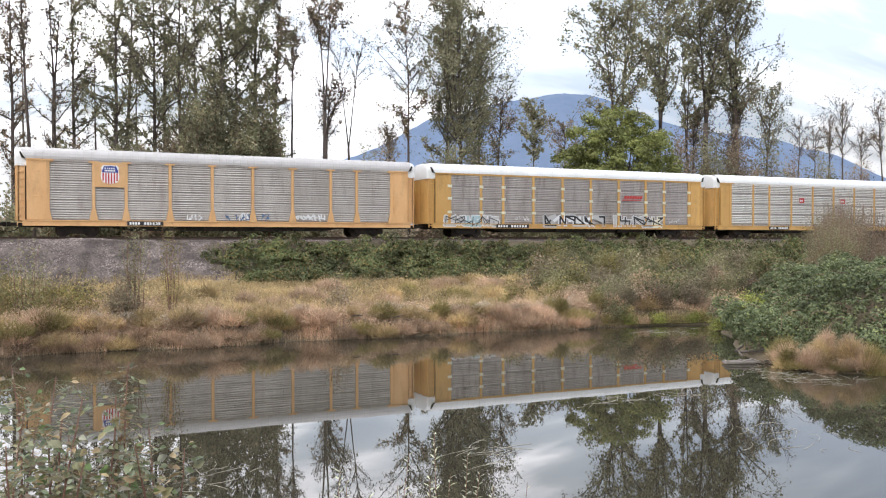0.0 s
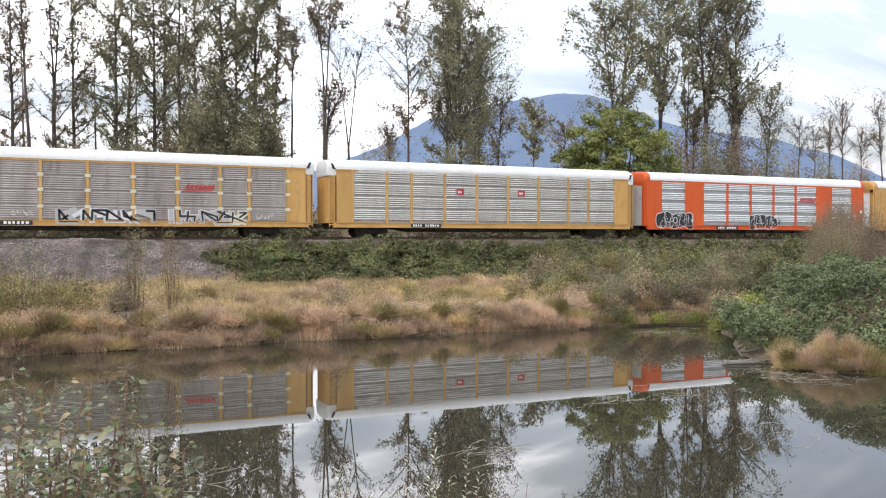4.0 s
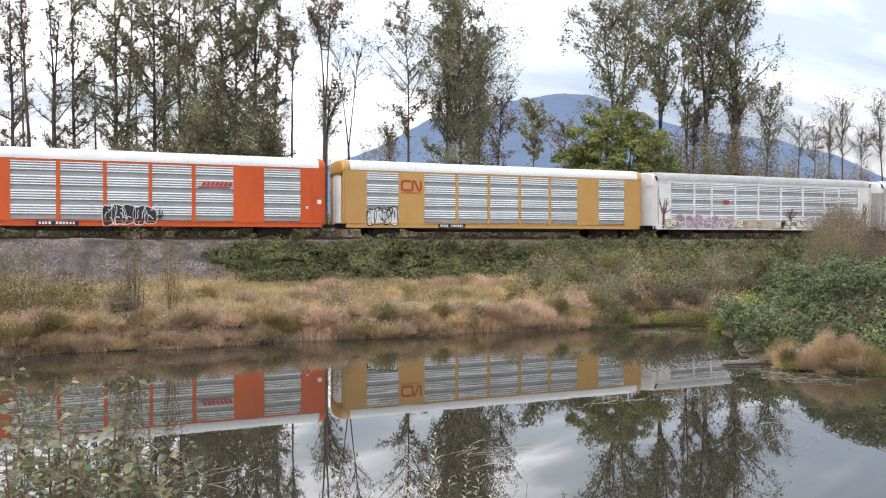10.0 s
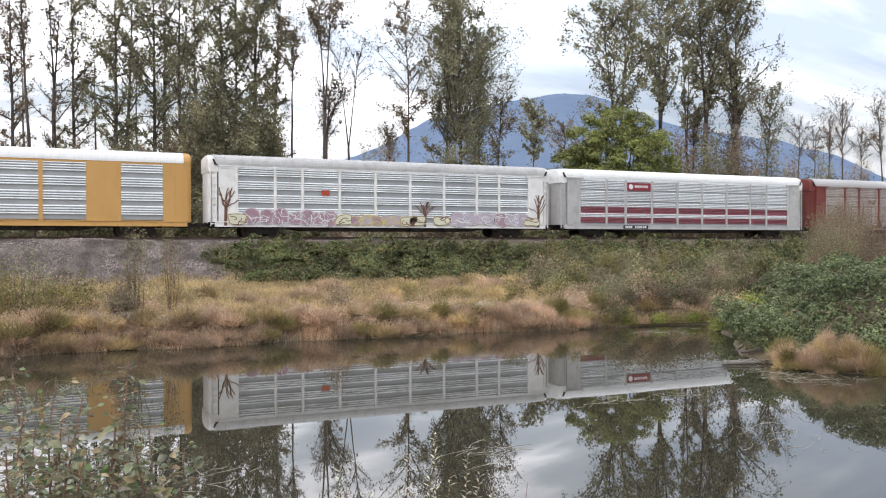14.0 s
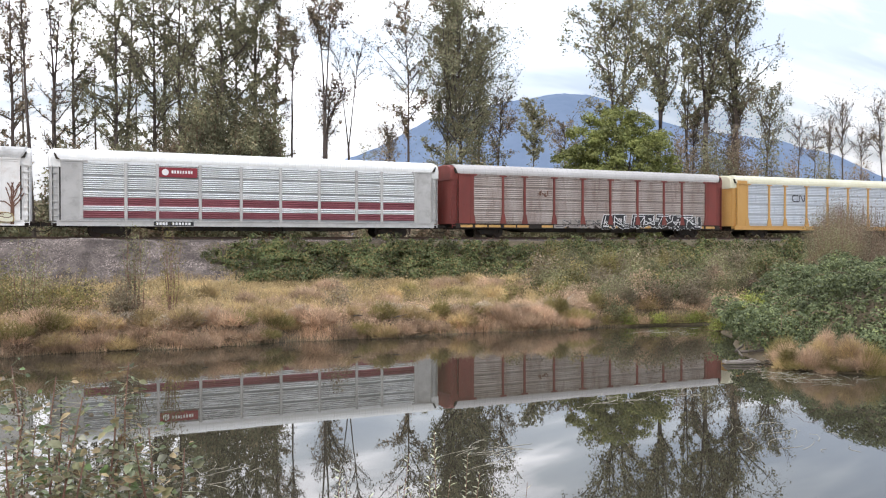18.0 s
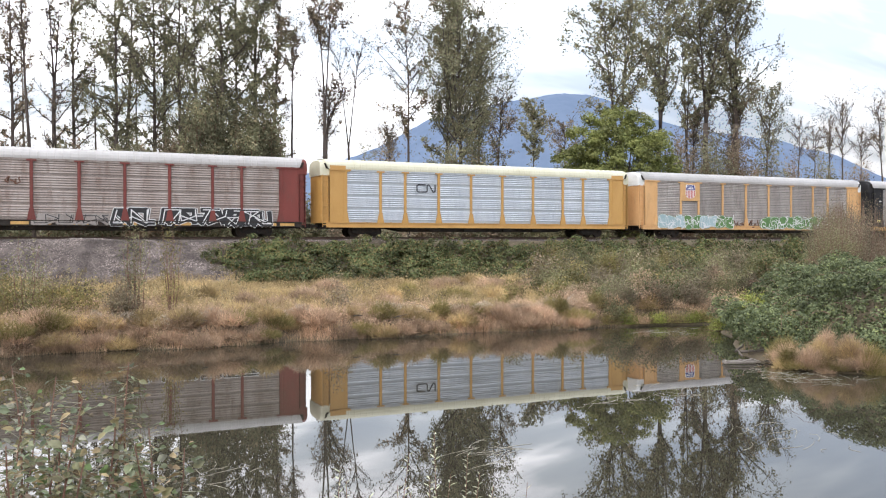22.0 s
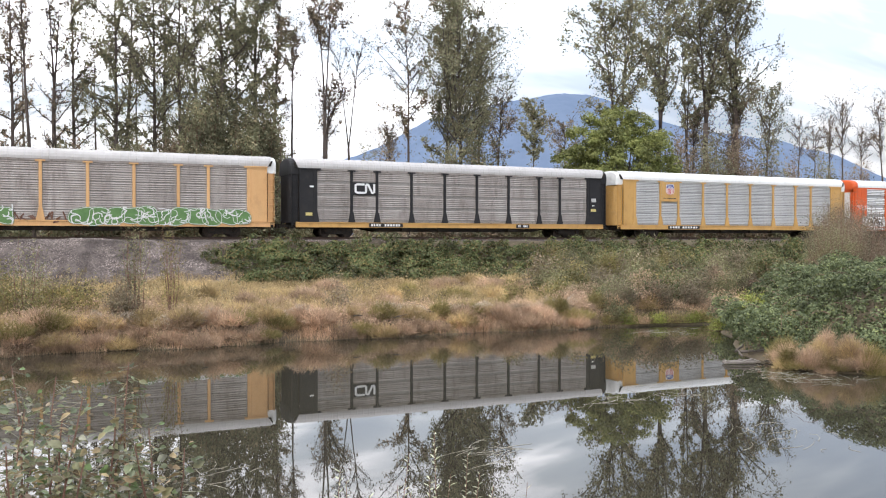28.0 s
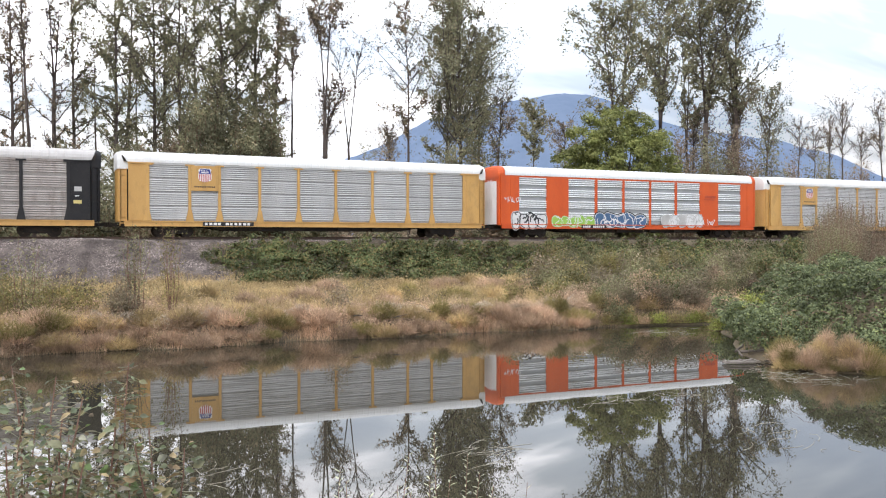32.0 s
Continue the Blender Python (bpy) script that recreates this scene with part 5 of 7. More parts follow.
def leaf_cloud(name, pts, size, mat, rng, up=0.0, long=1.7, jitter=0.45, face=None):
    """One small leaf at each point; up: how far the leaves turn their faces to the sky; face: directions that they turn to instead."""
    n = len(pts)
    nor = rng.normal(size=(n, 3)); nor[:, 2] += up
    if face is not None:
        nor = nor * 0.42 + face
    nor /= np.linalg.norm(nor, axis=1)[:, None]
    d = rng.normal(size=(n, 3))
    d -= (d * nor).sum(1)[:, None] * nor
    d /= np.linalg.norm(d, axis=1)[:, None]
    e = np.cross(nor, d)
    s = size * (1 + jitter * rng.uniform(-1, 1, n))[:, None]
    v = np.empty((n, 4, 3))
    v[:, 0] = pts - d * s * long / 2
    v[:, 1] = pts + e * s / 2
    v[:, 2] = pts + d * s * long / 2
    v[:, 3] = pts - e * s / 2
    return sheet_mesh(name, v.reshape(-1, 3), np.arange(4 * n).reshape(n, 4), mat)


def lump_points(centres, radii, per, rng, squash=0.8, low=-0.35):
    """Points and outward directions on the upper shells of many overlapping lumps."""
    d = rng.normal(size=(len(centres), per, 3))
    d /= np.linalg.norm(d, axis=2)[:, :, None]
    d[:, :, 2] = np.where(d[:, :, 2] < low, -d[:, :, 2], d[:, :, 2])
    r = radii[:, None, None] * (1 - 0.35 * rng.uniform(0, 1, (len(centres), per, 1)) ** 2)
    p = centres[:, None, :] + d * r * np.array([1, 1, squash])
    return p.reshape(-1, 3), d.reshape(-1, 3)


def under(parent, name, me, label=""):
    ob = new(name, me)
    ob.parent = parent
    if label:
        ob["label"] = label
    return ob


def make_tree(x, y, h, spread, low, leaves, seed, mat="olive_foliage", bark="bark", lean=(0, 0), thick=None, limbs=26, steep=0.9, size=0.17,
              fork=0.0, ivy=0, cone=0.0, tuft=2.2, label="tall cottonwood with thin olive leaves", shape=1.0):
    """A tree on the plain behind the track. h: height; spread: crown radius; low: where the crown begins (0..1); fork: where the trunk parts in two."""
    rng = np.random.default_rng(seed)
    z0 = float(height(x, y)) - 0.1
    t = new("tree")
    t.location = (x, y, z0)
    tagged(t, label, "tree", "trees behind the track")
    if limbs == 34:
        leaves = int(leaves * 1.75)
    wood = Mesh()
    r0 = (thick or 0.011 * h + 0.05) * 0.72
    stems = []
    n = 11
    side = rng.uniform(-0.3, 0.3)
    bend = rng.normal(0, 0.05 * h / 10, (n, 2)).cumsum(0) * 0.6

    def stem(h0, h1, base, dx, dy, ra, rb, k=n):
        pts = []
        for i in range(k):
            u = i / (k - 1)
            pts.append((base[0] + dx * u + bend[i % n, 0] * u, base[1] + dy * u + bend[i % n, 1] * u, h0 + (h1 - h0) * u))
        wood.tube(pts, [ra + (rb - ra) * (i / (k - 1)) ** 0.9 for i in range(k)], 7)
        stems.append((pts, ra, rb))
    if fork:
        stem(0, h * fork, (0, 0), lean[0] * fork, lean[1] * fork, r0, r0 * 0.72, 7)
        top = stems[0][0][-1]
        for s in (-1, 1):
            dx = s * rng.uniform(0.25, 0.5) * spread
            stem(top[2] - 0.1, h * rng.uniform(0.9, 1.0), (top[0], top[1]), dx + lean[0] * (1 - fork), rng.uniform(-.4, .4) * spread, r0 * 0.5, 0.03, 9)
    else:
        stem(0, h, (0, 0), lean[0], lean[1], r0, 0.03)

    def on(pts, z):
        for a, b in zip(pts, pts[1:]):
            if a[2] <= z <= b[2]:
                u = (z - a[2]) / max(b[2] - a[2], 1e-6)
                return np.array([a[i] + (b[i] - a[i]) * u for i in range(3)])
        return np.array(pts[-1])
    anchors = []
    twigs = Mesh()
    for k in range(limbs):
        u = low + (0.97 - low) * (k + rng.uniform(0, 1)) / limbs
        pts, ra, rb = stems[0] if not fork or u < fork else stems[1 + k % 2]
        p = on(pts, u * h)
        v = (u - low) / (1 - low)
        reach = spread * (0.35 + 0.9 * math.sin(math.pi * min(1, v * 0.85 + 0.12)) ** shape) * rng.uniform(0.6, 1.15) * (1 + cone * (0.55 - v))
        az = rng.uniform(0, 2 * math.pi)
        el = steep + rng.normal(0, 0.2)
        d = np.array([math.cos(az) * math.cos(el), math.sin(az) * math.cos(el), math.sin(el)])
        length = reach / max(math.cos(el), 0.35)
        length = min(length, (1.02 * h - p[2]) * 1.3 + 0.6)
        q = [p]
        m = 5
        for i in range(m):
            d = d + rng.normal(0, 0.13, 3); d[2] += 0.02
            d /= np.linalg.norm(d)
            q.append(q[-1] + d * length / m)
        br = max(0.03, (r0 * (1 - u) * 0.42 + 0.02)) * (1.5 if tuft > 3 else 1.0)
        wood.tube([tuple(c) for c in q], [br * (1 - i / m) + 0.012 for i in range(m + 1)], 5, False)
        for i in range(1, m + 1):
            for s in range(4):
                f = q[i] - (q[i] - q[i - 1]) * rng.uniform(0, 1)
                dd = d * 0.6 + rng.normal(0, 0.6, 3)
                dd /= np.linalg.norm(dd)
                l = length * rng.uniform(0.12, 0.32)
                e = f + dd * l
                twigs.tube([tuple(f), tuple((f + e) / 2 + rng.normal(0, 0.04, 3)), tuple(e)], [0.022, 0.016, 0.008], 3, False)
                anchors += [(f + (e - f) * w, l) for w in (0.45, 0.75, 1.0)]
    under(t, "trunk", wood.data("trunk", M[bark], True), "upright furrowed trunk with ascending limbs")
    under(t, "twig_spray", twigs.data("twig_spray", M[bark]))["kind"] = "stuff"
    if ivy:                          # suckers and creeper on the lower trunk
        pp = stems[0][0]
        u = rng.uniform(0.02, max(low * 1.25, 0.3), ivy)
        c = np.array([on(pp, w * h * (fork if fork else 1.0) if fork else w * h) for w in u])
        lump = 0.25 + 0.55 * (0.5 + 0.5 * np.sin(u * 43 + seed))
        c[:, :2] += rng.normal(size=(ivy, 2)) * (lump * (0.4 + spread * 0.12))[:, None]
        under(t, "creeper", leaf_cloud("creeper", c, size * 0.9, LEAF[mat], rng, 0.5), "creeper and suckers round the trunk")["kind"] = "stuff"
    if leaves:
        a = np.array([c for c, _ in anchors]); s = np.array([max(0.10, l * 0.17) for _, l in anchors])
        weight = rng.uniform(0.03, 1, len(a)) ** tuft        # tufts and gaps
        pick = rng.choice(len(a), int(leaves * 0.8), p=weight / weight.sum())
        pts = a[pick] + np.clip(rng.normal(size=(len(pick), 3)), -1.5, 1.5) * s[pick][:, None] * np.array([1, 1, 1.3])
        under(t, "crown", leaf_cloud("crown", pts, size, LEAF[mat], rng, 0.5), "loose open crown of small leaves")["kind"] = "stuff"
    return t


def make_shrub(name, x, y, h, rx, ry, leaves, seed, mat="brown_brush", size=0.12, stems=14, label="", group="", z=None, dome=0.55, droop=0.0):
    """Many thin stems from one foot with leaves along and over them."""
    rng = np.random.default_rng(seed)
    b = new(name)
    b.location = (x, y, (float(height(x, y)) if z is None else z) - 0.05)
    tagged(b, label, "shrub", group)
    m = Mesh()
    anchors = []
    for k in range(stems):
        az, rr = rng.uniform(0, 2 * math.pi), math.sqrt(rng.uniform(0, 1))
        tip = np.array([math.cos(az) * rr * rx, math.sin(az) * rr * ry, h * (1 - dome * rr * rr) * rng.uniform(0.75, 1.05)])
        foot = np.array([tip[0] * 0.3, tip[1] * 0.3, 0])
        pts = [foot + (tip - foot) * u + np.array([tip[0], tip[1], 0]) * 0.12 * math.sin(u * 3.1) + rng.normal(0, 0.03, 3) * (u > 0) - np.array([0, 0, droop * h * u * u]) for u in np.linspace(0, 1, 6)]
        m.tube([tuple(p) for p in pts], [0.018 * (1 - 0.8 * i / 5) * (0.6 + h / 6) for i in range(6)], 4, False)
        anchors += [p for p in pts[1:]] + [(pts[i] + pts[i + 1]) / 2 for i in range(1, 5)]
    under(b, "twig_spray", m.data("twig_spray", M["stem"]))["kind"] = "stuff"
    a = np.array(anchors)
    pick = rng.integers(0, len(a), leaves)
    sig = min(0.16 * (rx + ry) / 2 * 1.4 + 0.05, 0.42)
    pts = a[pick] + np.clip(rng.normal(size=(leaves, 3)), -1.6, 1.6) * np.array([sig, sig, sig * 0.9])
    pts[:, 2] = np.maximum(pts[:, 2], 0.05)
    under(b, "foliage", leaf_cloud("foliage", pts, size, LEAF[mat], rng, up=0.8))["kind"] = "stuff"
    return b


def blades(name, pts, length, width, mat, rng, lean=0.35, label="", category="grass", rough=0.45):
    """Grass as single bent blades on the ground: one object of stuff."""
    n = len(pts)
    az = rng.uniform(0, 2 * np.pi, n)
    l = length * rng.uniform(0.5, 1.25, n) * (1 - rough + 2 * rough * patchy(pts[:, 0], pts[:, 1], 2.2, 0.9))
    out = np.stack([np.cos(az), np.sin(az), np.zeros(n)], 1)
    side = np.stack([-np.sin(az), np.cos(az), np.zeros(n)], 1) * (width * rng.uniform(0.6, 1.3, n))[:, None] / 2
    k = (lean * rng.uniform(0.1, 1.3, n))[:, None]
    mid = pts + out * (l[:, None] * 0.5 * k * 0.5) + np.array([0, 0, 1]) * (l * 0.55)[:, None]
    tip = pts + out * (l[:, None] * k) + np.array([0, 0, 1]) * (l * (1 - 0.25 * k[:, 0]))[:, None]
    v = np.stack([pts - side, pts + side, mid + side * 0.8, mid - side * 0.8, tip], 1).reshape(-1, 3)
    b = np.arange(n)[:, None] * 5
    f = np.concatenate([b + np.array([0, 1, 2]), b + np.array([0, 2, 3]), b + np.array([3, 2, 4])], 0)
    ob = new(name, sheet_mesh(name, v, f, mat))
    tagged(ob, label, category, kind="stuff")
    return ob


def scatter(rng, n, x0, x1, y0, y1, clump=0.0, per=8, want=None):
    """Ground points in a rectangle, in clumps; want(x, y) gives the chance to keep one."""
    if clump:
        c = np.stack([rng.uniform(x0, x1, n // per), rng.uniform(y0, y1, n // per)], 1)
        p = np.repeat(c, per, 0) + rng.normal(0, clump, (n // per * per, 2))
    else:
        p = np.stack([rng.uniform(x0, x1, n), rng.uniform(y0, y1, n)], 1)
    z = height(p[:, 0], p[:, 1])
    keep = z > 0.0
    if want is not None:
        keep &= rng.uniform(0, 1, len(p)) < want(p[:, 0], p[:, 1])
    return np.stack([p[:, 0], p[:, 1], z - 0.02], 1)[keep]


def patchy(x, y, s=1.0, o=0.0):
    return 0.5 + 0.5 * np.clip(np.sin(0.9 * s * x + 1.1 * s * y + o) * 0.6 + np.sin(2.1 * s * x - 1.4 * s * y + 2 * o) * 0.5 + np.sin(0.33 * s * x - 0.2 * y + o) * 0.5, -1, 1)


def build_grass():
    rng = np.random.default_rng(21)
    reach = lambda x, y: ((x > -0.12 * y - 6) & (x < 1.35 * y + 4)).astype(float)
    p = scatter(rng, 330000, -8, 56, 32.6, 56.0, 0.16, 11, lambda x, y: reach(x, y) * (0.35 + 0.65 * patchy(x, y)) * (1 - 0.88 * smooth(0.58, 0.70, x / y)))
    blades("meadow_grass", p, 0.46, 0.017, LEAF["straw_grass"], rng, 0.9, "straw-yellow dry grass on the far bank")
    p = scatter(rng, 190000, -4, 32, 30.4, 34.6, 0.14, 14, lambda x, y: reach(x, y) * (0.25 + 0.75 * patchy(x, y, 1.3, 1.0)) * (1 - 0.7 * smooth(0.62, 0.78, x / y)))
    blades("bank_grass", p, 0.32, 0.012, LEAF["rosy_dry_grass"], rng, 1.3, "rosy-brown dead grass along the water's edge")
    p = scatter(rng, 26000, -8, 50, 30.6, 55.0, 0.25, 12, lambda x, y: reach(x, y) * smooth(0.55, 0.8, patchy(x, y, 0.6, 4.0)))
    blades("green_tufts", p, 0.45, 0.018, LEAF["green_grass"], rng, 0.8, "olive-green grass tufts among the straw")
    p = scatter(rng, 60000, 18, 34, 12, 30, 0.18, 12, lambda x, y: ((spit(x, y) > -0.1) & (spit(x, y) < 0.8) & (y < 20.2)) * (0.25 + 0.75 * patchy(x, y, 1.6, 2.0)))
    blades("spit_grass", p, 0.30, 0.009, LEAF["rosy_dry_grass"], rng, 0.6, "tufts of yellowing grass at the foot of the brambles")
    p = scatter(rng, 9000, 18, 45, 12, 34, 0.15, 14, lambda x, y: ((spit(x, y) > -0.15) & (spit(x, y) < 1.6)) * smooth(0.5, 0.8, patchy(x, y, 1.1, 5.0)))
    blades("fresh_grass", p, 0.32, 0.012, LEAF["green_grass"], rng, 0.6, "fresh green grass at the water's edge")


def thatch(name, n, x0, x1, y0, y1, lift, size, mat, want, rng, label):
    """Broken stalks and seed heads caught in the standing grass."""
    p = scatter(rng, n, x0, x1, y0, y1, 0.12, 8, want)
    p[:, 2] += lift * rng.uniform(0.1, 1.0, len(p)) * (0.35 + 0.9 * patchy(p[:, 0], p[:, 1], 1.9, 0.4))
    ob = new(name, leaf_cloud(name, p, size, LEAF[mat], rng, up=0.7, long=4.0))
    tagged(ob, label, "grass", kind="stuff")


def build_thatch():
    rng = np.random.default_rng(61)
    inside = lambda x, y: ((x > -0.12 * y - 3) & (x < 1.3 * y + 4)) * (0.2 + 0.8 * patchy(x, y, 1.5, 2.5))
    thatch("bank_thatch", 90000, -4, 31, 30.6, 35.0, 0.62, 0.022, "rosy_dry_grass", inside, rng, "matted rosy-brown dead stalks along the bank")
    thatch("meadow_thatch", 110000, -6, 46, 34.0, 55.5, 0.60, 0.026, "straw_grass", lambda x, y: inside(x, y) * (1 - 0.8 * smooth(0.58, 0.70, x / y)), rng, "matted straw-coloured stalks in the meadow")
    thatch("point_thatch", 60000, 18.5, 27, 12, 29, 0.28, 0.016, "straw_grass", lambda x, y: ((spit(x, y) > -0.12) & (spit(x, y) < 0.9) & (y < 20.2)) * (0.3 + 0.7 * patchy(x, y, 1.5, 2.5)), rng, "matted dead stalks on the point")
    thatch("shore_growth", 30000, -4, 31, 30.4, 31.9, 0.30, 0.018, "yellow_grass", lambda x, y: (y - shore(x) < 0.55) * smooth(0.45, 0.75, patchy(x, y, 0.8, 3.1)), rng, "yellow-green growth at the waterline")
    thatch("bleached_mats", 130000, -2, 26, 31.3, 33.4, 0.58, 0.022, "bleached_mat", lambda x, y: (np.abs(y - shore(x) - 1.25 - 0.25 * np.sin(1.1 * x)) < 0.22) * smooth(0.3, 0.6, patchy(x, y, 0.55, 5.2)), rng, "bleached mats of flood-borne stalks on the bank")
    thatch("point_growth", 40000, 18.5, 27, 12, 29, 0.3, 0.016, "yellow_grass", lambda x, y: ((spit(x, y) > -0.15) & (spit(x, y) < 0.9) & (y < 20.2)) * smooth(0.4, 0.7, patchy(x, y, 1.2, 4.4)), rng, "yellow-green growth at the foot of the point")
    thatch("meadow_weeds", 50000, -6, 40, 36.0, 54.5, 0.75, 0.030, "brown_brush", lambda x, y: inside(x, y) * smooth(0.5, 0.8, patchy(x, y, 0.45, 1.1)), rng, "drifts of brown weeds in the dry meadow")


def build_brambles():
    """The hedge that overgrows the ballast slope, and the mound on the spit."""
    rng = np.random.default_rng(31)

    def cover(name, n, want, x0, x1, y0, y1, lift, size, mat, label, ragged=False):
        pts = scatter(rng, n, x0, x1, y0, y1, 0.28, 10, want)
        bulge = lift * (0.15 + 1.0 * patchy(pts[:, 0], pts[:, 1], 1.3, 0.7)) * (0.45 + 0.75 * patchy(pts[:, 0], pts[:, 1], 3.1, 3.7))
        if ragged:
            bulge = lift * (0.25 + 0.9 * patchy(pts[:, 0], pts[:, 1], 0.9, 0.7)) * (0.25 + patchy(pts[:, 0], pts[:, 1], 2.3, 3.7)) * (0.6 + 0.6 * patchy(pts[:, 0], pts[:, 1], 5.5, 1.7))
        u = rng.uniform(0, 1, len(pts)) ** 0.45
        pts[:, 2] += bulge * u + 0.05
        ob = new(name, leaf_cloud(name, pts, size, LEAF[mat], rng, up=1.1, long=1.3))
        tagged(ob, label, "brambles", kind="stuff")
        return ob
    hedge = lambda x, y: smooth(10.0, 13.5, x + 0.7 * np.sin(y)) * smooth(52.2, 53.6, y + 0.5 * np.sin(0.9 * x) + 0.3 * np.sin(2.2 * x)) * (1 - smooth(57.8, 59.2, y)) * (0.3 + 0.7 * patchy(x, y, 1.4, 1.5))
    mound = lambda x, y: smooth(0.5, 1.3, spit(x, y) - 1.0 * (1 - smooth(18.0, 20.4, y)) + 0.6 + 0.7 * smooth(19.6, 21.0, y)) * (1 - smooth(27, 31, y)) * (0.7 + 0.3 * patchy(x, y, 2.6, 0.4))

    def lumps(name, n, want, box, lift, r0, r1, per, size, mat, label):
        c = scatter(rng, n, *box, 0, 1, want)
        c[:, 2] += lift * (0.1 + 0.9 * patchy(c[:, 0], c[:, 1], 0.9, 0.7)) * rng.uniform(0.35, 1.0, len(c))
        r = rng.uniform(r0, r1, len(c))
        p, d = lump_points(c, r, per, rng)
        d[:, 2] += 0.35
        ob = new(name, leaf_cloud(name, p, size, LEAF[mat], rng, long=1.35, face=d))
        tagged(ob, label, "brambles", kind="stuff")
        m = Mesh()                     # arching canes
        for k in range(0, len(c), 10):
            a, l = rng.uniform(0, 6.28), rng.uniform(0.8, 1.8) * r1 * 2
            q = [tuple(c[k] + np.array([math.cos(a) * l * u, math.sin(a) * l * u, r[k] * 0.8 + 0.9 * l * u * (0.75 - u)])) for u in (0, 0.25, 0.5, 0.75, 1.0)]
            m.tube(q, [0.009, 0.008, 0.007, 0.005, 0.003], 3, False)
        ob = new(name + "_canes", m.data(name + "_canes", M["stem"]))
        tagged(ob, "arching red-brown bramble canes", "brambles", kind="stuff")
    cover("hedge_underleaves", 150000, hedge, 8, 70, 51.5, 60.4, 0.8, 0.10, "bramble_foliage", "dark lower leaves of the bramble hedge")
    lumps("bramble_hedge", 8000, hedge, (8, 70, 51.5, 60.4), 0.95, 0.18, 0.50, 62, 0.105, "bramble_foliage", "dark green bramble hedge below the track")
    lumps("bramble_mound", 12000, mound, (19, 46, 14, 36), 1.35, 0.12, 0.36, 62, 0.058, "dusty_bramble_foliage", "dusty green bramble mound on the point")
    cover("bramble_underleaves", 220000, mound, 19, 46, 14, 36, 0.8, 0.07, "dusty_bramble_foliage", "dark lower leaves of the bramble mound", True)
    weeds = lambda x, y: smooth(0.58, 0.72, x / y) * smooth(32, 35, y) * (1 - smooth(57.5, 59.2, y)) * (0.3 + 0.7 * patchy(x, y, 1.2, 2.2))
    cover("leafy_weeds", 170000, weeds, 22, 70, 32, 60, 0.9, 0.055, "weed_foliage", "olive leafy weeds and nettles below the track")
    cover("weed_slope", 110000, weeds, 22, 70, 32, 60, 0.9, 0.05, "brown_brush", "tangled brown and olive weeds below the track")


def build_ballast_stones():
    rng = np.random.default_rng(41)
    n = 42000
    p = scatter(rng, n, -6, 24, 54.2, 61.2, 0, 1, lambda x, y: 1 - 0.85 * smooth(9, 15, x))
    n = len(p)
    s = rng.uniform(0.022, 0.06, n)
    base = np.array([[1, 0, -.4], [-.5, .87, -.4], [-.5, -.87, -.4], [0.1, 0.1, 0.9]])
    az = rng.uniform(0, 6.28, n)
    c, d = np.cos(az), np.sin(az)
    v = np.empty((n, 4, 3))
    for k in range(4):
        b = base[k] * (1 + 0.3 * rng.normal(size=(n, 3)))
        v[:, k, 0] = p[:, 0] + s * (b[:, 0] * c - b[:, 1] * d)
        v[:, k, 1] = p[:, 1] + s * (b[:, 0] * d + b[:, 1] * c)
        v[:, k, 2] = p[:, 2] + 0.085 + s * b[:, 2] * 0.8
    b = np.arange(n)[:, None] * 4
    f = np.concatenate([b + np.array([0, 1, 3]), b + np.array([1, 2, 3]), b + np.array([2, 0, 3])], 0)
    ob = new("ballast_stones", sheet_mesh("ballast_stones", v.reshape(-1, 3), f, M["stones"]))
    tagged(ob, "loose grey ballast stones on the slope", "stones", kind="stuff")
    # crushed stone sheet over the slope where the brambles have not reached
    xs, ys = np.arange(-16, 16.01, 0.4), np.arange(54.4, 60.9, 0.4)
    gx, gy = np.meshgrid(xs, ys)
    fade = 0.06 - 0.35 * smooth(9, 15, gx + np.sin(gy)) - 0.3 * smooth(55.4, 54.4, gy)
    gz = height(gx, gy) + fade + 0.03 * np.sin(3 * gx) * np.sin(2.7 * gy)
    nx, ny = len(xs), len(ys)
    i, j = np.meshgrid(np.arange(nx - 1), np.arange(ny - 1))
    k = (j * nx + i).ravel()
    sl = new("ballast_slope", sheet_mesh("ballast_slope", np.stack([gx, gy, gz], -1).reshape(-1, 3), np.stack([k, k + 1, k + nx + 1, k + nx], 1), M["ballast"], True))
    tagged(sl, "slope of grey crushed stone below the track", "ballast", kind="structure")


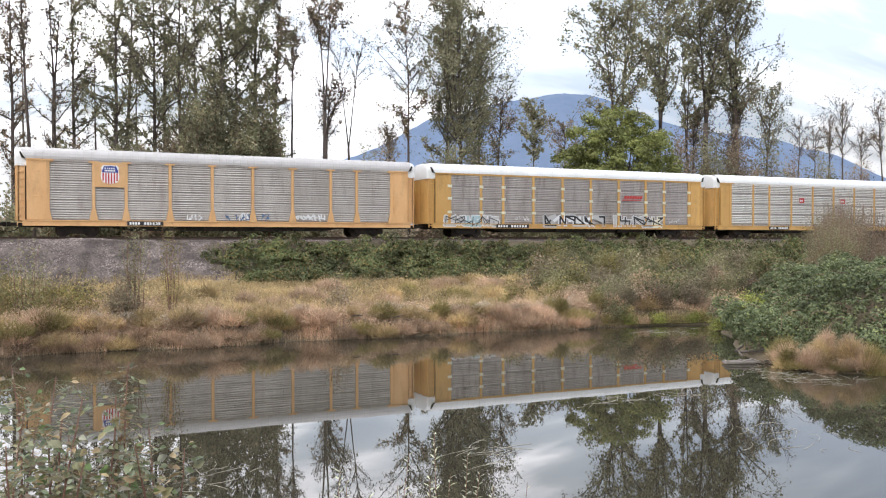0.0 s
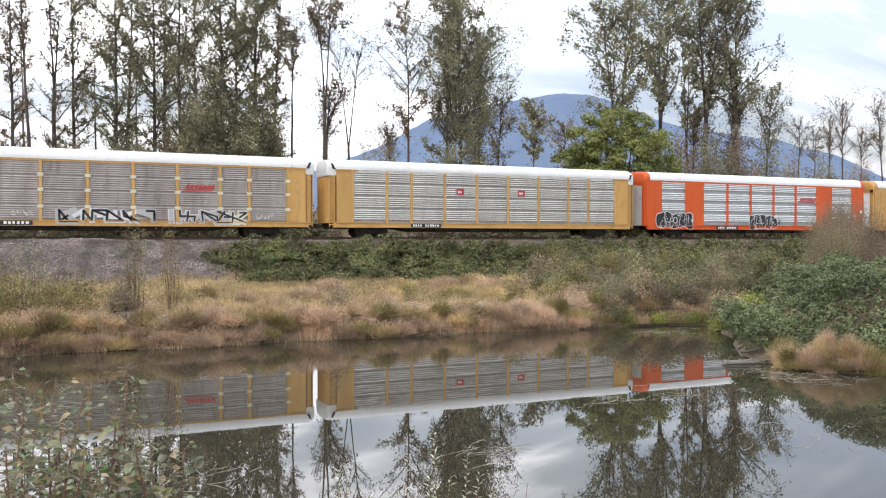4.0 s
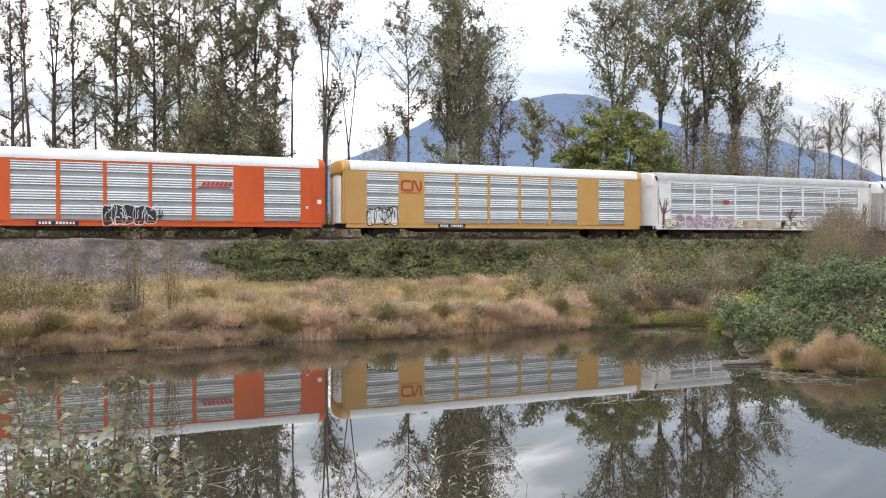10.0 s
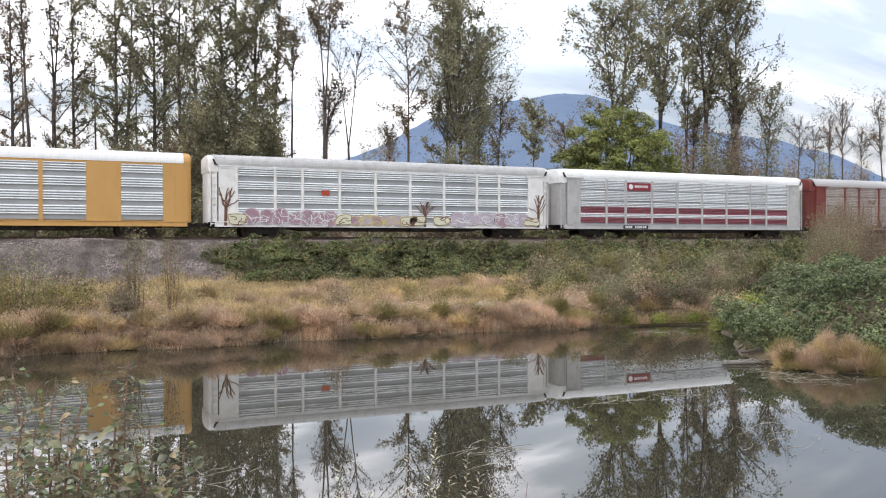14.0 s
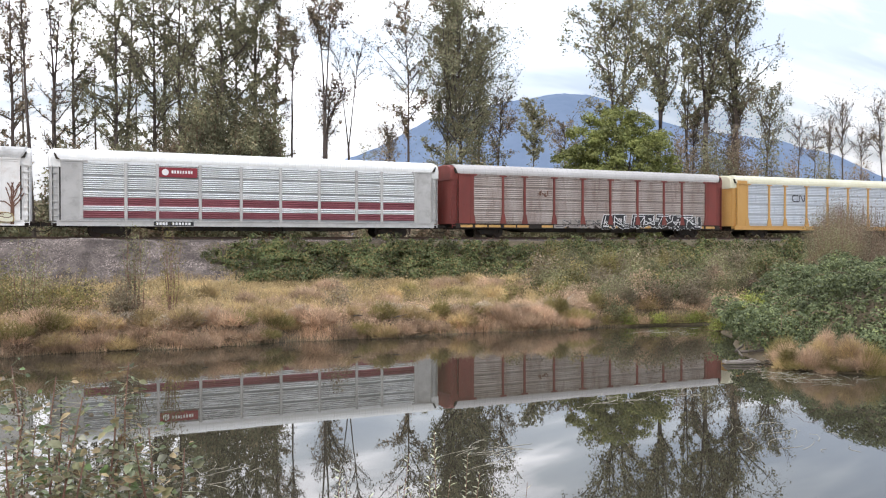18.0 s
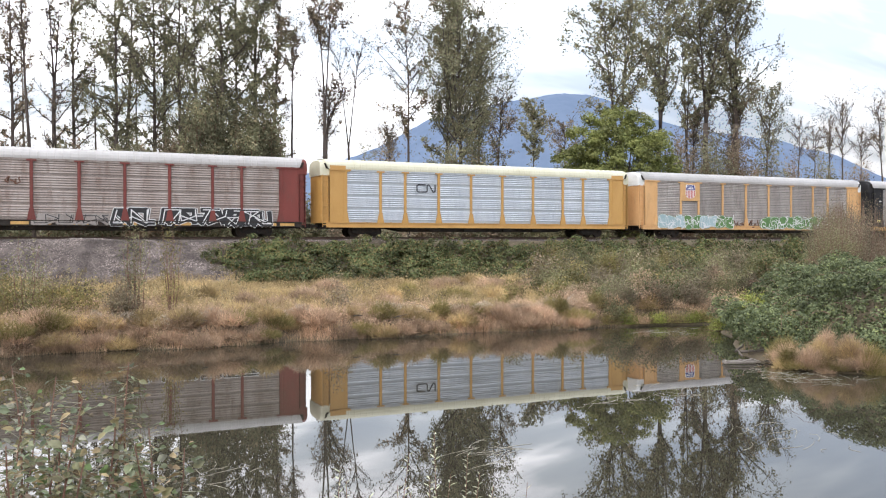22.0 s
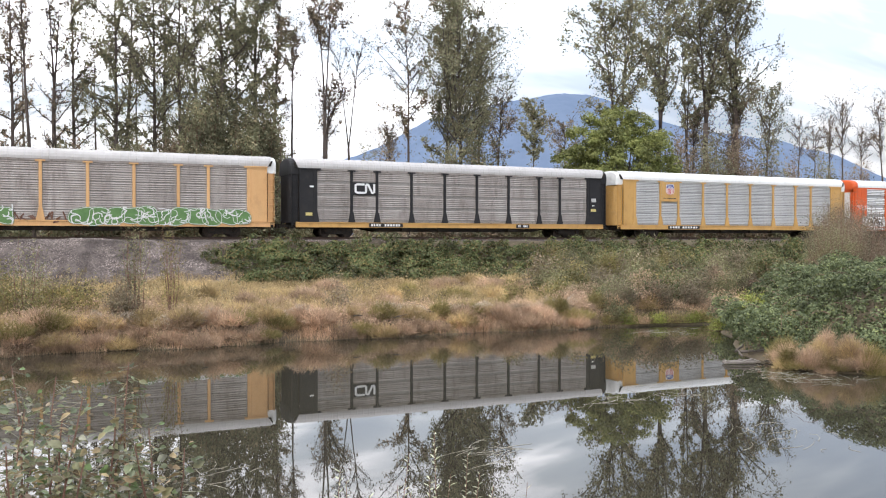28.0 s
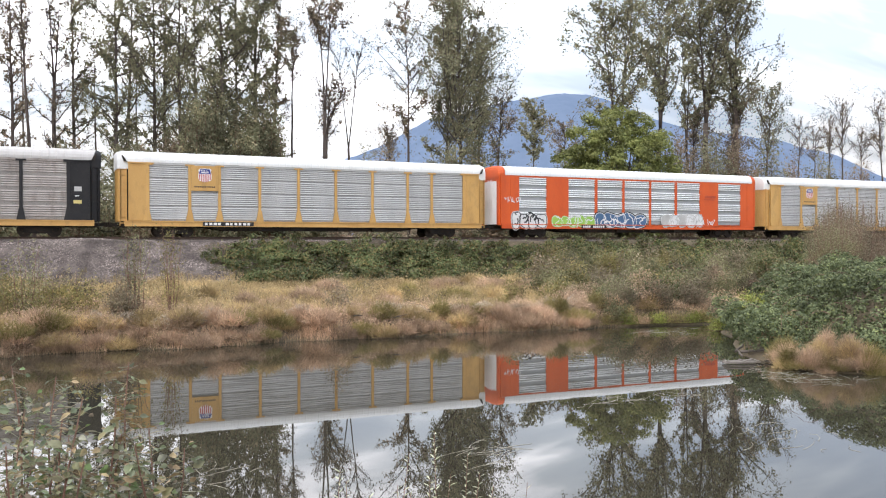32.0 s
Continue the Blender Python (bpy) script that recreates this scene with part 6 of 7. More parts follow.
def build_mountain():
    """The hazy blue ridge, kilometres away."""
    m = bpy.data.materials.new("haze_painted_ridge")
    m.use_nodes = True
    nt = m.node_tree
    N, L = nt.nodes.new, nt.links.new
    b = nt.nodes["Principled BSDF"]
    co = N("ShaderNodeTexCoord")
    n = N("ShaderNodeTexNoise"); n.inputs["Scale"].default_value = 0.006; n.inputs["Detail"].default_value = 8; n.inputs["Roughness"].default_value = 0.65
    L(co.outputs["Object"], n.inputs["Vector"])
    # haze is painted in: a bluish glow replaces the forest's own colour
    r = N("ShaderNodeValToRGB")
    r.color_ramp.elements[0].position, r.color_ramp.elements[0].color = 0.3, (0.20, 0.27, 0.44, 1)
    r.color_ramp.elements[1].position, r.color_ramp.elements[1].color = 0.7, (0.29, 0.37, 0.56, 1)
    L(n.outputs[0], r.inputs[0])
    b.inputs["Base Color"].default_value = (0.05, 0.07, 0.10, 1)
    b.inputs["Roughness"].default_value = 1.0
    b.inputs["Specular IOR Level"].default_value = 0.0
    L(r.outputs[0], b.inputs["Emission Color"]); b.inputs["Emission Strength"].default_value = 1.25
    far = 3600.0
    # bearing from the view axis (as a slope to the side) and rise of the skyline
    line = ((-0.40, 0.03), (-0.17, 0.07), (-0.093, 0.098), (-0.054, 0.116), (-0.018, 0.137), (0.017, 0.143), (0.049, 0.150), (0.069, 0.158), (0.108, 0.163), (0.140, 0.166), (0.166, 0.166), (0.205, 0.154), (0.237, 0.140), (0.270, 0.129), (0.330, 0.120), (0.387, 0.113), (0.419, 0.104), (0.452, 0.096), (0.484, 0.081), (0.529, 0.061), (0.8, 0.03))
    us = np.linspace(-0.40, 0.8, 241)
    top = np.interp(us, [p[0] for p in line], [p[1] for p in line])
    rng = np.random.default_rng(2)
    jag = np.convolve(rng.normal(0, 1, 260), np.ones(6) / 6, "same")[:241] * 0.0016
    s, c = math.sin(VIEW), math.cos(VIEW)
    rows = []
    for k, q in enumerate((0.0, 0.35, 0.6, 0.8, 0.92, 1.0, 0.9)):
        d = far + 900 * (k / 6)
        lump = 0.05 * np.sin(us * 60 + k * 1.7) * q * (1 - q)
        rise = (top + jag * (k == 5)) * (q + lump)
        rows.append(np.stack([d * (s + us * c), d * (c - us * s), EYE[2] + rise * d - (30 if k == 0 else 0)], 1))
    v = np.concatenate(rows)
    nn = len(us)
    f = []
    for k in range(len(rows) - 1):
        i = np.arange(nn - 1) + k * nn
        f.append(np.stack([i, i + 1, i + nn + 1, i + nn], 1))
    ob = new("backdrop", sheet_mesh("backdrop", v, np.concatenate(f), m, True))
    tagged(ob, "hazy blue forested mountain ridge in the distance", "mountain", kind="structure")


def build_trees():
    make_tree(-5.42, 84, 23.4, 2.44, 0.27, 6300, 100, ivy=1300, limbs=34, size=0.105, steep=0.72)
    make_tree(-8.91, 90, 24.0, 2.86, 0.28, 6300, 99, ivy=1300, limbs=34, size=0.105, steep=0.72)
    make_tree(-1.64, 82, 24.7, 1.84, 0.26, 4200, 101, mat='thin_autumn_foliage', ivy=1300, limbs=34, size=0.105, steep=0.72, lean=(-0.43, 0.20))
    make_tree(-0.12, 78, 22.9, 1.29, 0.66, 1512, 102, mat='thin_autumn_foliage', limbs=18, thick=0.3, ivy=350, size=0.105, lean=(-1.33, 0.62))
    make_tree(-0.73, 92, 21.8, 1.05, 0.88, 0, 103, bark='bark_pale', limbs=12, size=0.12, lean=(-0.39, 0.18))
    make_tree(1.38, 80, 22.2, 1.61, 0.28, 1680, 104, mat='thin_autumn_foliage', fork=0.62, limbs=34, ivy=1300, size=0.105, steep=0.72)
    make_tree(2.96, 84, 25.4, 2.50, 0.26, 6300, 105, ivy=1300, limbs=34, size=0.105, steep=0.72)
    make_tree(4.69, 80, 16.0, 0.31, 0.87, 0, 106, limbs=5, thick=0.22, label='broken bare grey snag among the trees', size=0.12)
    make_tree(6.11, 79, 25.4, 2.84, 0.25, 10500, 107, thick=0.4, ivy=1300, limbs=34, size=0.105, steep=0.72)
    make_tree(7.67, 88, 27.2, 2.44, 0.26, 6300, 108, ivy=1300, limbs=34, size=0.105, steep=0.72, lean=(0.39, -0.18))
    make_tree(9.33, 94, 20.4, 1.50, 0.83, 1512, 109, mat='thin_autumn_foliage', ivy=350, size=0.105)
    make_tree(9.80, 83, 27.6, 3.15, 0.24, 9100, 110, thick=0.34, ivy=1300, limbs=34, size=0.105, steep=0.72)
    make_tree(11.54, 90, 28.3, 2.54, 0.26, 6300, 111, ivy=1300, limbs=34, size=0.105, steep=0.72)
    make_tree(11.61, 80, 26.4, 2.96, 0.25, 9800, 112, thick=0.36, ivy=1300, limbs=34, size=0.105, steep=0.72, lean=(-0.46, 0.21))
    make_tree(14.76, 92, 26.9, 2.64, 0.28, 5600, 113, ivy=1300, limbs=34, size=0.105, steep=0.72)
    make_tree(14.94, 78, 27.3, 3.51, 0.24, 18269, 114, thick=0.48, ivy=1300, limbs=34, size=0.105, steep=0.72, lean=(-0.18, 0.08))
    make_tree(18.15, 88, 28.0, 2.89, 0.26, 10149, 115, ivy=1300, limbs=34, size=0.105, steep=0.72, lean=(0.31, -0.14))
    make_tree(18.15, 80, 26.8, 3.24, 0.25, 18269, 116, thick=0.5, ivy=1300, limbs=34, size=0.105, steep=0.72, lean=(0.47, -0.22))
    make_tree(21.09, 86, 26.7, 2.43, 0.27, 9134, 117, mat='thin_autumn_foliage', ivy=1300, limbs=34, size=0.105, steep=0.72, lean=(0.61, -0.29))
    make_tree(24.30, 90, 22.8, 1.42, 0.77, 1512, 118, mat='thin_autumn_foliage', ivy=350, size=0.105, lean=(0.32, -0.15))
    make_tree(24.58, 79, 24.0, 1.95, 0.78, 4630, 119, mat='thin_autumn_foliage', thick=0.3, fork=0.55, shape=0.6, steep=1.1, ivy=350, size=0.12)
    make_tree(26.94, 86, 17.0, 2.38, 0.66, 2437, 120, mat='thin_autumn_foliage', ivy=350, size=0.12)
    make_tree(28.01, 82, 19.9, 2.05, 0.77, 487, 121, mat='thin_autumn_foliage', fork=0.52, limbs=16, thick=0.22, size=0.12, lean=(0.20, -0.09))
    make_tree(34.85, 83, 25.5, 2.90, 0.43, 6337, 122, mat='thin_autumn_foliage', thick=0.24, steep=0.8, ivy=350, size=0.12, lean=(-0.21, 0.10))
    make_tree(38.80, 79, 25.8, 4.00, 0.35, 30280, 123, thick=0.38, limbs=40, steep=0.85, ivy=350, size=0.12, cone=0.7)
    make_tree(38.64, 82, 24.4, 3.13, 0.38, 17530, 124, thick=0.28, limbs=32, ivy=350, size=0.12, cone=0.7)
    make_tree(43.30, 84, 22.8, 3.11, 0.46, 13387, 125, limbs=28, ivy=350, size=0.12, cone=0.7, lean=(0.56, -0.26))
    make_tree(46.25, 86, 16.6, 2.32, 0.60, 2812, 126, mat='thin_autumn_foliage', limbs=18, ivy=350, size=0.12, lean=(1.03, -0.48))
    make_tree(72.01, 120, 22.4, 2.54, 0.61, 4875, 127, thick=0.2, limbs=24, size=0.2, ivy=350)
    make_tree(43.20, 110, 15.6, 3.30, 0.73, 2625, 128, mat='thin_autumn_foliage', limbs=18, ivy=350, size=0.12)
    make_tree(68.14, 105, 17.1, 2.60, 0.72, 2437, 142, mat='thin_autumn_foliage', limbs=16, ivy=350, size=0.12)
    make_tree(57.2, 77, 26.3, 4.7, 0.50, 13500, 129, thick=0.522, fork=0.38, limbs=42, steep=0.78, ivy=2600, size=0.16, tuft=2.6, lean=(-0.33, 0.15))
    make_tree(63.16, 79, 30.1, 3.75, 0.50, 12500, 130, thick=0.522, fork=0.45, limbs=44, ivy=2600, size=0.16, steep=0.78, tuft=2.6, lean=(0.35, -0.16))
    make_tree(70.51, 82, 27.7, 1.99, 0.52, 4000, 131, thick=0.319, ivy=2600, size=0.16, fork=0.42, steep=0.78, tuft=2.6, lean=(-0.24, 0.11))
    make_tree(71.24, 80, 30.0, 3.49, 0.54, 11500, 132, thick=0.58, fork=0.5, limbs=42, ivy=2600, size=0.16, steep=0.78, tuft=2.6, lean=(0.24, -0.11))
    make_tree(74.05, 78, 30.8, 4.31, 0.50, 13000, 133, thick=0.609, fork=0.48, limbs=46, ivy=2600, size=0.16, steep=0.78, tuft=2.6, lean=(0.48, -0.22))
    make_tree(84.00, 84, 19.9, 3.28, 0.56, 5250, 134, limbs=24, ivy=350, size=0.12, lean=(1.31, -0.61))
    make_tree(75.06, 80, 16.9, 2.92, 0.60, 4875, 143, mat='thin_autumn_foliage', limbs=20, ivy=350, size=0.12)
    make_tree(72.94, 84, 16.7, 3.00, 0.63, 4875, 144, mat='thin_autumn_foliage', limbs=20, ivy=350, size=0.12)
    make_tree(107.87, 100, 19.9, 1.78, 0.70, 562, 135, mat='thin_autumn_foliage', limbs=16, ivy=350, size=0.12)
    make_tree(122.40, 110, 19.7, 2.70, 0.73, 1687, 136, mat='thin_autumn_foliage', limbs=18, ivy=350, size=0.12)
    make_tree(117.54, 100, 22.9, 2.17, 0.60, 1687, 137, mat='thin_autumn_foliage', limbs=22, steep=1.1, ivy=350, size=0.12)
    make_tree(128.24, 112, 22.2, 2.04, 0.68, 1350, 138, mat='thin_autumn_foliage', limbs=20, steep=1.1, ivy=350, size=0.12)
    make_tree(128.04, 105, 19.1, 2.49, 0.74, 1575, 139, mat='thin_autumn_foliage', limbs=18, ivy=350, size=0.12)
    make_tree(117.33, 92, 21.7, 2.38, 0.62, 1687, 140, mat='thin_autumn_foliage', limbs=20, steep=1.1, ivy=350, size=0.12, lean=(-1.09, 0.51))
    make_tree(130.97, 95, 26.3, 3.37, 0.55, 2812, 141, mat='thin_autumn_foliage', ivy=350, size=0.12)
    make_round_tree(53.9, 73.5, 7.2, 7.9, 5.0, 7.5, 150)


def make_round_tree(x, y, mid, rx, ry, rz, seed):
    """A broad maple: short forking limbs inside a domed crown of many leafy lumps."""
    rng = np.random.default_rng(seed)
    t = new("round_tree")
    t.location = (x, y, float(height(x, y)) - 0.05)
    tagged(t, "rounded bright green maple behind the train", "tree", "trees behind the track")
    n = 300
    d = rng.normal(size=(n, 3)); d[:, 2] = np.abs(d[:, 2]) * 1.25 - 0.75
    d /= np.linalg.norm(d, axis=1)[:, None]
    c = d * np.array([rx, ry, rz]) * rng.uniform(0.55, 0.97, (n, 1)) + np.array([0, 0, mid])
    r = rng.uniform(0.45, 1.15, n)
    wood = Mesh()
    wood.tube([(0, 0, 0), (0.1, 0, 2.0), (0.0, 0.1, 4.5)], [0.34, 0.28, 0.2], 8, False)
    for k in range(0, n, 6):
        q = np.array([0, 0, 2.0 + 2.5 * rng.uniform(0, 1)])
        bend = q + (c[k] - q) * 0.5 + rng.normal(0, 0.4, 3)
        wood.tube([tuple(q), tuple(bend), tuple(c[k])], [0.11, 0.07, 0.02], 5, False)
    under(t, "trunk", wood.data("trunk", M["bark"], True), "short forking trunk with spreading limbs")
    p, face = lump_points(c, r, 230, rng, 0.75)
    p += rng.normal(0, 0.16, p.shape)
    face[:, 2] += 0.3
    under(t, "crown", leaf_cloud("crown", p, 0.16, LEAF["bright_green_foliage"], rng, long=1.5, face=face), "dense domed crown of green leaves")["kind"] = "stuff"
    return t


def build_underwood():
    rng = random.Random(9)
    g = "thickets behind the track"
    make_shrub("thicket", 12.4, 76, 13.6, 1.8, 1.8, 19800, 700, "olive_foliage", 0.14, 81, "tall olive thicket of saplings and creeper", g, dome=0.45)
    make_shrub("thicket", 13.9, 77, 15.1, 1.7, 1.8, 19800, 701, "olive_foliage", 0.14, 81, "tall olive thicket of saplings and creeper", g, dome=0.45)
    make_shrub("thicket", 16.3, 76, 12.9, 1.9, 1.8, 17600, 702, "olive_foliage", 0.14, 72, "tall olive thicket of saplings and creeper", g, dome=0.45)
    make_shrub("thicket", 18.4, 77, 14.9, 1.9, 1.8, 19800, 703, "olive_foliage", 0.14, 81, "tall olive thicket of saplings and creeper", g, dome=0.45)
    make_shrub("thicket", 10.4, 78, 10.8, 2.2, 1.8, 9900, 704, "thin_autumn_foliage", 0.14, 40, "tall olive thicket of saplings and creeper", g, dome=0.45)
    make_shrub("thicket", 8.3, 78, 10.2, 2.0, 1.8, 8800, 705, "olive_foliage", 0.14, 36, "tall olive thicket of saplings and creeper", g, dome=0.45)
    make_shrub("thicket", 6.2, 77, 9.8, 1.8, 1.8, 7700, 706, "olive_foliage", 0.14, 31, "tall olive thicket of saplings and creeper", g, dome=0.45)
    make_shrub("thicket", 3.2, 79, 9.6, 2.2, 1.8, 5720, 707, "thin_autumn_foliage", 0.14, 23, "tall olive thicket of saplings and creeper", g, dome=0.45)
    make_shrub("thicket", 20.8, 79, 11.0, 1.7, 1.8, 4840, 708, "thin_autumn_foliage", 0.14, 20, "tall olive thicket of saplings and creeper", g, dome=0.45)
    make_shrub("thicket", 36.3, 77, 11.4, 2.5, 1.8, 11000, 709, "olive_foliage", 0.14, 45, "tall olive thicket of saplings and creeper", g, dome=0.45)
    make_shrub("thicket", 39.3, 77, 12.0, 2.6, 1.8, 11000, 710, "olive_foliage", 0.14, 45, "tall olive thicket of saplings and creeper", g, dome=0.45)
    make_shrub("thicket", 42.7, 79, 11.3, 2.3, 1.8, 6600, 711, "olive_foliage", 0.14, 27, "tall olive thicket of saplings and creeper", g, dome=0.45)
    make_shrub("thicket", 51.7, 78, 12.5, 2.1, 1.8, 7700, 712, "olive_foliage", 0.14, 31, "tall olive thicket of saplings and creeper", g, dome=0.45)
    make_shrub("thicket", 65.3, 77, 13.5, 2.5, 1.8, 9900, 713, "thin_autumn_foliage", 0.14, 40, "tall olive thicket of saplings and creeper", g, dome=0.45)
    make_shrub("thicket", 69.3, 77, 14.6, 2.7, 1.8, 11000, 714, "olive_foliage", 0.14, 45, "tall olive thicket of saplings and creeper", g, dome=0.45)
    make_shrub("thicket", 74.0, 77, 14.5, 2.9, 1.8, 11000, 715, "thin_autumn_foliage", 0.14, 45, "tall olive thicket of saplings and creeper", g, dome=0.45)
    make_shrub("thicket", 81.4, 80, 14.0, 2.9, 1.8, 7700, 716, "olive_foliage", 0.14, 31, "tall olive thicket of saplings and creeper", g, dome=0.45)
    make_shrub("thicket", 89.9, 84, 13.6, 2.9, 1.8, 5720, 717, "thin_autumn_foliage", 0.14, 23, "tall olive thicket of saplings and creeper", g, dome=0.45)
    make_shrub("thicket", 94.5, 84, 13.3, 2.9, 1.8, 5720, 718, "olive_foliage", 0.14, 23, "tall olive thicket of saplings and creeper", g, dome=0.45)
    make_shrub("thicket", 102.0, 84, 13.2, 3.6, 1.8, 5720, 719, "thin_autumn_foliage", 0.14, 23, "tall olive thicket of saplings and creeper", g, dome=0.45)
    make_shrub("thicket", 35.0, 95, 12.4, 2.7, 1.8, 4840, 720, "olive_foliage", 0.14, 20, "tall olive thicket of saplings and creeper", g, dome=0.45)
    make_shrub("thicket", 38.6, 98, 12.2, 2.7, 1.8, 3960, 721, "thin_autumn_foliage", 0.14, 18, "tall olive thicket of saplings and creeper", g, dome=0.45)
    # scrub along the foot of the trees; thinner where the sky shows low
    for i in range(84):
        x = -16 + i * 1.65 + rng.uniform(-.7, .7)
        y = rng.uniform(69.5, 79)
        u = x / y
        far_right = u > 0.82
        gap = 0.30 < u < 0.42
        h = rng.uniform(2.8, 4.8) * (0.75 if gap else 1.0) + (rng.uniform(1.5, 4.5) if (u < 0.28 or far_right) and rng.random() < 0.75 else 0)
        make_shrub("scrub_bush", x, y, h, rng.uniform(1.1, 1.9), 1.2, 520 if gap else 1700, 900 + i, "olive_foliage" if rng.random() < .45 else "thin_autumn_foliage",
                   0.17, 12, "grey-green scrub at the foot of the trees", "scrub behind the track")


def build_far_woods():
    """A low belt of distant trees that closes the plain."""
    rng = np.random.default_rng(77)
    n = 26000
    a = rng.uniform(-1.3, 1.6, n)
    d = rng.uniform(150, 230, n)
    hh = (3 + 5.5 * (0.5 + 0.5 * np.sin(a * 37) * np.sin(a * 91 + 1))) * rng.uniform(0, 1, n) ** 0.7
    pts = np.stack([np.sin(VIEW + a * 0.6) * d, np.cos(VIEW + a * 0.6) * d, 2.4 + hh], 1)
    ob = new("far_woods", leaf_cloud("far_woods", pts, 0.9, LEAF["thin_autumn_foliage"], rng))
    tagged(ob, "low belt of distant autumn woods", "woods", kind="stuff")


def build_bank_shrubs():
    s = "scrubby bushes of the far bank"
    make_shrub("sapling", 3.35, 34.6, 3.8, 0.6, 0.5, 1900, 301, "weed_foliage", 0.04, 11, "thin brown sapling on the bank", s, dome=0.2)
    make_shrub("sapling", 4.65, 34.4, 3.8, 0.5, 0.45, 1300, 302, "green_grass", 0.04, 9, "thin leafy sapling on the bank", s, dome=0.2)
    make_shrub("bush", 2.85, 33.6, 2.0, 0.5, 0.5, 4200, 303, "brown_brush", 0.04, 16, "dense dark brown bush in dry grass", s)
    make_shrub("bush", 11.0, 33.6, 1.7, 0.55, 0.5, 2600, 304, "brown_brush", 0.04, 16, "wispy grey-brown bush in dry grass", s)
    make_shrub("bush", 19.7, 34.5, 1.5, 0.55, 0.5, 900, 305, "green_grass", 0.055, 18, "upright olive bush in dry grass", s, dome=0.3)
    make_shrub("bush", -1.8, 42.5, 2.6, 1.3, 1.0, 1700, 306, "green_grass", 0.08, 18, "leafy olive bush below the ballast", s)
    make_shrub("bush", 1.2, 44.0, 1.6, 1.6, 0.9, 1500, 307, "brown_brush", 0.08, 18, "low brown bush below the ballast", s)
    for i, (x, y, h, r, m) in enumerate(((26.5, 43, 2.4, 1.2, "brown_brush"), (29.5, 47, 2.6, 1.4, "green_grass"), (33, 44, 2.2, 1.5, "brown_brush"), (36, 49, 2.8, 1.5, "bramble_foliage"), (40, 50, 3.0, 1.6, "brown_brush"),
                                          (44, 52, 2.8, 1.6, "green_grass"), (28, 38, 1.5, 1.3, "brown_brush"), (31.5, 37.5, 1.6, 1.4, "bramble_foliage"), (47, 50, 3.2, 1.7, "brown_brush"))):
        make_shrub("bush", x, y, h, r, r, 1500, 320 + i, m, 0.09, 16, "straggling brown and olive bush on the slope", s)
    # soft weeds and nettles between the meadow and the point
    rng = random.Random(77)
    for i in range(44):
        y = 34.0 + 17 * (i + rng.random()) / 44
        x = y * math.tan(VIEW + math.atan(rng.uniform(0.12, 0.37)))
        h = rng.uniform(0.9, 1.7) + 0.075 * (y - 35)
        make_shrub("bush", x, y, h, rng.uniform(0.8, 1.5), 0.9, 5200, 420 + i, ("weed_foliage", "green_grass", "weed_foliage", "brown_brush", "weed_foliage")[i % 5], 0.06, 26, "straggling brown and olive bush on the slope", s)
    for i in range(44):
        y = rng.uniform(31.2, 36.5)
        x = y * math.tan(VIEW + math.atan(rng.uniform(0.14, 0.325)))
        if y - float(shore(x)) > 0.3:
            make_shrub("weed", x, y, rng.uniform(0.5, 1.0) + 0.9 * max(0.0, min(1.0, (x / y - 0.68) / 0.12)) * rng.uniform(0.5, 1.2), rng.uniform(0.45, 0.9), 0.6, 2600, 480 + i, ("rosy_dry_grass", "bramble_foliage" if x / y > 0.68 else "rosy_dry_grass", "weed_foliage", "brown_brush")[i % 4], 0.045, 14, "low brown and olive weed by the water", "weeds by the water")
    for i in range(7):
        x = 22.5 + 0.75 * i
        make_shrub("weed", x, float(shore(x)) + 0.25, 0.4, 0.55, 0.4, 1500, 520 + i, "yellow_green_foliage" if i % 2 else "yellow_grass", 0.035, 12, "yellow-green weed at the waterline", "weeds by the water")
    for i, (x, y, h) in enumerate(((-1.2, 35.2, 2.3), (-0.4, 36.5, 3.6), (0.5, 35.0, 1.8), (-1.9, 36.2, 2.8), (1.6, 35.6, 1.9))):
        make_shrub("bush", x, y, h, 0.7, 0.6, 2000, 460 + i, "weed_foliage" if i % 2 else "green_grass", 0.045, 14, "wispy green bush in dry grass", s)
    # taller twiggy brush behind the bramble mound
    for i, (x, y, h, r) in enumerate(((42.0, 36.5, 3.6, 1.5), (41.3, 35.5, 3.9, 1.5), (40.5, 35, 4.0, 1.7), (42.5, 36, 3.9, 1.8), (37.5, 32.5, 2.6, 1.4), (44.5, 37, 4.0, 1.9), (39.6, 33.6, 3.4, 1.5), (46.8, 38, 3.9, 1.8))):
        make_shrub("brush", x, y, h + 1.4, r, r * 0.8, 16000, 340 + i, "brown_brush" if i % 4 else "weed_foliage", 0.034, 70, "twiggy brown brush behind the brambles", s, dome=0.35)
    make_shrub("bush", 35.6, 34.8, 2.4, 1.0, 0.9, 5000, 365, "bramble_foliage", 0.06, 24, "leafy green bush beside the brambles", s)
    # a lighter yellow-green clump at the tip of the point
    make_shrub("bush", 26.7, 27.3, 1.3, 0.75, 0.6, 3600, 360, "yellow_green_foliage", 0.05, 18, "yellow-green bush at the tip of the point", s)
    make_shrub("bush", 25.6, 27.6, 0.5, 0.6, 0.5, 1500, 361, "yellow_green_foliage", 0.04, 18, "yellow-green bush at the tip of the point", s)


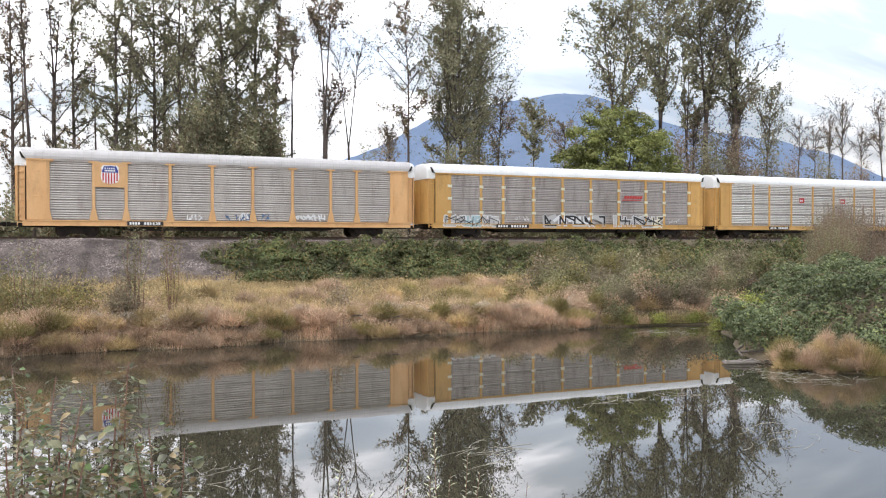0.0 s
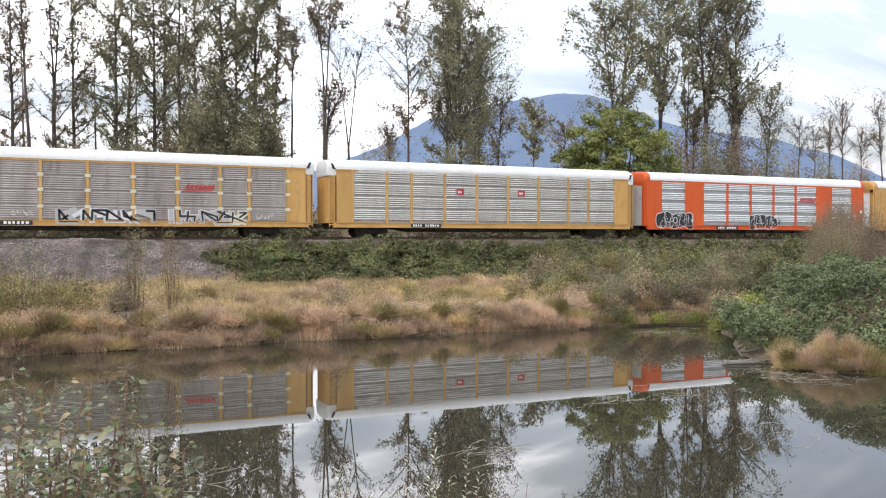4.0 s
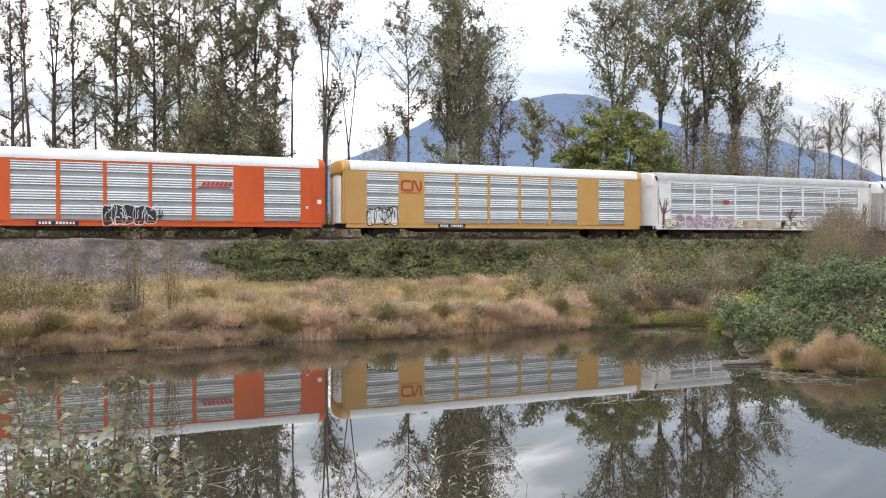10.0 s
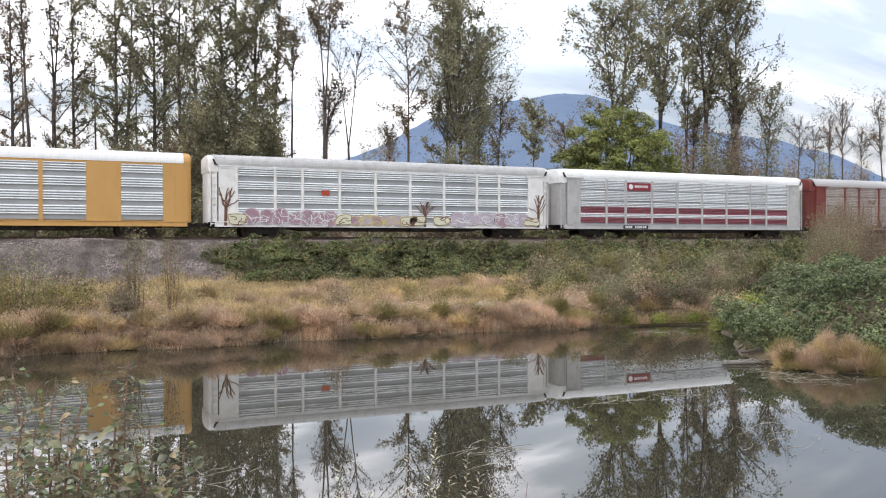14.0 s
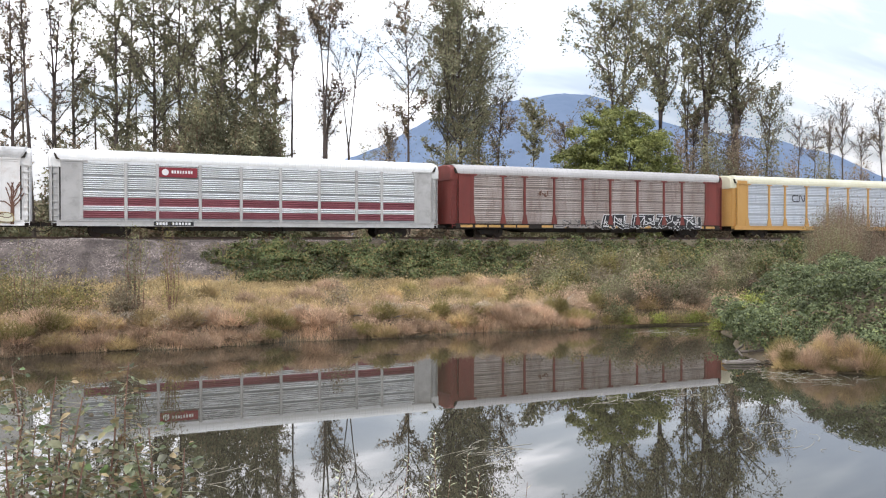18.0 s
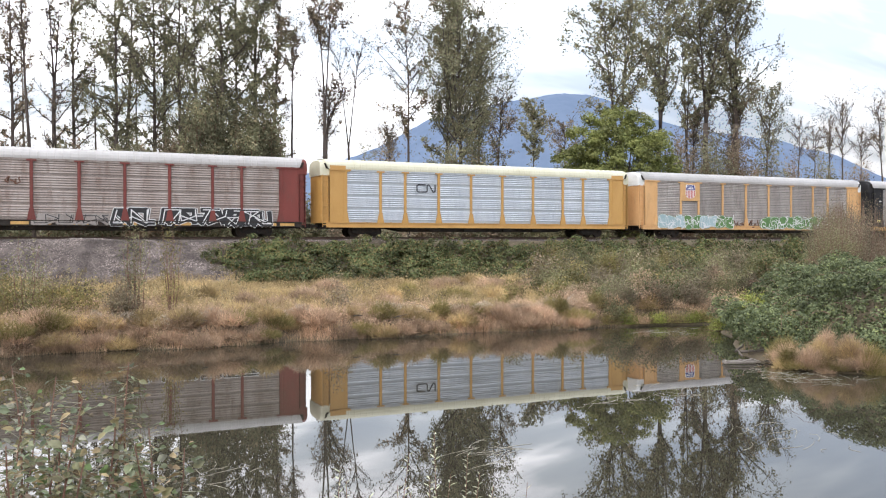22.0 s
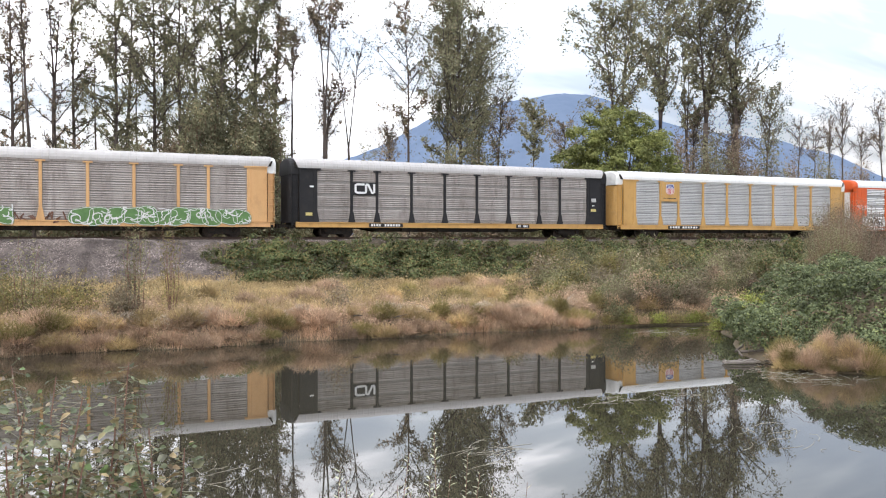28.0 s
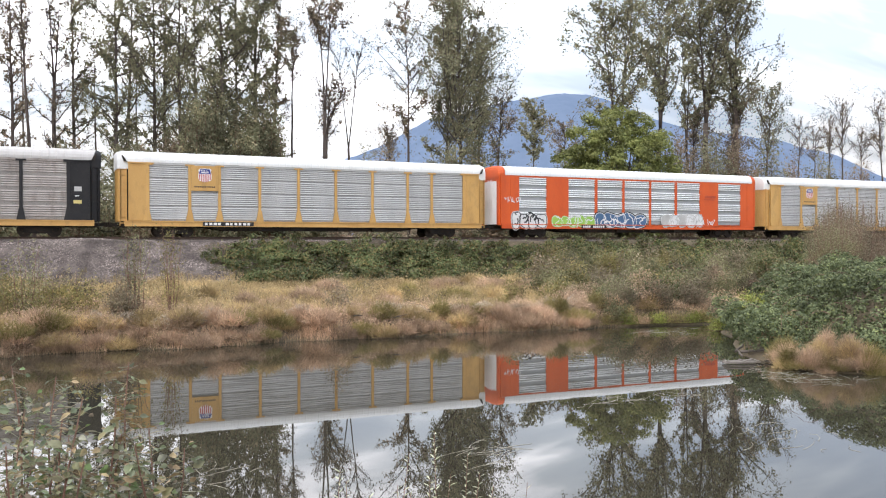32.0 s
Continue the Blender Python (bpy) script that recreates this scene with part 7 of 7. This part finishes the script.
def build_driftwood():
    rng = random.Random(4)
    for i, (x, y, l, a, z, r) in enumerate(((18.75, 19.75, 1.35, -20, 0.09, 0.05), (18.95, 20.1, 1.3, -16, 0.07, 0.07), (20.4, 20.7, 1.9, -35, 0.22, 0.06), (20.9, 20.1, 1.4, -20, 0.2, 0.05),
                                              (21.2, 20.9, 1.7, -62, 0.35, 0.07), (20.2, 21.6, 1.2, 30, 0.2, 0.05), (21.9, 20.3, 1.1, -80, 0.45, 0.09), (20.0, 19.7, 1.2, -25, 0.08, 0.035), (19.6, 21.0, 1.0, 60, 0.15, 0.04))):
        m = Mesh()
        d = (math.cos(radians(a)), math.sin(radians(a)))
        if i in (0, 1):
            m.box(-l / 2, l / 2, -0.09, 0.09, -0.03, 0.03, 0.01)
            for q in (-0.42, 0.05, 0.4):       # cleats on the board
                m.box(q * l - 0.04, q * l + 0.04, -0.10, 0.14, 0.03, 0.065)
        else:
            m.tube([(-l / 2, 0, -0.06), (-l / 6, 0.03, 0.0), (l / 6, -0.02, 0.06), (l / 2, 0.02, 0.12)], [r, r * 0.95, r * 0.8, r * 0.5], 8)
        ob = new("driftwood_plank" if i in (0, 1) else "driftwood_log", m.data("driftwood", M["weathered_board" if i in (0, 1) else "driftwood"]))
        ob.location = (x + (0.32 if i in (0, 1) else 0.55), y, z)
        ob.scale = (0.8, 0.8, 0.8)
        ob.rotation_euler = (0, rng.uniform(-.05, .05), radians(a))
        tagged(ob, "grey weathered board at the water's edge" if i in (0, 1) else "grey weathered driftwood at the water's edge", "driftwood", "driftwood on the point")
    m = Mesh()
    m.tube([(0, 0, 0), (0.5, 0.25, 0.12), (0.95, 0.55, 0.2), (1.5, 0.8, 0.42)], [0.035, 0.05, 0.045, 0.02], 7)
    ob = new("driftwood_branch", m.data("driftwood_branch", M["bleached"]))
    ob.location = (20.9, 33.0, float(height(20.9, 33.0)) + 0.22)
    tagged(ob, "bleached pale branch lying on bank weeds", "driftwood", "driftwood on the point")
    # pale flotsam line along the far bank
    for i in range(26):
        x = rng.uniform(-1, 24)
        m = Mesh()
        l = rng.uniform(0.25, 0.9)
        m.tube([(-l / 2, 0, 0), (0, rng.uniform(-.06, .06), 0.02), (l / 2, 0, 0.0)], [0.022, 0.028, 0.015], 6)
        ob = new("driftwood_stick", m.data("driftwood_stick", M["driftwood"]))
        y = shore(x) + rng.uniform(0.8, 1.8)
        ob.location = (x, y, float(height(x, y)) + 0.22)
        ob.rotation_euler = (0, rng.uniform(-.2, .2), rng.uniform(-.5, .5))
        tagged(ob, "pale bleached stick caught in bank grass", "stick", "flotsam sticks on the bank")


def build_tussocks():
    """Rounded clumps of long grass, each one by itself."""
    rng = np.random.default_rng(55)
    rows = []
    gold = ("straw_grass", "rosy_dry_grass", "rosy_dry_grass", "yellow_grass", "rosy_dry_grass")
    for x, y, h, n in ((20.85, 17.9, 0.72, 6), (21.5, 18.6, 0.5, 3), (21.5, 16.95, 0.48, 5), (22.5, 16.65, 0.46, 5), (23.7, 16.3, 0.46, 5), (22.0, 21.4, 0.7, 6), (21.2, 19.4, 0.35, 2)):
        for k in range(n):
            rows.append((x + rng.normal(0, 0.3), y + rng.normal(0, 0.25), h * rng.uniform(0.5, 1.05), rng.uniform(0.18, 0.34), gold[int(rng.integers(0, 5))]))
    for i in range(22):
        y = 15.9 + 3.6 * (i + rng.uniform(0, 1)) / 22
        x = float(y_edge(y)) + 0.12 * math.sin(2.3 * y) + rng.uniform(-0.05, 0.3)
        if i % 4 == 3:
            continue
        rows.append((x, y, rng.choice((0.18, 0.32, 0.6)) * rng.uniform(0.8, 1.2), rng.uniform(0.2, 0.42), ("rosy_dry_grass", "yellow_grass", "straw_grass", "rosy_dry_grass", "yellow_grass")[i % 5]))
    kinds = ("rosy_dry_grass", "rosy_dry_grass", "straw_grass", "yellow_grass", "rosy_dry_grass", "straw_grass")
    for i in range(74):
        x = -2.5 + 28 * (i + rng.uniform(0, 1)) / 74
        back = rng.uniform(0.1, 1.5)
        rows.append((x, float(shore(x)) + back, rng.uniform(0.25, 0.6) * (0.7 + 0.35 * back), rng.uniform(0.3, 0.75), kinds[int(rng.integers(0, 6))] if back > 0.45 else ("rosy_dry_grass", "yellow_grass", "rosy_dry_grass", "straw_grass", "rosy_dry_grass")[i % 5]))
    for i in range(46):
        y = rng.uniform(33, 46)
        x = rng.uniform(-0.1 * y - 1, 0.75 * y - 2)
        rows.append((x, y, rng.uniform(0.4, 0.8), rng.uniform(0.4, 0.9), ("straw_grass", "straw_grass", "rosy_dry_grass", "straw_grass", "rosy_dry_grass", "yellow_grass")[int(rng.integers(0, 6))]))
    for x, y, h, r, kind in rows:
        h *= 0.92 if y < 29 else 1.0
        n = int((2600 if y < 29 else 1300) * (0.4 + r) * (h + 0.3))
        a, q = rng.uniform(0, 6.28, n), np.sqrt(rng.uniform(0, 1, n))
        rise = rng.uniform(0.03, 1, n) * np.sqrt(np.maximum(1 - 0.85 * q * q, 0.02)) * h * (1 + 0.12 * rng.normal(size=n))
        p = np.stack([np.cos(a) * q * r, np.sin(a) * q * r, rise], 1)
        out = np.stack([np.cos(a) * q * 0.9, np.sin(a) * q * 0.9, np.full(n, 0.9)], 1) + rng.normal(0, 0.5, (n, 3))
        out /= np.linalg.norm(out, axis=1)[:, None]
        s = np.cross(out, rng.normal(size=(n, 3)))
        s = s / np.linalg.norm(s, axis=1)[:, None] * (0.006 if y < 29 else 0.014)
        l = (0.16 + 0.22 * h) * rng.uniform(0.6, 1.3, n)[:, None]
        v = np.stack([p - s, p + s, p + out * l], 1).reshape(-1, 3)
        f = np.arange(3 * n).reshape(n, 3)
        ob = new("grass_tussock", sheet_mesh("grass_tussock", v, f, LEAF[kind]))
        ob.location = (x, y, float(height(x, y)) - 0.03)
        tagged(ob, "rounded tussock of long faded grass by the water", "grass", "tussocks on the banks")


def build_flotsam():
    """Dead reed stalks and scum lying on the water."""
    rng = np.random.default_rng(12)
    spots = ((12.3, 16.8, 1.1, 22), (14.2, 17.0, 0.9, 14), (7.2, 13.6, 0.8, 18), (12.8, 12.2, 1.0, 18), (2.4, 14.2, 0.9, 12), (18.6, 18.0, 1.2, 40), (18.9, 16.6, 1.0, 26), (23.2, 28.4, 1.6, 30), (1.0, 15.5, 0.8, 9))
    for i, (x, y, r, n) in enumerate(spots):
        m = Mesh()
        for k in range(n):
            cx, cy = rng.normal(0, r * 0.5, 2)
            a = rng.normal(0.5, 0.6)
            l = rng.uniform(0.25, 0.9)
            bow = rng.uniform(-.12, .12)
            pts = [(cx + (u - .5) * l * math.cos(a) - bow * math.sin(a) * math.sin(u * 3.14), cy + (u - .5) * l * math.sin(a) + bow * math.cos(a) * math.sin(u * 3.14),
                    0.004 + 0.05 * max(0, math.sin(u * 3.14 + k)) * (k % 3 == 0)) for u in (0, .33, .66, 1)]
            m.tube(pts, [0.0025, 0.0035, 0.003, 0.002], 4)
        ob = new("floating_reeds", m.data("floating_reeds", M["reed"]))
        ob.location = (x, y, 0.0)
        tagged(ob, "dead reed stalks drifting on the pond", "reeds", "reed rafts on the pond")


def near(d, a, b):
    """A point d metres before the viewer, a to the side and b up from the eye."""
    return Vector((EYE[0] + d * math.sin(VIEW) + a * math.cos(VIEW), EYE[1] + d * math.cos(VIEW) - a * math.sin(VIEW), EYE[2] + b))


def leaf_shape(m, at, along, normal, l, w):
    """A broad pointed leaf, folded along its rib."""
    s = along.cross(normal).normalized()
    n = s.cross(along).normalized()
    prof = ((0.0, 0.0), (0.18, 0.62), (0.42, 1.0), (0.70, 0.72), (1.0, 0.0))
    i0 = len(m.v)
    for u, q in prof:
        c = at + along * (l * u) - n * (0.12 * l * u * u)
        for k in (-1, 0, 1):
            p = c + s * (k * w / 2 * q) + n * (abs(k) * 0.16 * w * q)
            m.v.append((p.x, p.y, p.z))
    for r in range(4):
        for k in range(2):
            a = i0 + r * 3 + k
            m.f.append((a, a + 1, a + 4, a + 3))


def build_near_shrub():
    """The leafy shrub on the viewer's bank."""
    rng = random.Random(17)
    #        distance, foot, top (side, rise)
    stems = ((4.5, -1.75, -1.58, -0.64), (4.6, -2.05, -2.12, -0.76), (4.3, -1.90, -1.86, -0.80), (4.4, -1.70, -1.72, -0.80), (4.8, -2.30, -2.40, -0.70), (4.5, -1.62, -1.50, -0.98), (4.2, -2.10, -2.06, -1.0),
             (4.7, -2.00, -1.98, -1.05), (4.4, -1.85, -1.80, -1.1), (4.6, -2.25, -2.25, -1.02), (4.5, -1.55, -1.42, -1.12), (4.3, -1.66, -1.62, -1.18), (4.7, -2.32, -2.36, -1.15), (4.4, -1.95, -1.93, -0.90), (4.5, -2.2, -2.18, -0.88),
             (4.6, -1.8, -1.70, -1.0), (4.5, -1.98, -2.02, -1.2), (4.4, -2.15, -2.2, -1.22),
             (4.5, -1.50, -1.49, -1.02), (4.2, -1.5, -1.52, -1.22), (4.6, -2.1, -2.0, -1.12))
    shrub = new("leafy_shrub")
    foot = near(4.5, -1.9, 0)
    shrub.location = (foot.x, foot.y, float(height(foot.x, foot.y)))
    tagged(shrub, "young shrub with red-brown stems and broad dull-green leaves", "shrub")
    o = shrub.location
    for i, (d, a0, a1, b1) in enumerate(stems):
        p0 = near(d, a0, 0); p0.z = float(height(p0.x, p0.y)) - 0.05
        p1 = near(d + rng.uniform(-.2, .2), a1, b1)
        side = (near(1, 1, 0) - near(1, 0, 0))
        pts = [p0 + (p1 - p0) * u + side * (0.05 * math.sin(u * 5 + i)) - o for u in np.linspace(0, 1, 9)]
        m = Mesh()
        m.tube([tuple(p) for p in pts], [0.012 * (1 - 0.72 * k / 8) for k in range(9)], 6)
        st = part("stem", m, M["stem"], shrub)
        lv = Mesh()
        n = 120
        for k in range(n):
            u = 0.36 + 0.64 * ((k + rng.random()) / n) ** 0.95
            f = u * 8; j = min(int(f), 7)
            p = pts[j] + (pts[j + 1] - pts[j]) * (f - j)
            az = rng.uniform(0, 6.28)
            along = Vector((math.cos(az), math.sin(az), rng.uniform(-0.7, 0.7))).normalized()
            up = Vector((rng.uniform(-1, 1), rng.uniform(-1.2, .6), 0.7)).normalized()
            l = rng.choice((0.03, 0.045, 0.06, 0.082)) * rng.uniform(0.8, 1.15) * (1.0 if u < 0.85 else 0.75)
            q = p + along * rng.uniform(0.015, 0.11)
            lv.tube([tuple(p), tuple(q)], [0.0016, 0.0014], 3, False)
            leaf_shape(lv, q, along, up, l, l * rng.uniform(0.5, 0.74))
        part("leaves", lv, M["near_leaf"], st)
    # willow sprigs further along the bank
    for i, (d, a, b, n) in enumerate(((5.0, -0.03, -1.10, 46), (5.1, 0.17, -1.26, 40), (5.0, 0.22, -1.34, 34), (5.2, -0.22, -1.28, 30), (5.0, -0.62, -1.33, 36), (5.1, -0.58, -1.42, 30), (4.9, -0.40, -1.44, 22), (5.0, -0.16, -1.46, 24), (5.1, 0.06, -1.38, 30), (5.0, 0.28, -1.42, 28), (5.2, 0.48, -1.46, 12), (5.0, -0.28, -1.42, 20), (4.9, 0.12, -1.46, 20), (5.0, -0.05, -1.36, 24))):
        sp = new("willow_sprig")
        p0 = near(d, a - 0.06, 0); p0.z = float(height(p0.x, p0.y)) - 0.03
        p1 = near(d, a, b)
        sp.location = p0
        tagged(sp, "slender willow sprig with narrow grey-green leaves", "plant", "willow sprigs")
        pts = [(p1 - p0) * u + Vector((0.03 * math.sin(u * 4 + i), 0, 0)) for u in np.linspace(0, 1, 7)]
        m = Mesh(); m.tube([tuple(p) for p in pts], [0.005 * (1 - 0.7 * k / 6) for k in range(7)], 5)
        part("stem", m, M["stem"], sp)
        lv = Mesh()
        n = int(n * 1.6)
        for k in range(n):
            u = 0.3 + 0.7 * k / n
            f = u * 6; j = min(int(f), 5)
            p = pts[j] + (pts[j + 1] - pts[j]) * (f - j)
            az = k * 2.4 + rng.random()
            along = Vector((math.cos(az), math.sin(az), rng.uniform(0.3, 1.0))).normalized()
            leaf_shape(lv, p, along, Vector((rng.uniform(-.5, .5), rng.uniform(-.5, .5), 1)).normalized(), rng.uniform(0.028, 0.05), 0.011)
        part("leaves", lv, M["willow_leaf"], sp)


M["reed"] = shader("bleached_reed", (0.30, 0.27, 0.20), (0.46, 0.43, 0.35), 0.7, coarse=3, bump=0)
# the palest tones are pale undersides and also painted gloss on the leaves
NEAR_TONES = ((0.12, 0.15, 0.07), (0.235, 0.27, 0.18), (0.16, 0.20, 0.10), (0.41, 0.385, 0.31), (0.21, 0.225, 0.14), (0.34, 0.20, 0.10), (0.20, 0.225, 0.11), (0.09, 0.16, 0.03), (0.45, 0.42, 0.37), (0.15, 0.065, 0.04), (0.27, 0.29, 0.17), (0.07, 0.09, 0.035), (0.50, 0.36, 0.20), (0.22, 0.12, 0.07))
M["near_leaf"] = shader("dull_green_leaf", NEAR_TONES[0], NEAR_TONES[1], 0.32, coarse=10, fine=60, bump=0.15, depth=0.003, spread=0.2, island=True, leafy=0.25, tones=NEAR_TONES)


WILLOW = ((0.36, 0.39, 0.27), (0.48, 0.49, 0.36), (0.28, 0.31, 0.19), (0.55, 0.48, 0.34))
M["willow_leaf"] = shader("grey_green_willow_leaf", WILLOW[0], WILLOW[1], 0.5, coarse=10, fine=60, bump=0.1, depth=0.003, spread=0.2, island=True, leafy=0.25, tones=WILLOW)


# ---------------------------------------------------------------- all together
build_ground()
build_water()
build_track()
build_ballast_stones()
build_mountain()
build_far_woods()
build_train()
build_trees()
build_underwood()
build_grass()
build_thatch()
build_brambles()
build_bank_shrubs()
build_driftwood()
build_flotsam()
build_tussocks()
build_near_shrub()


def motions():
    """The train rolls by to the left; every wheelset turns with it."""
    for n, car in CARS.items():
        walk(car, [(t, pose(train_x(n, t), TRACK_Y, RAIL_Z)) for t in np.arange(0, 32.01, 1.0)])
    times = [i / FPS for i in range(0, 32 * FPS + 1)]
    for k, wx in enumerate((-0.88, 0.88)):
        first = WHEELS[k][0]
        walk(first, [(t, pose(wx, 0, WHEEL_R, 0, -math.degrees((travelled(t) - travelled(0)) / WHEEL_R), 0)) for t in times])
        for ws in WHEELS[k][1:]:
            ws.rotation_mode = "QUATERNION"
            keys = ws.animation_data_create()
            keys.action = first.animation_data.action
            keys.action_slot = first.animation_data.action_slot


motions()
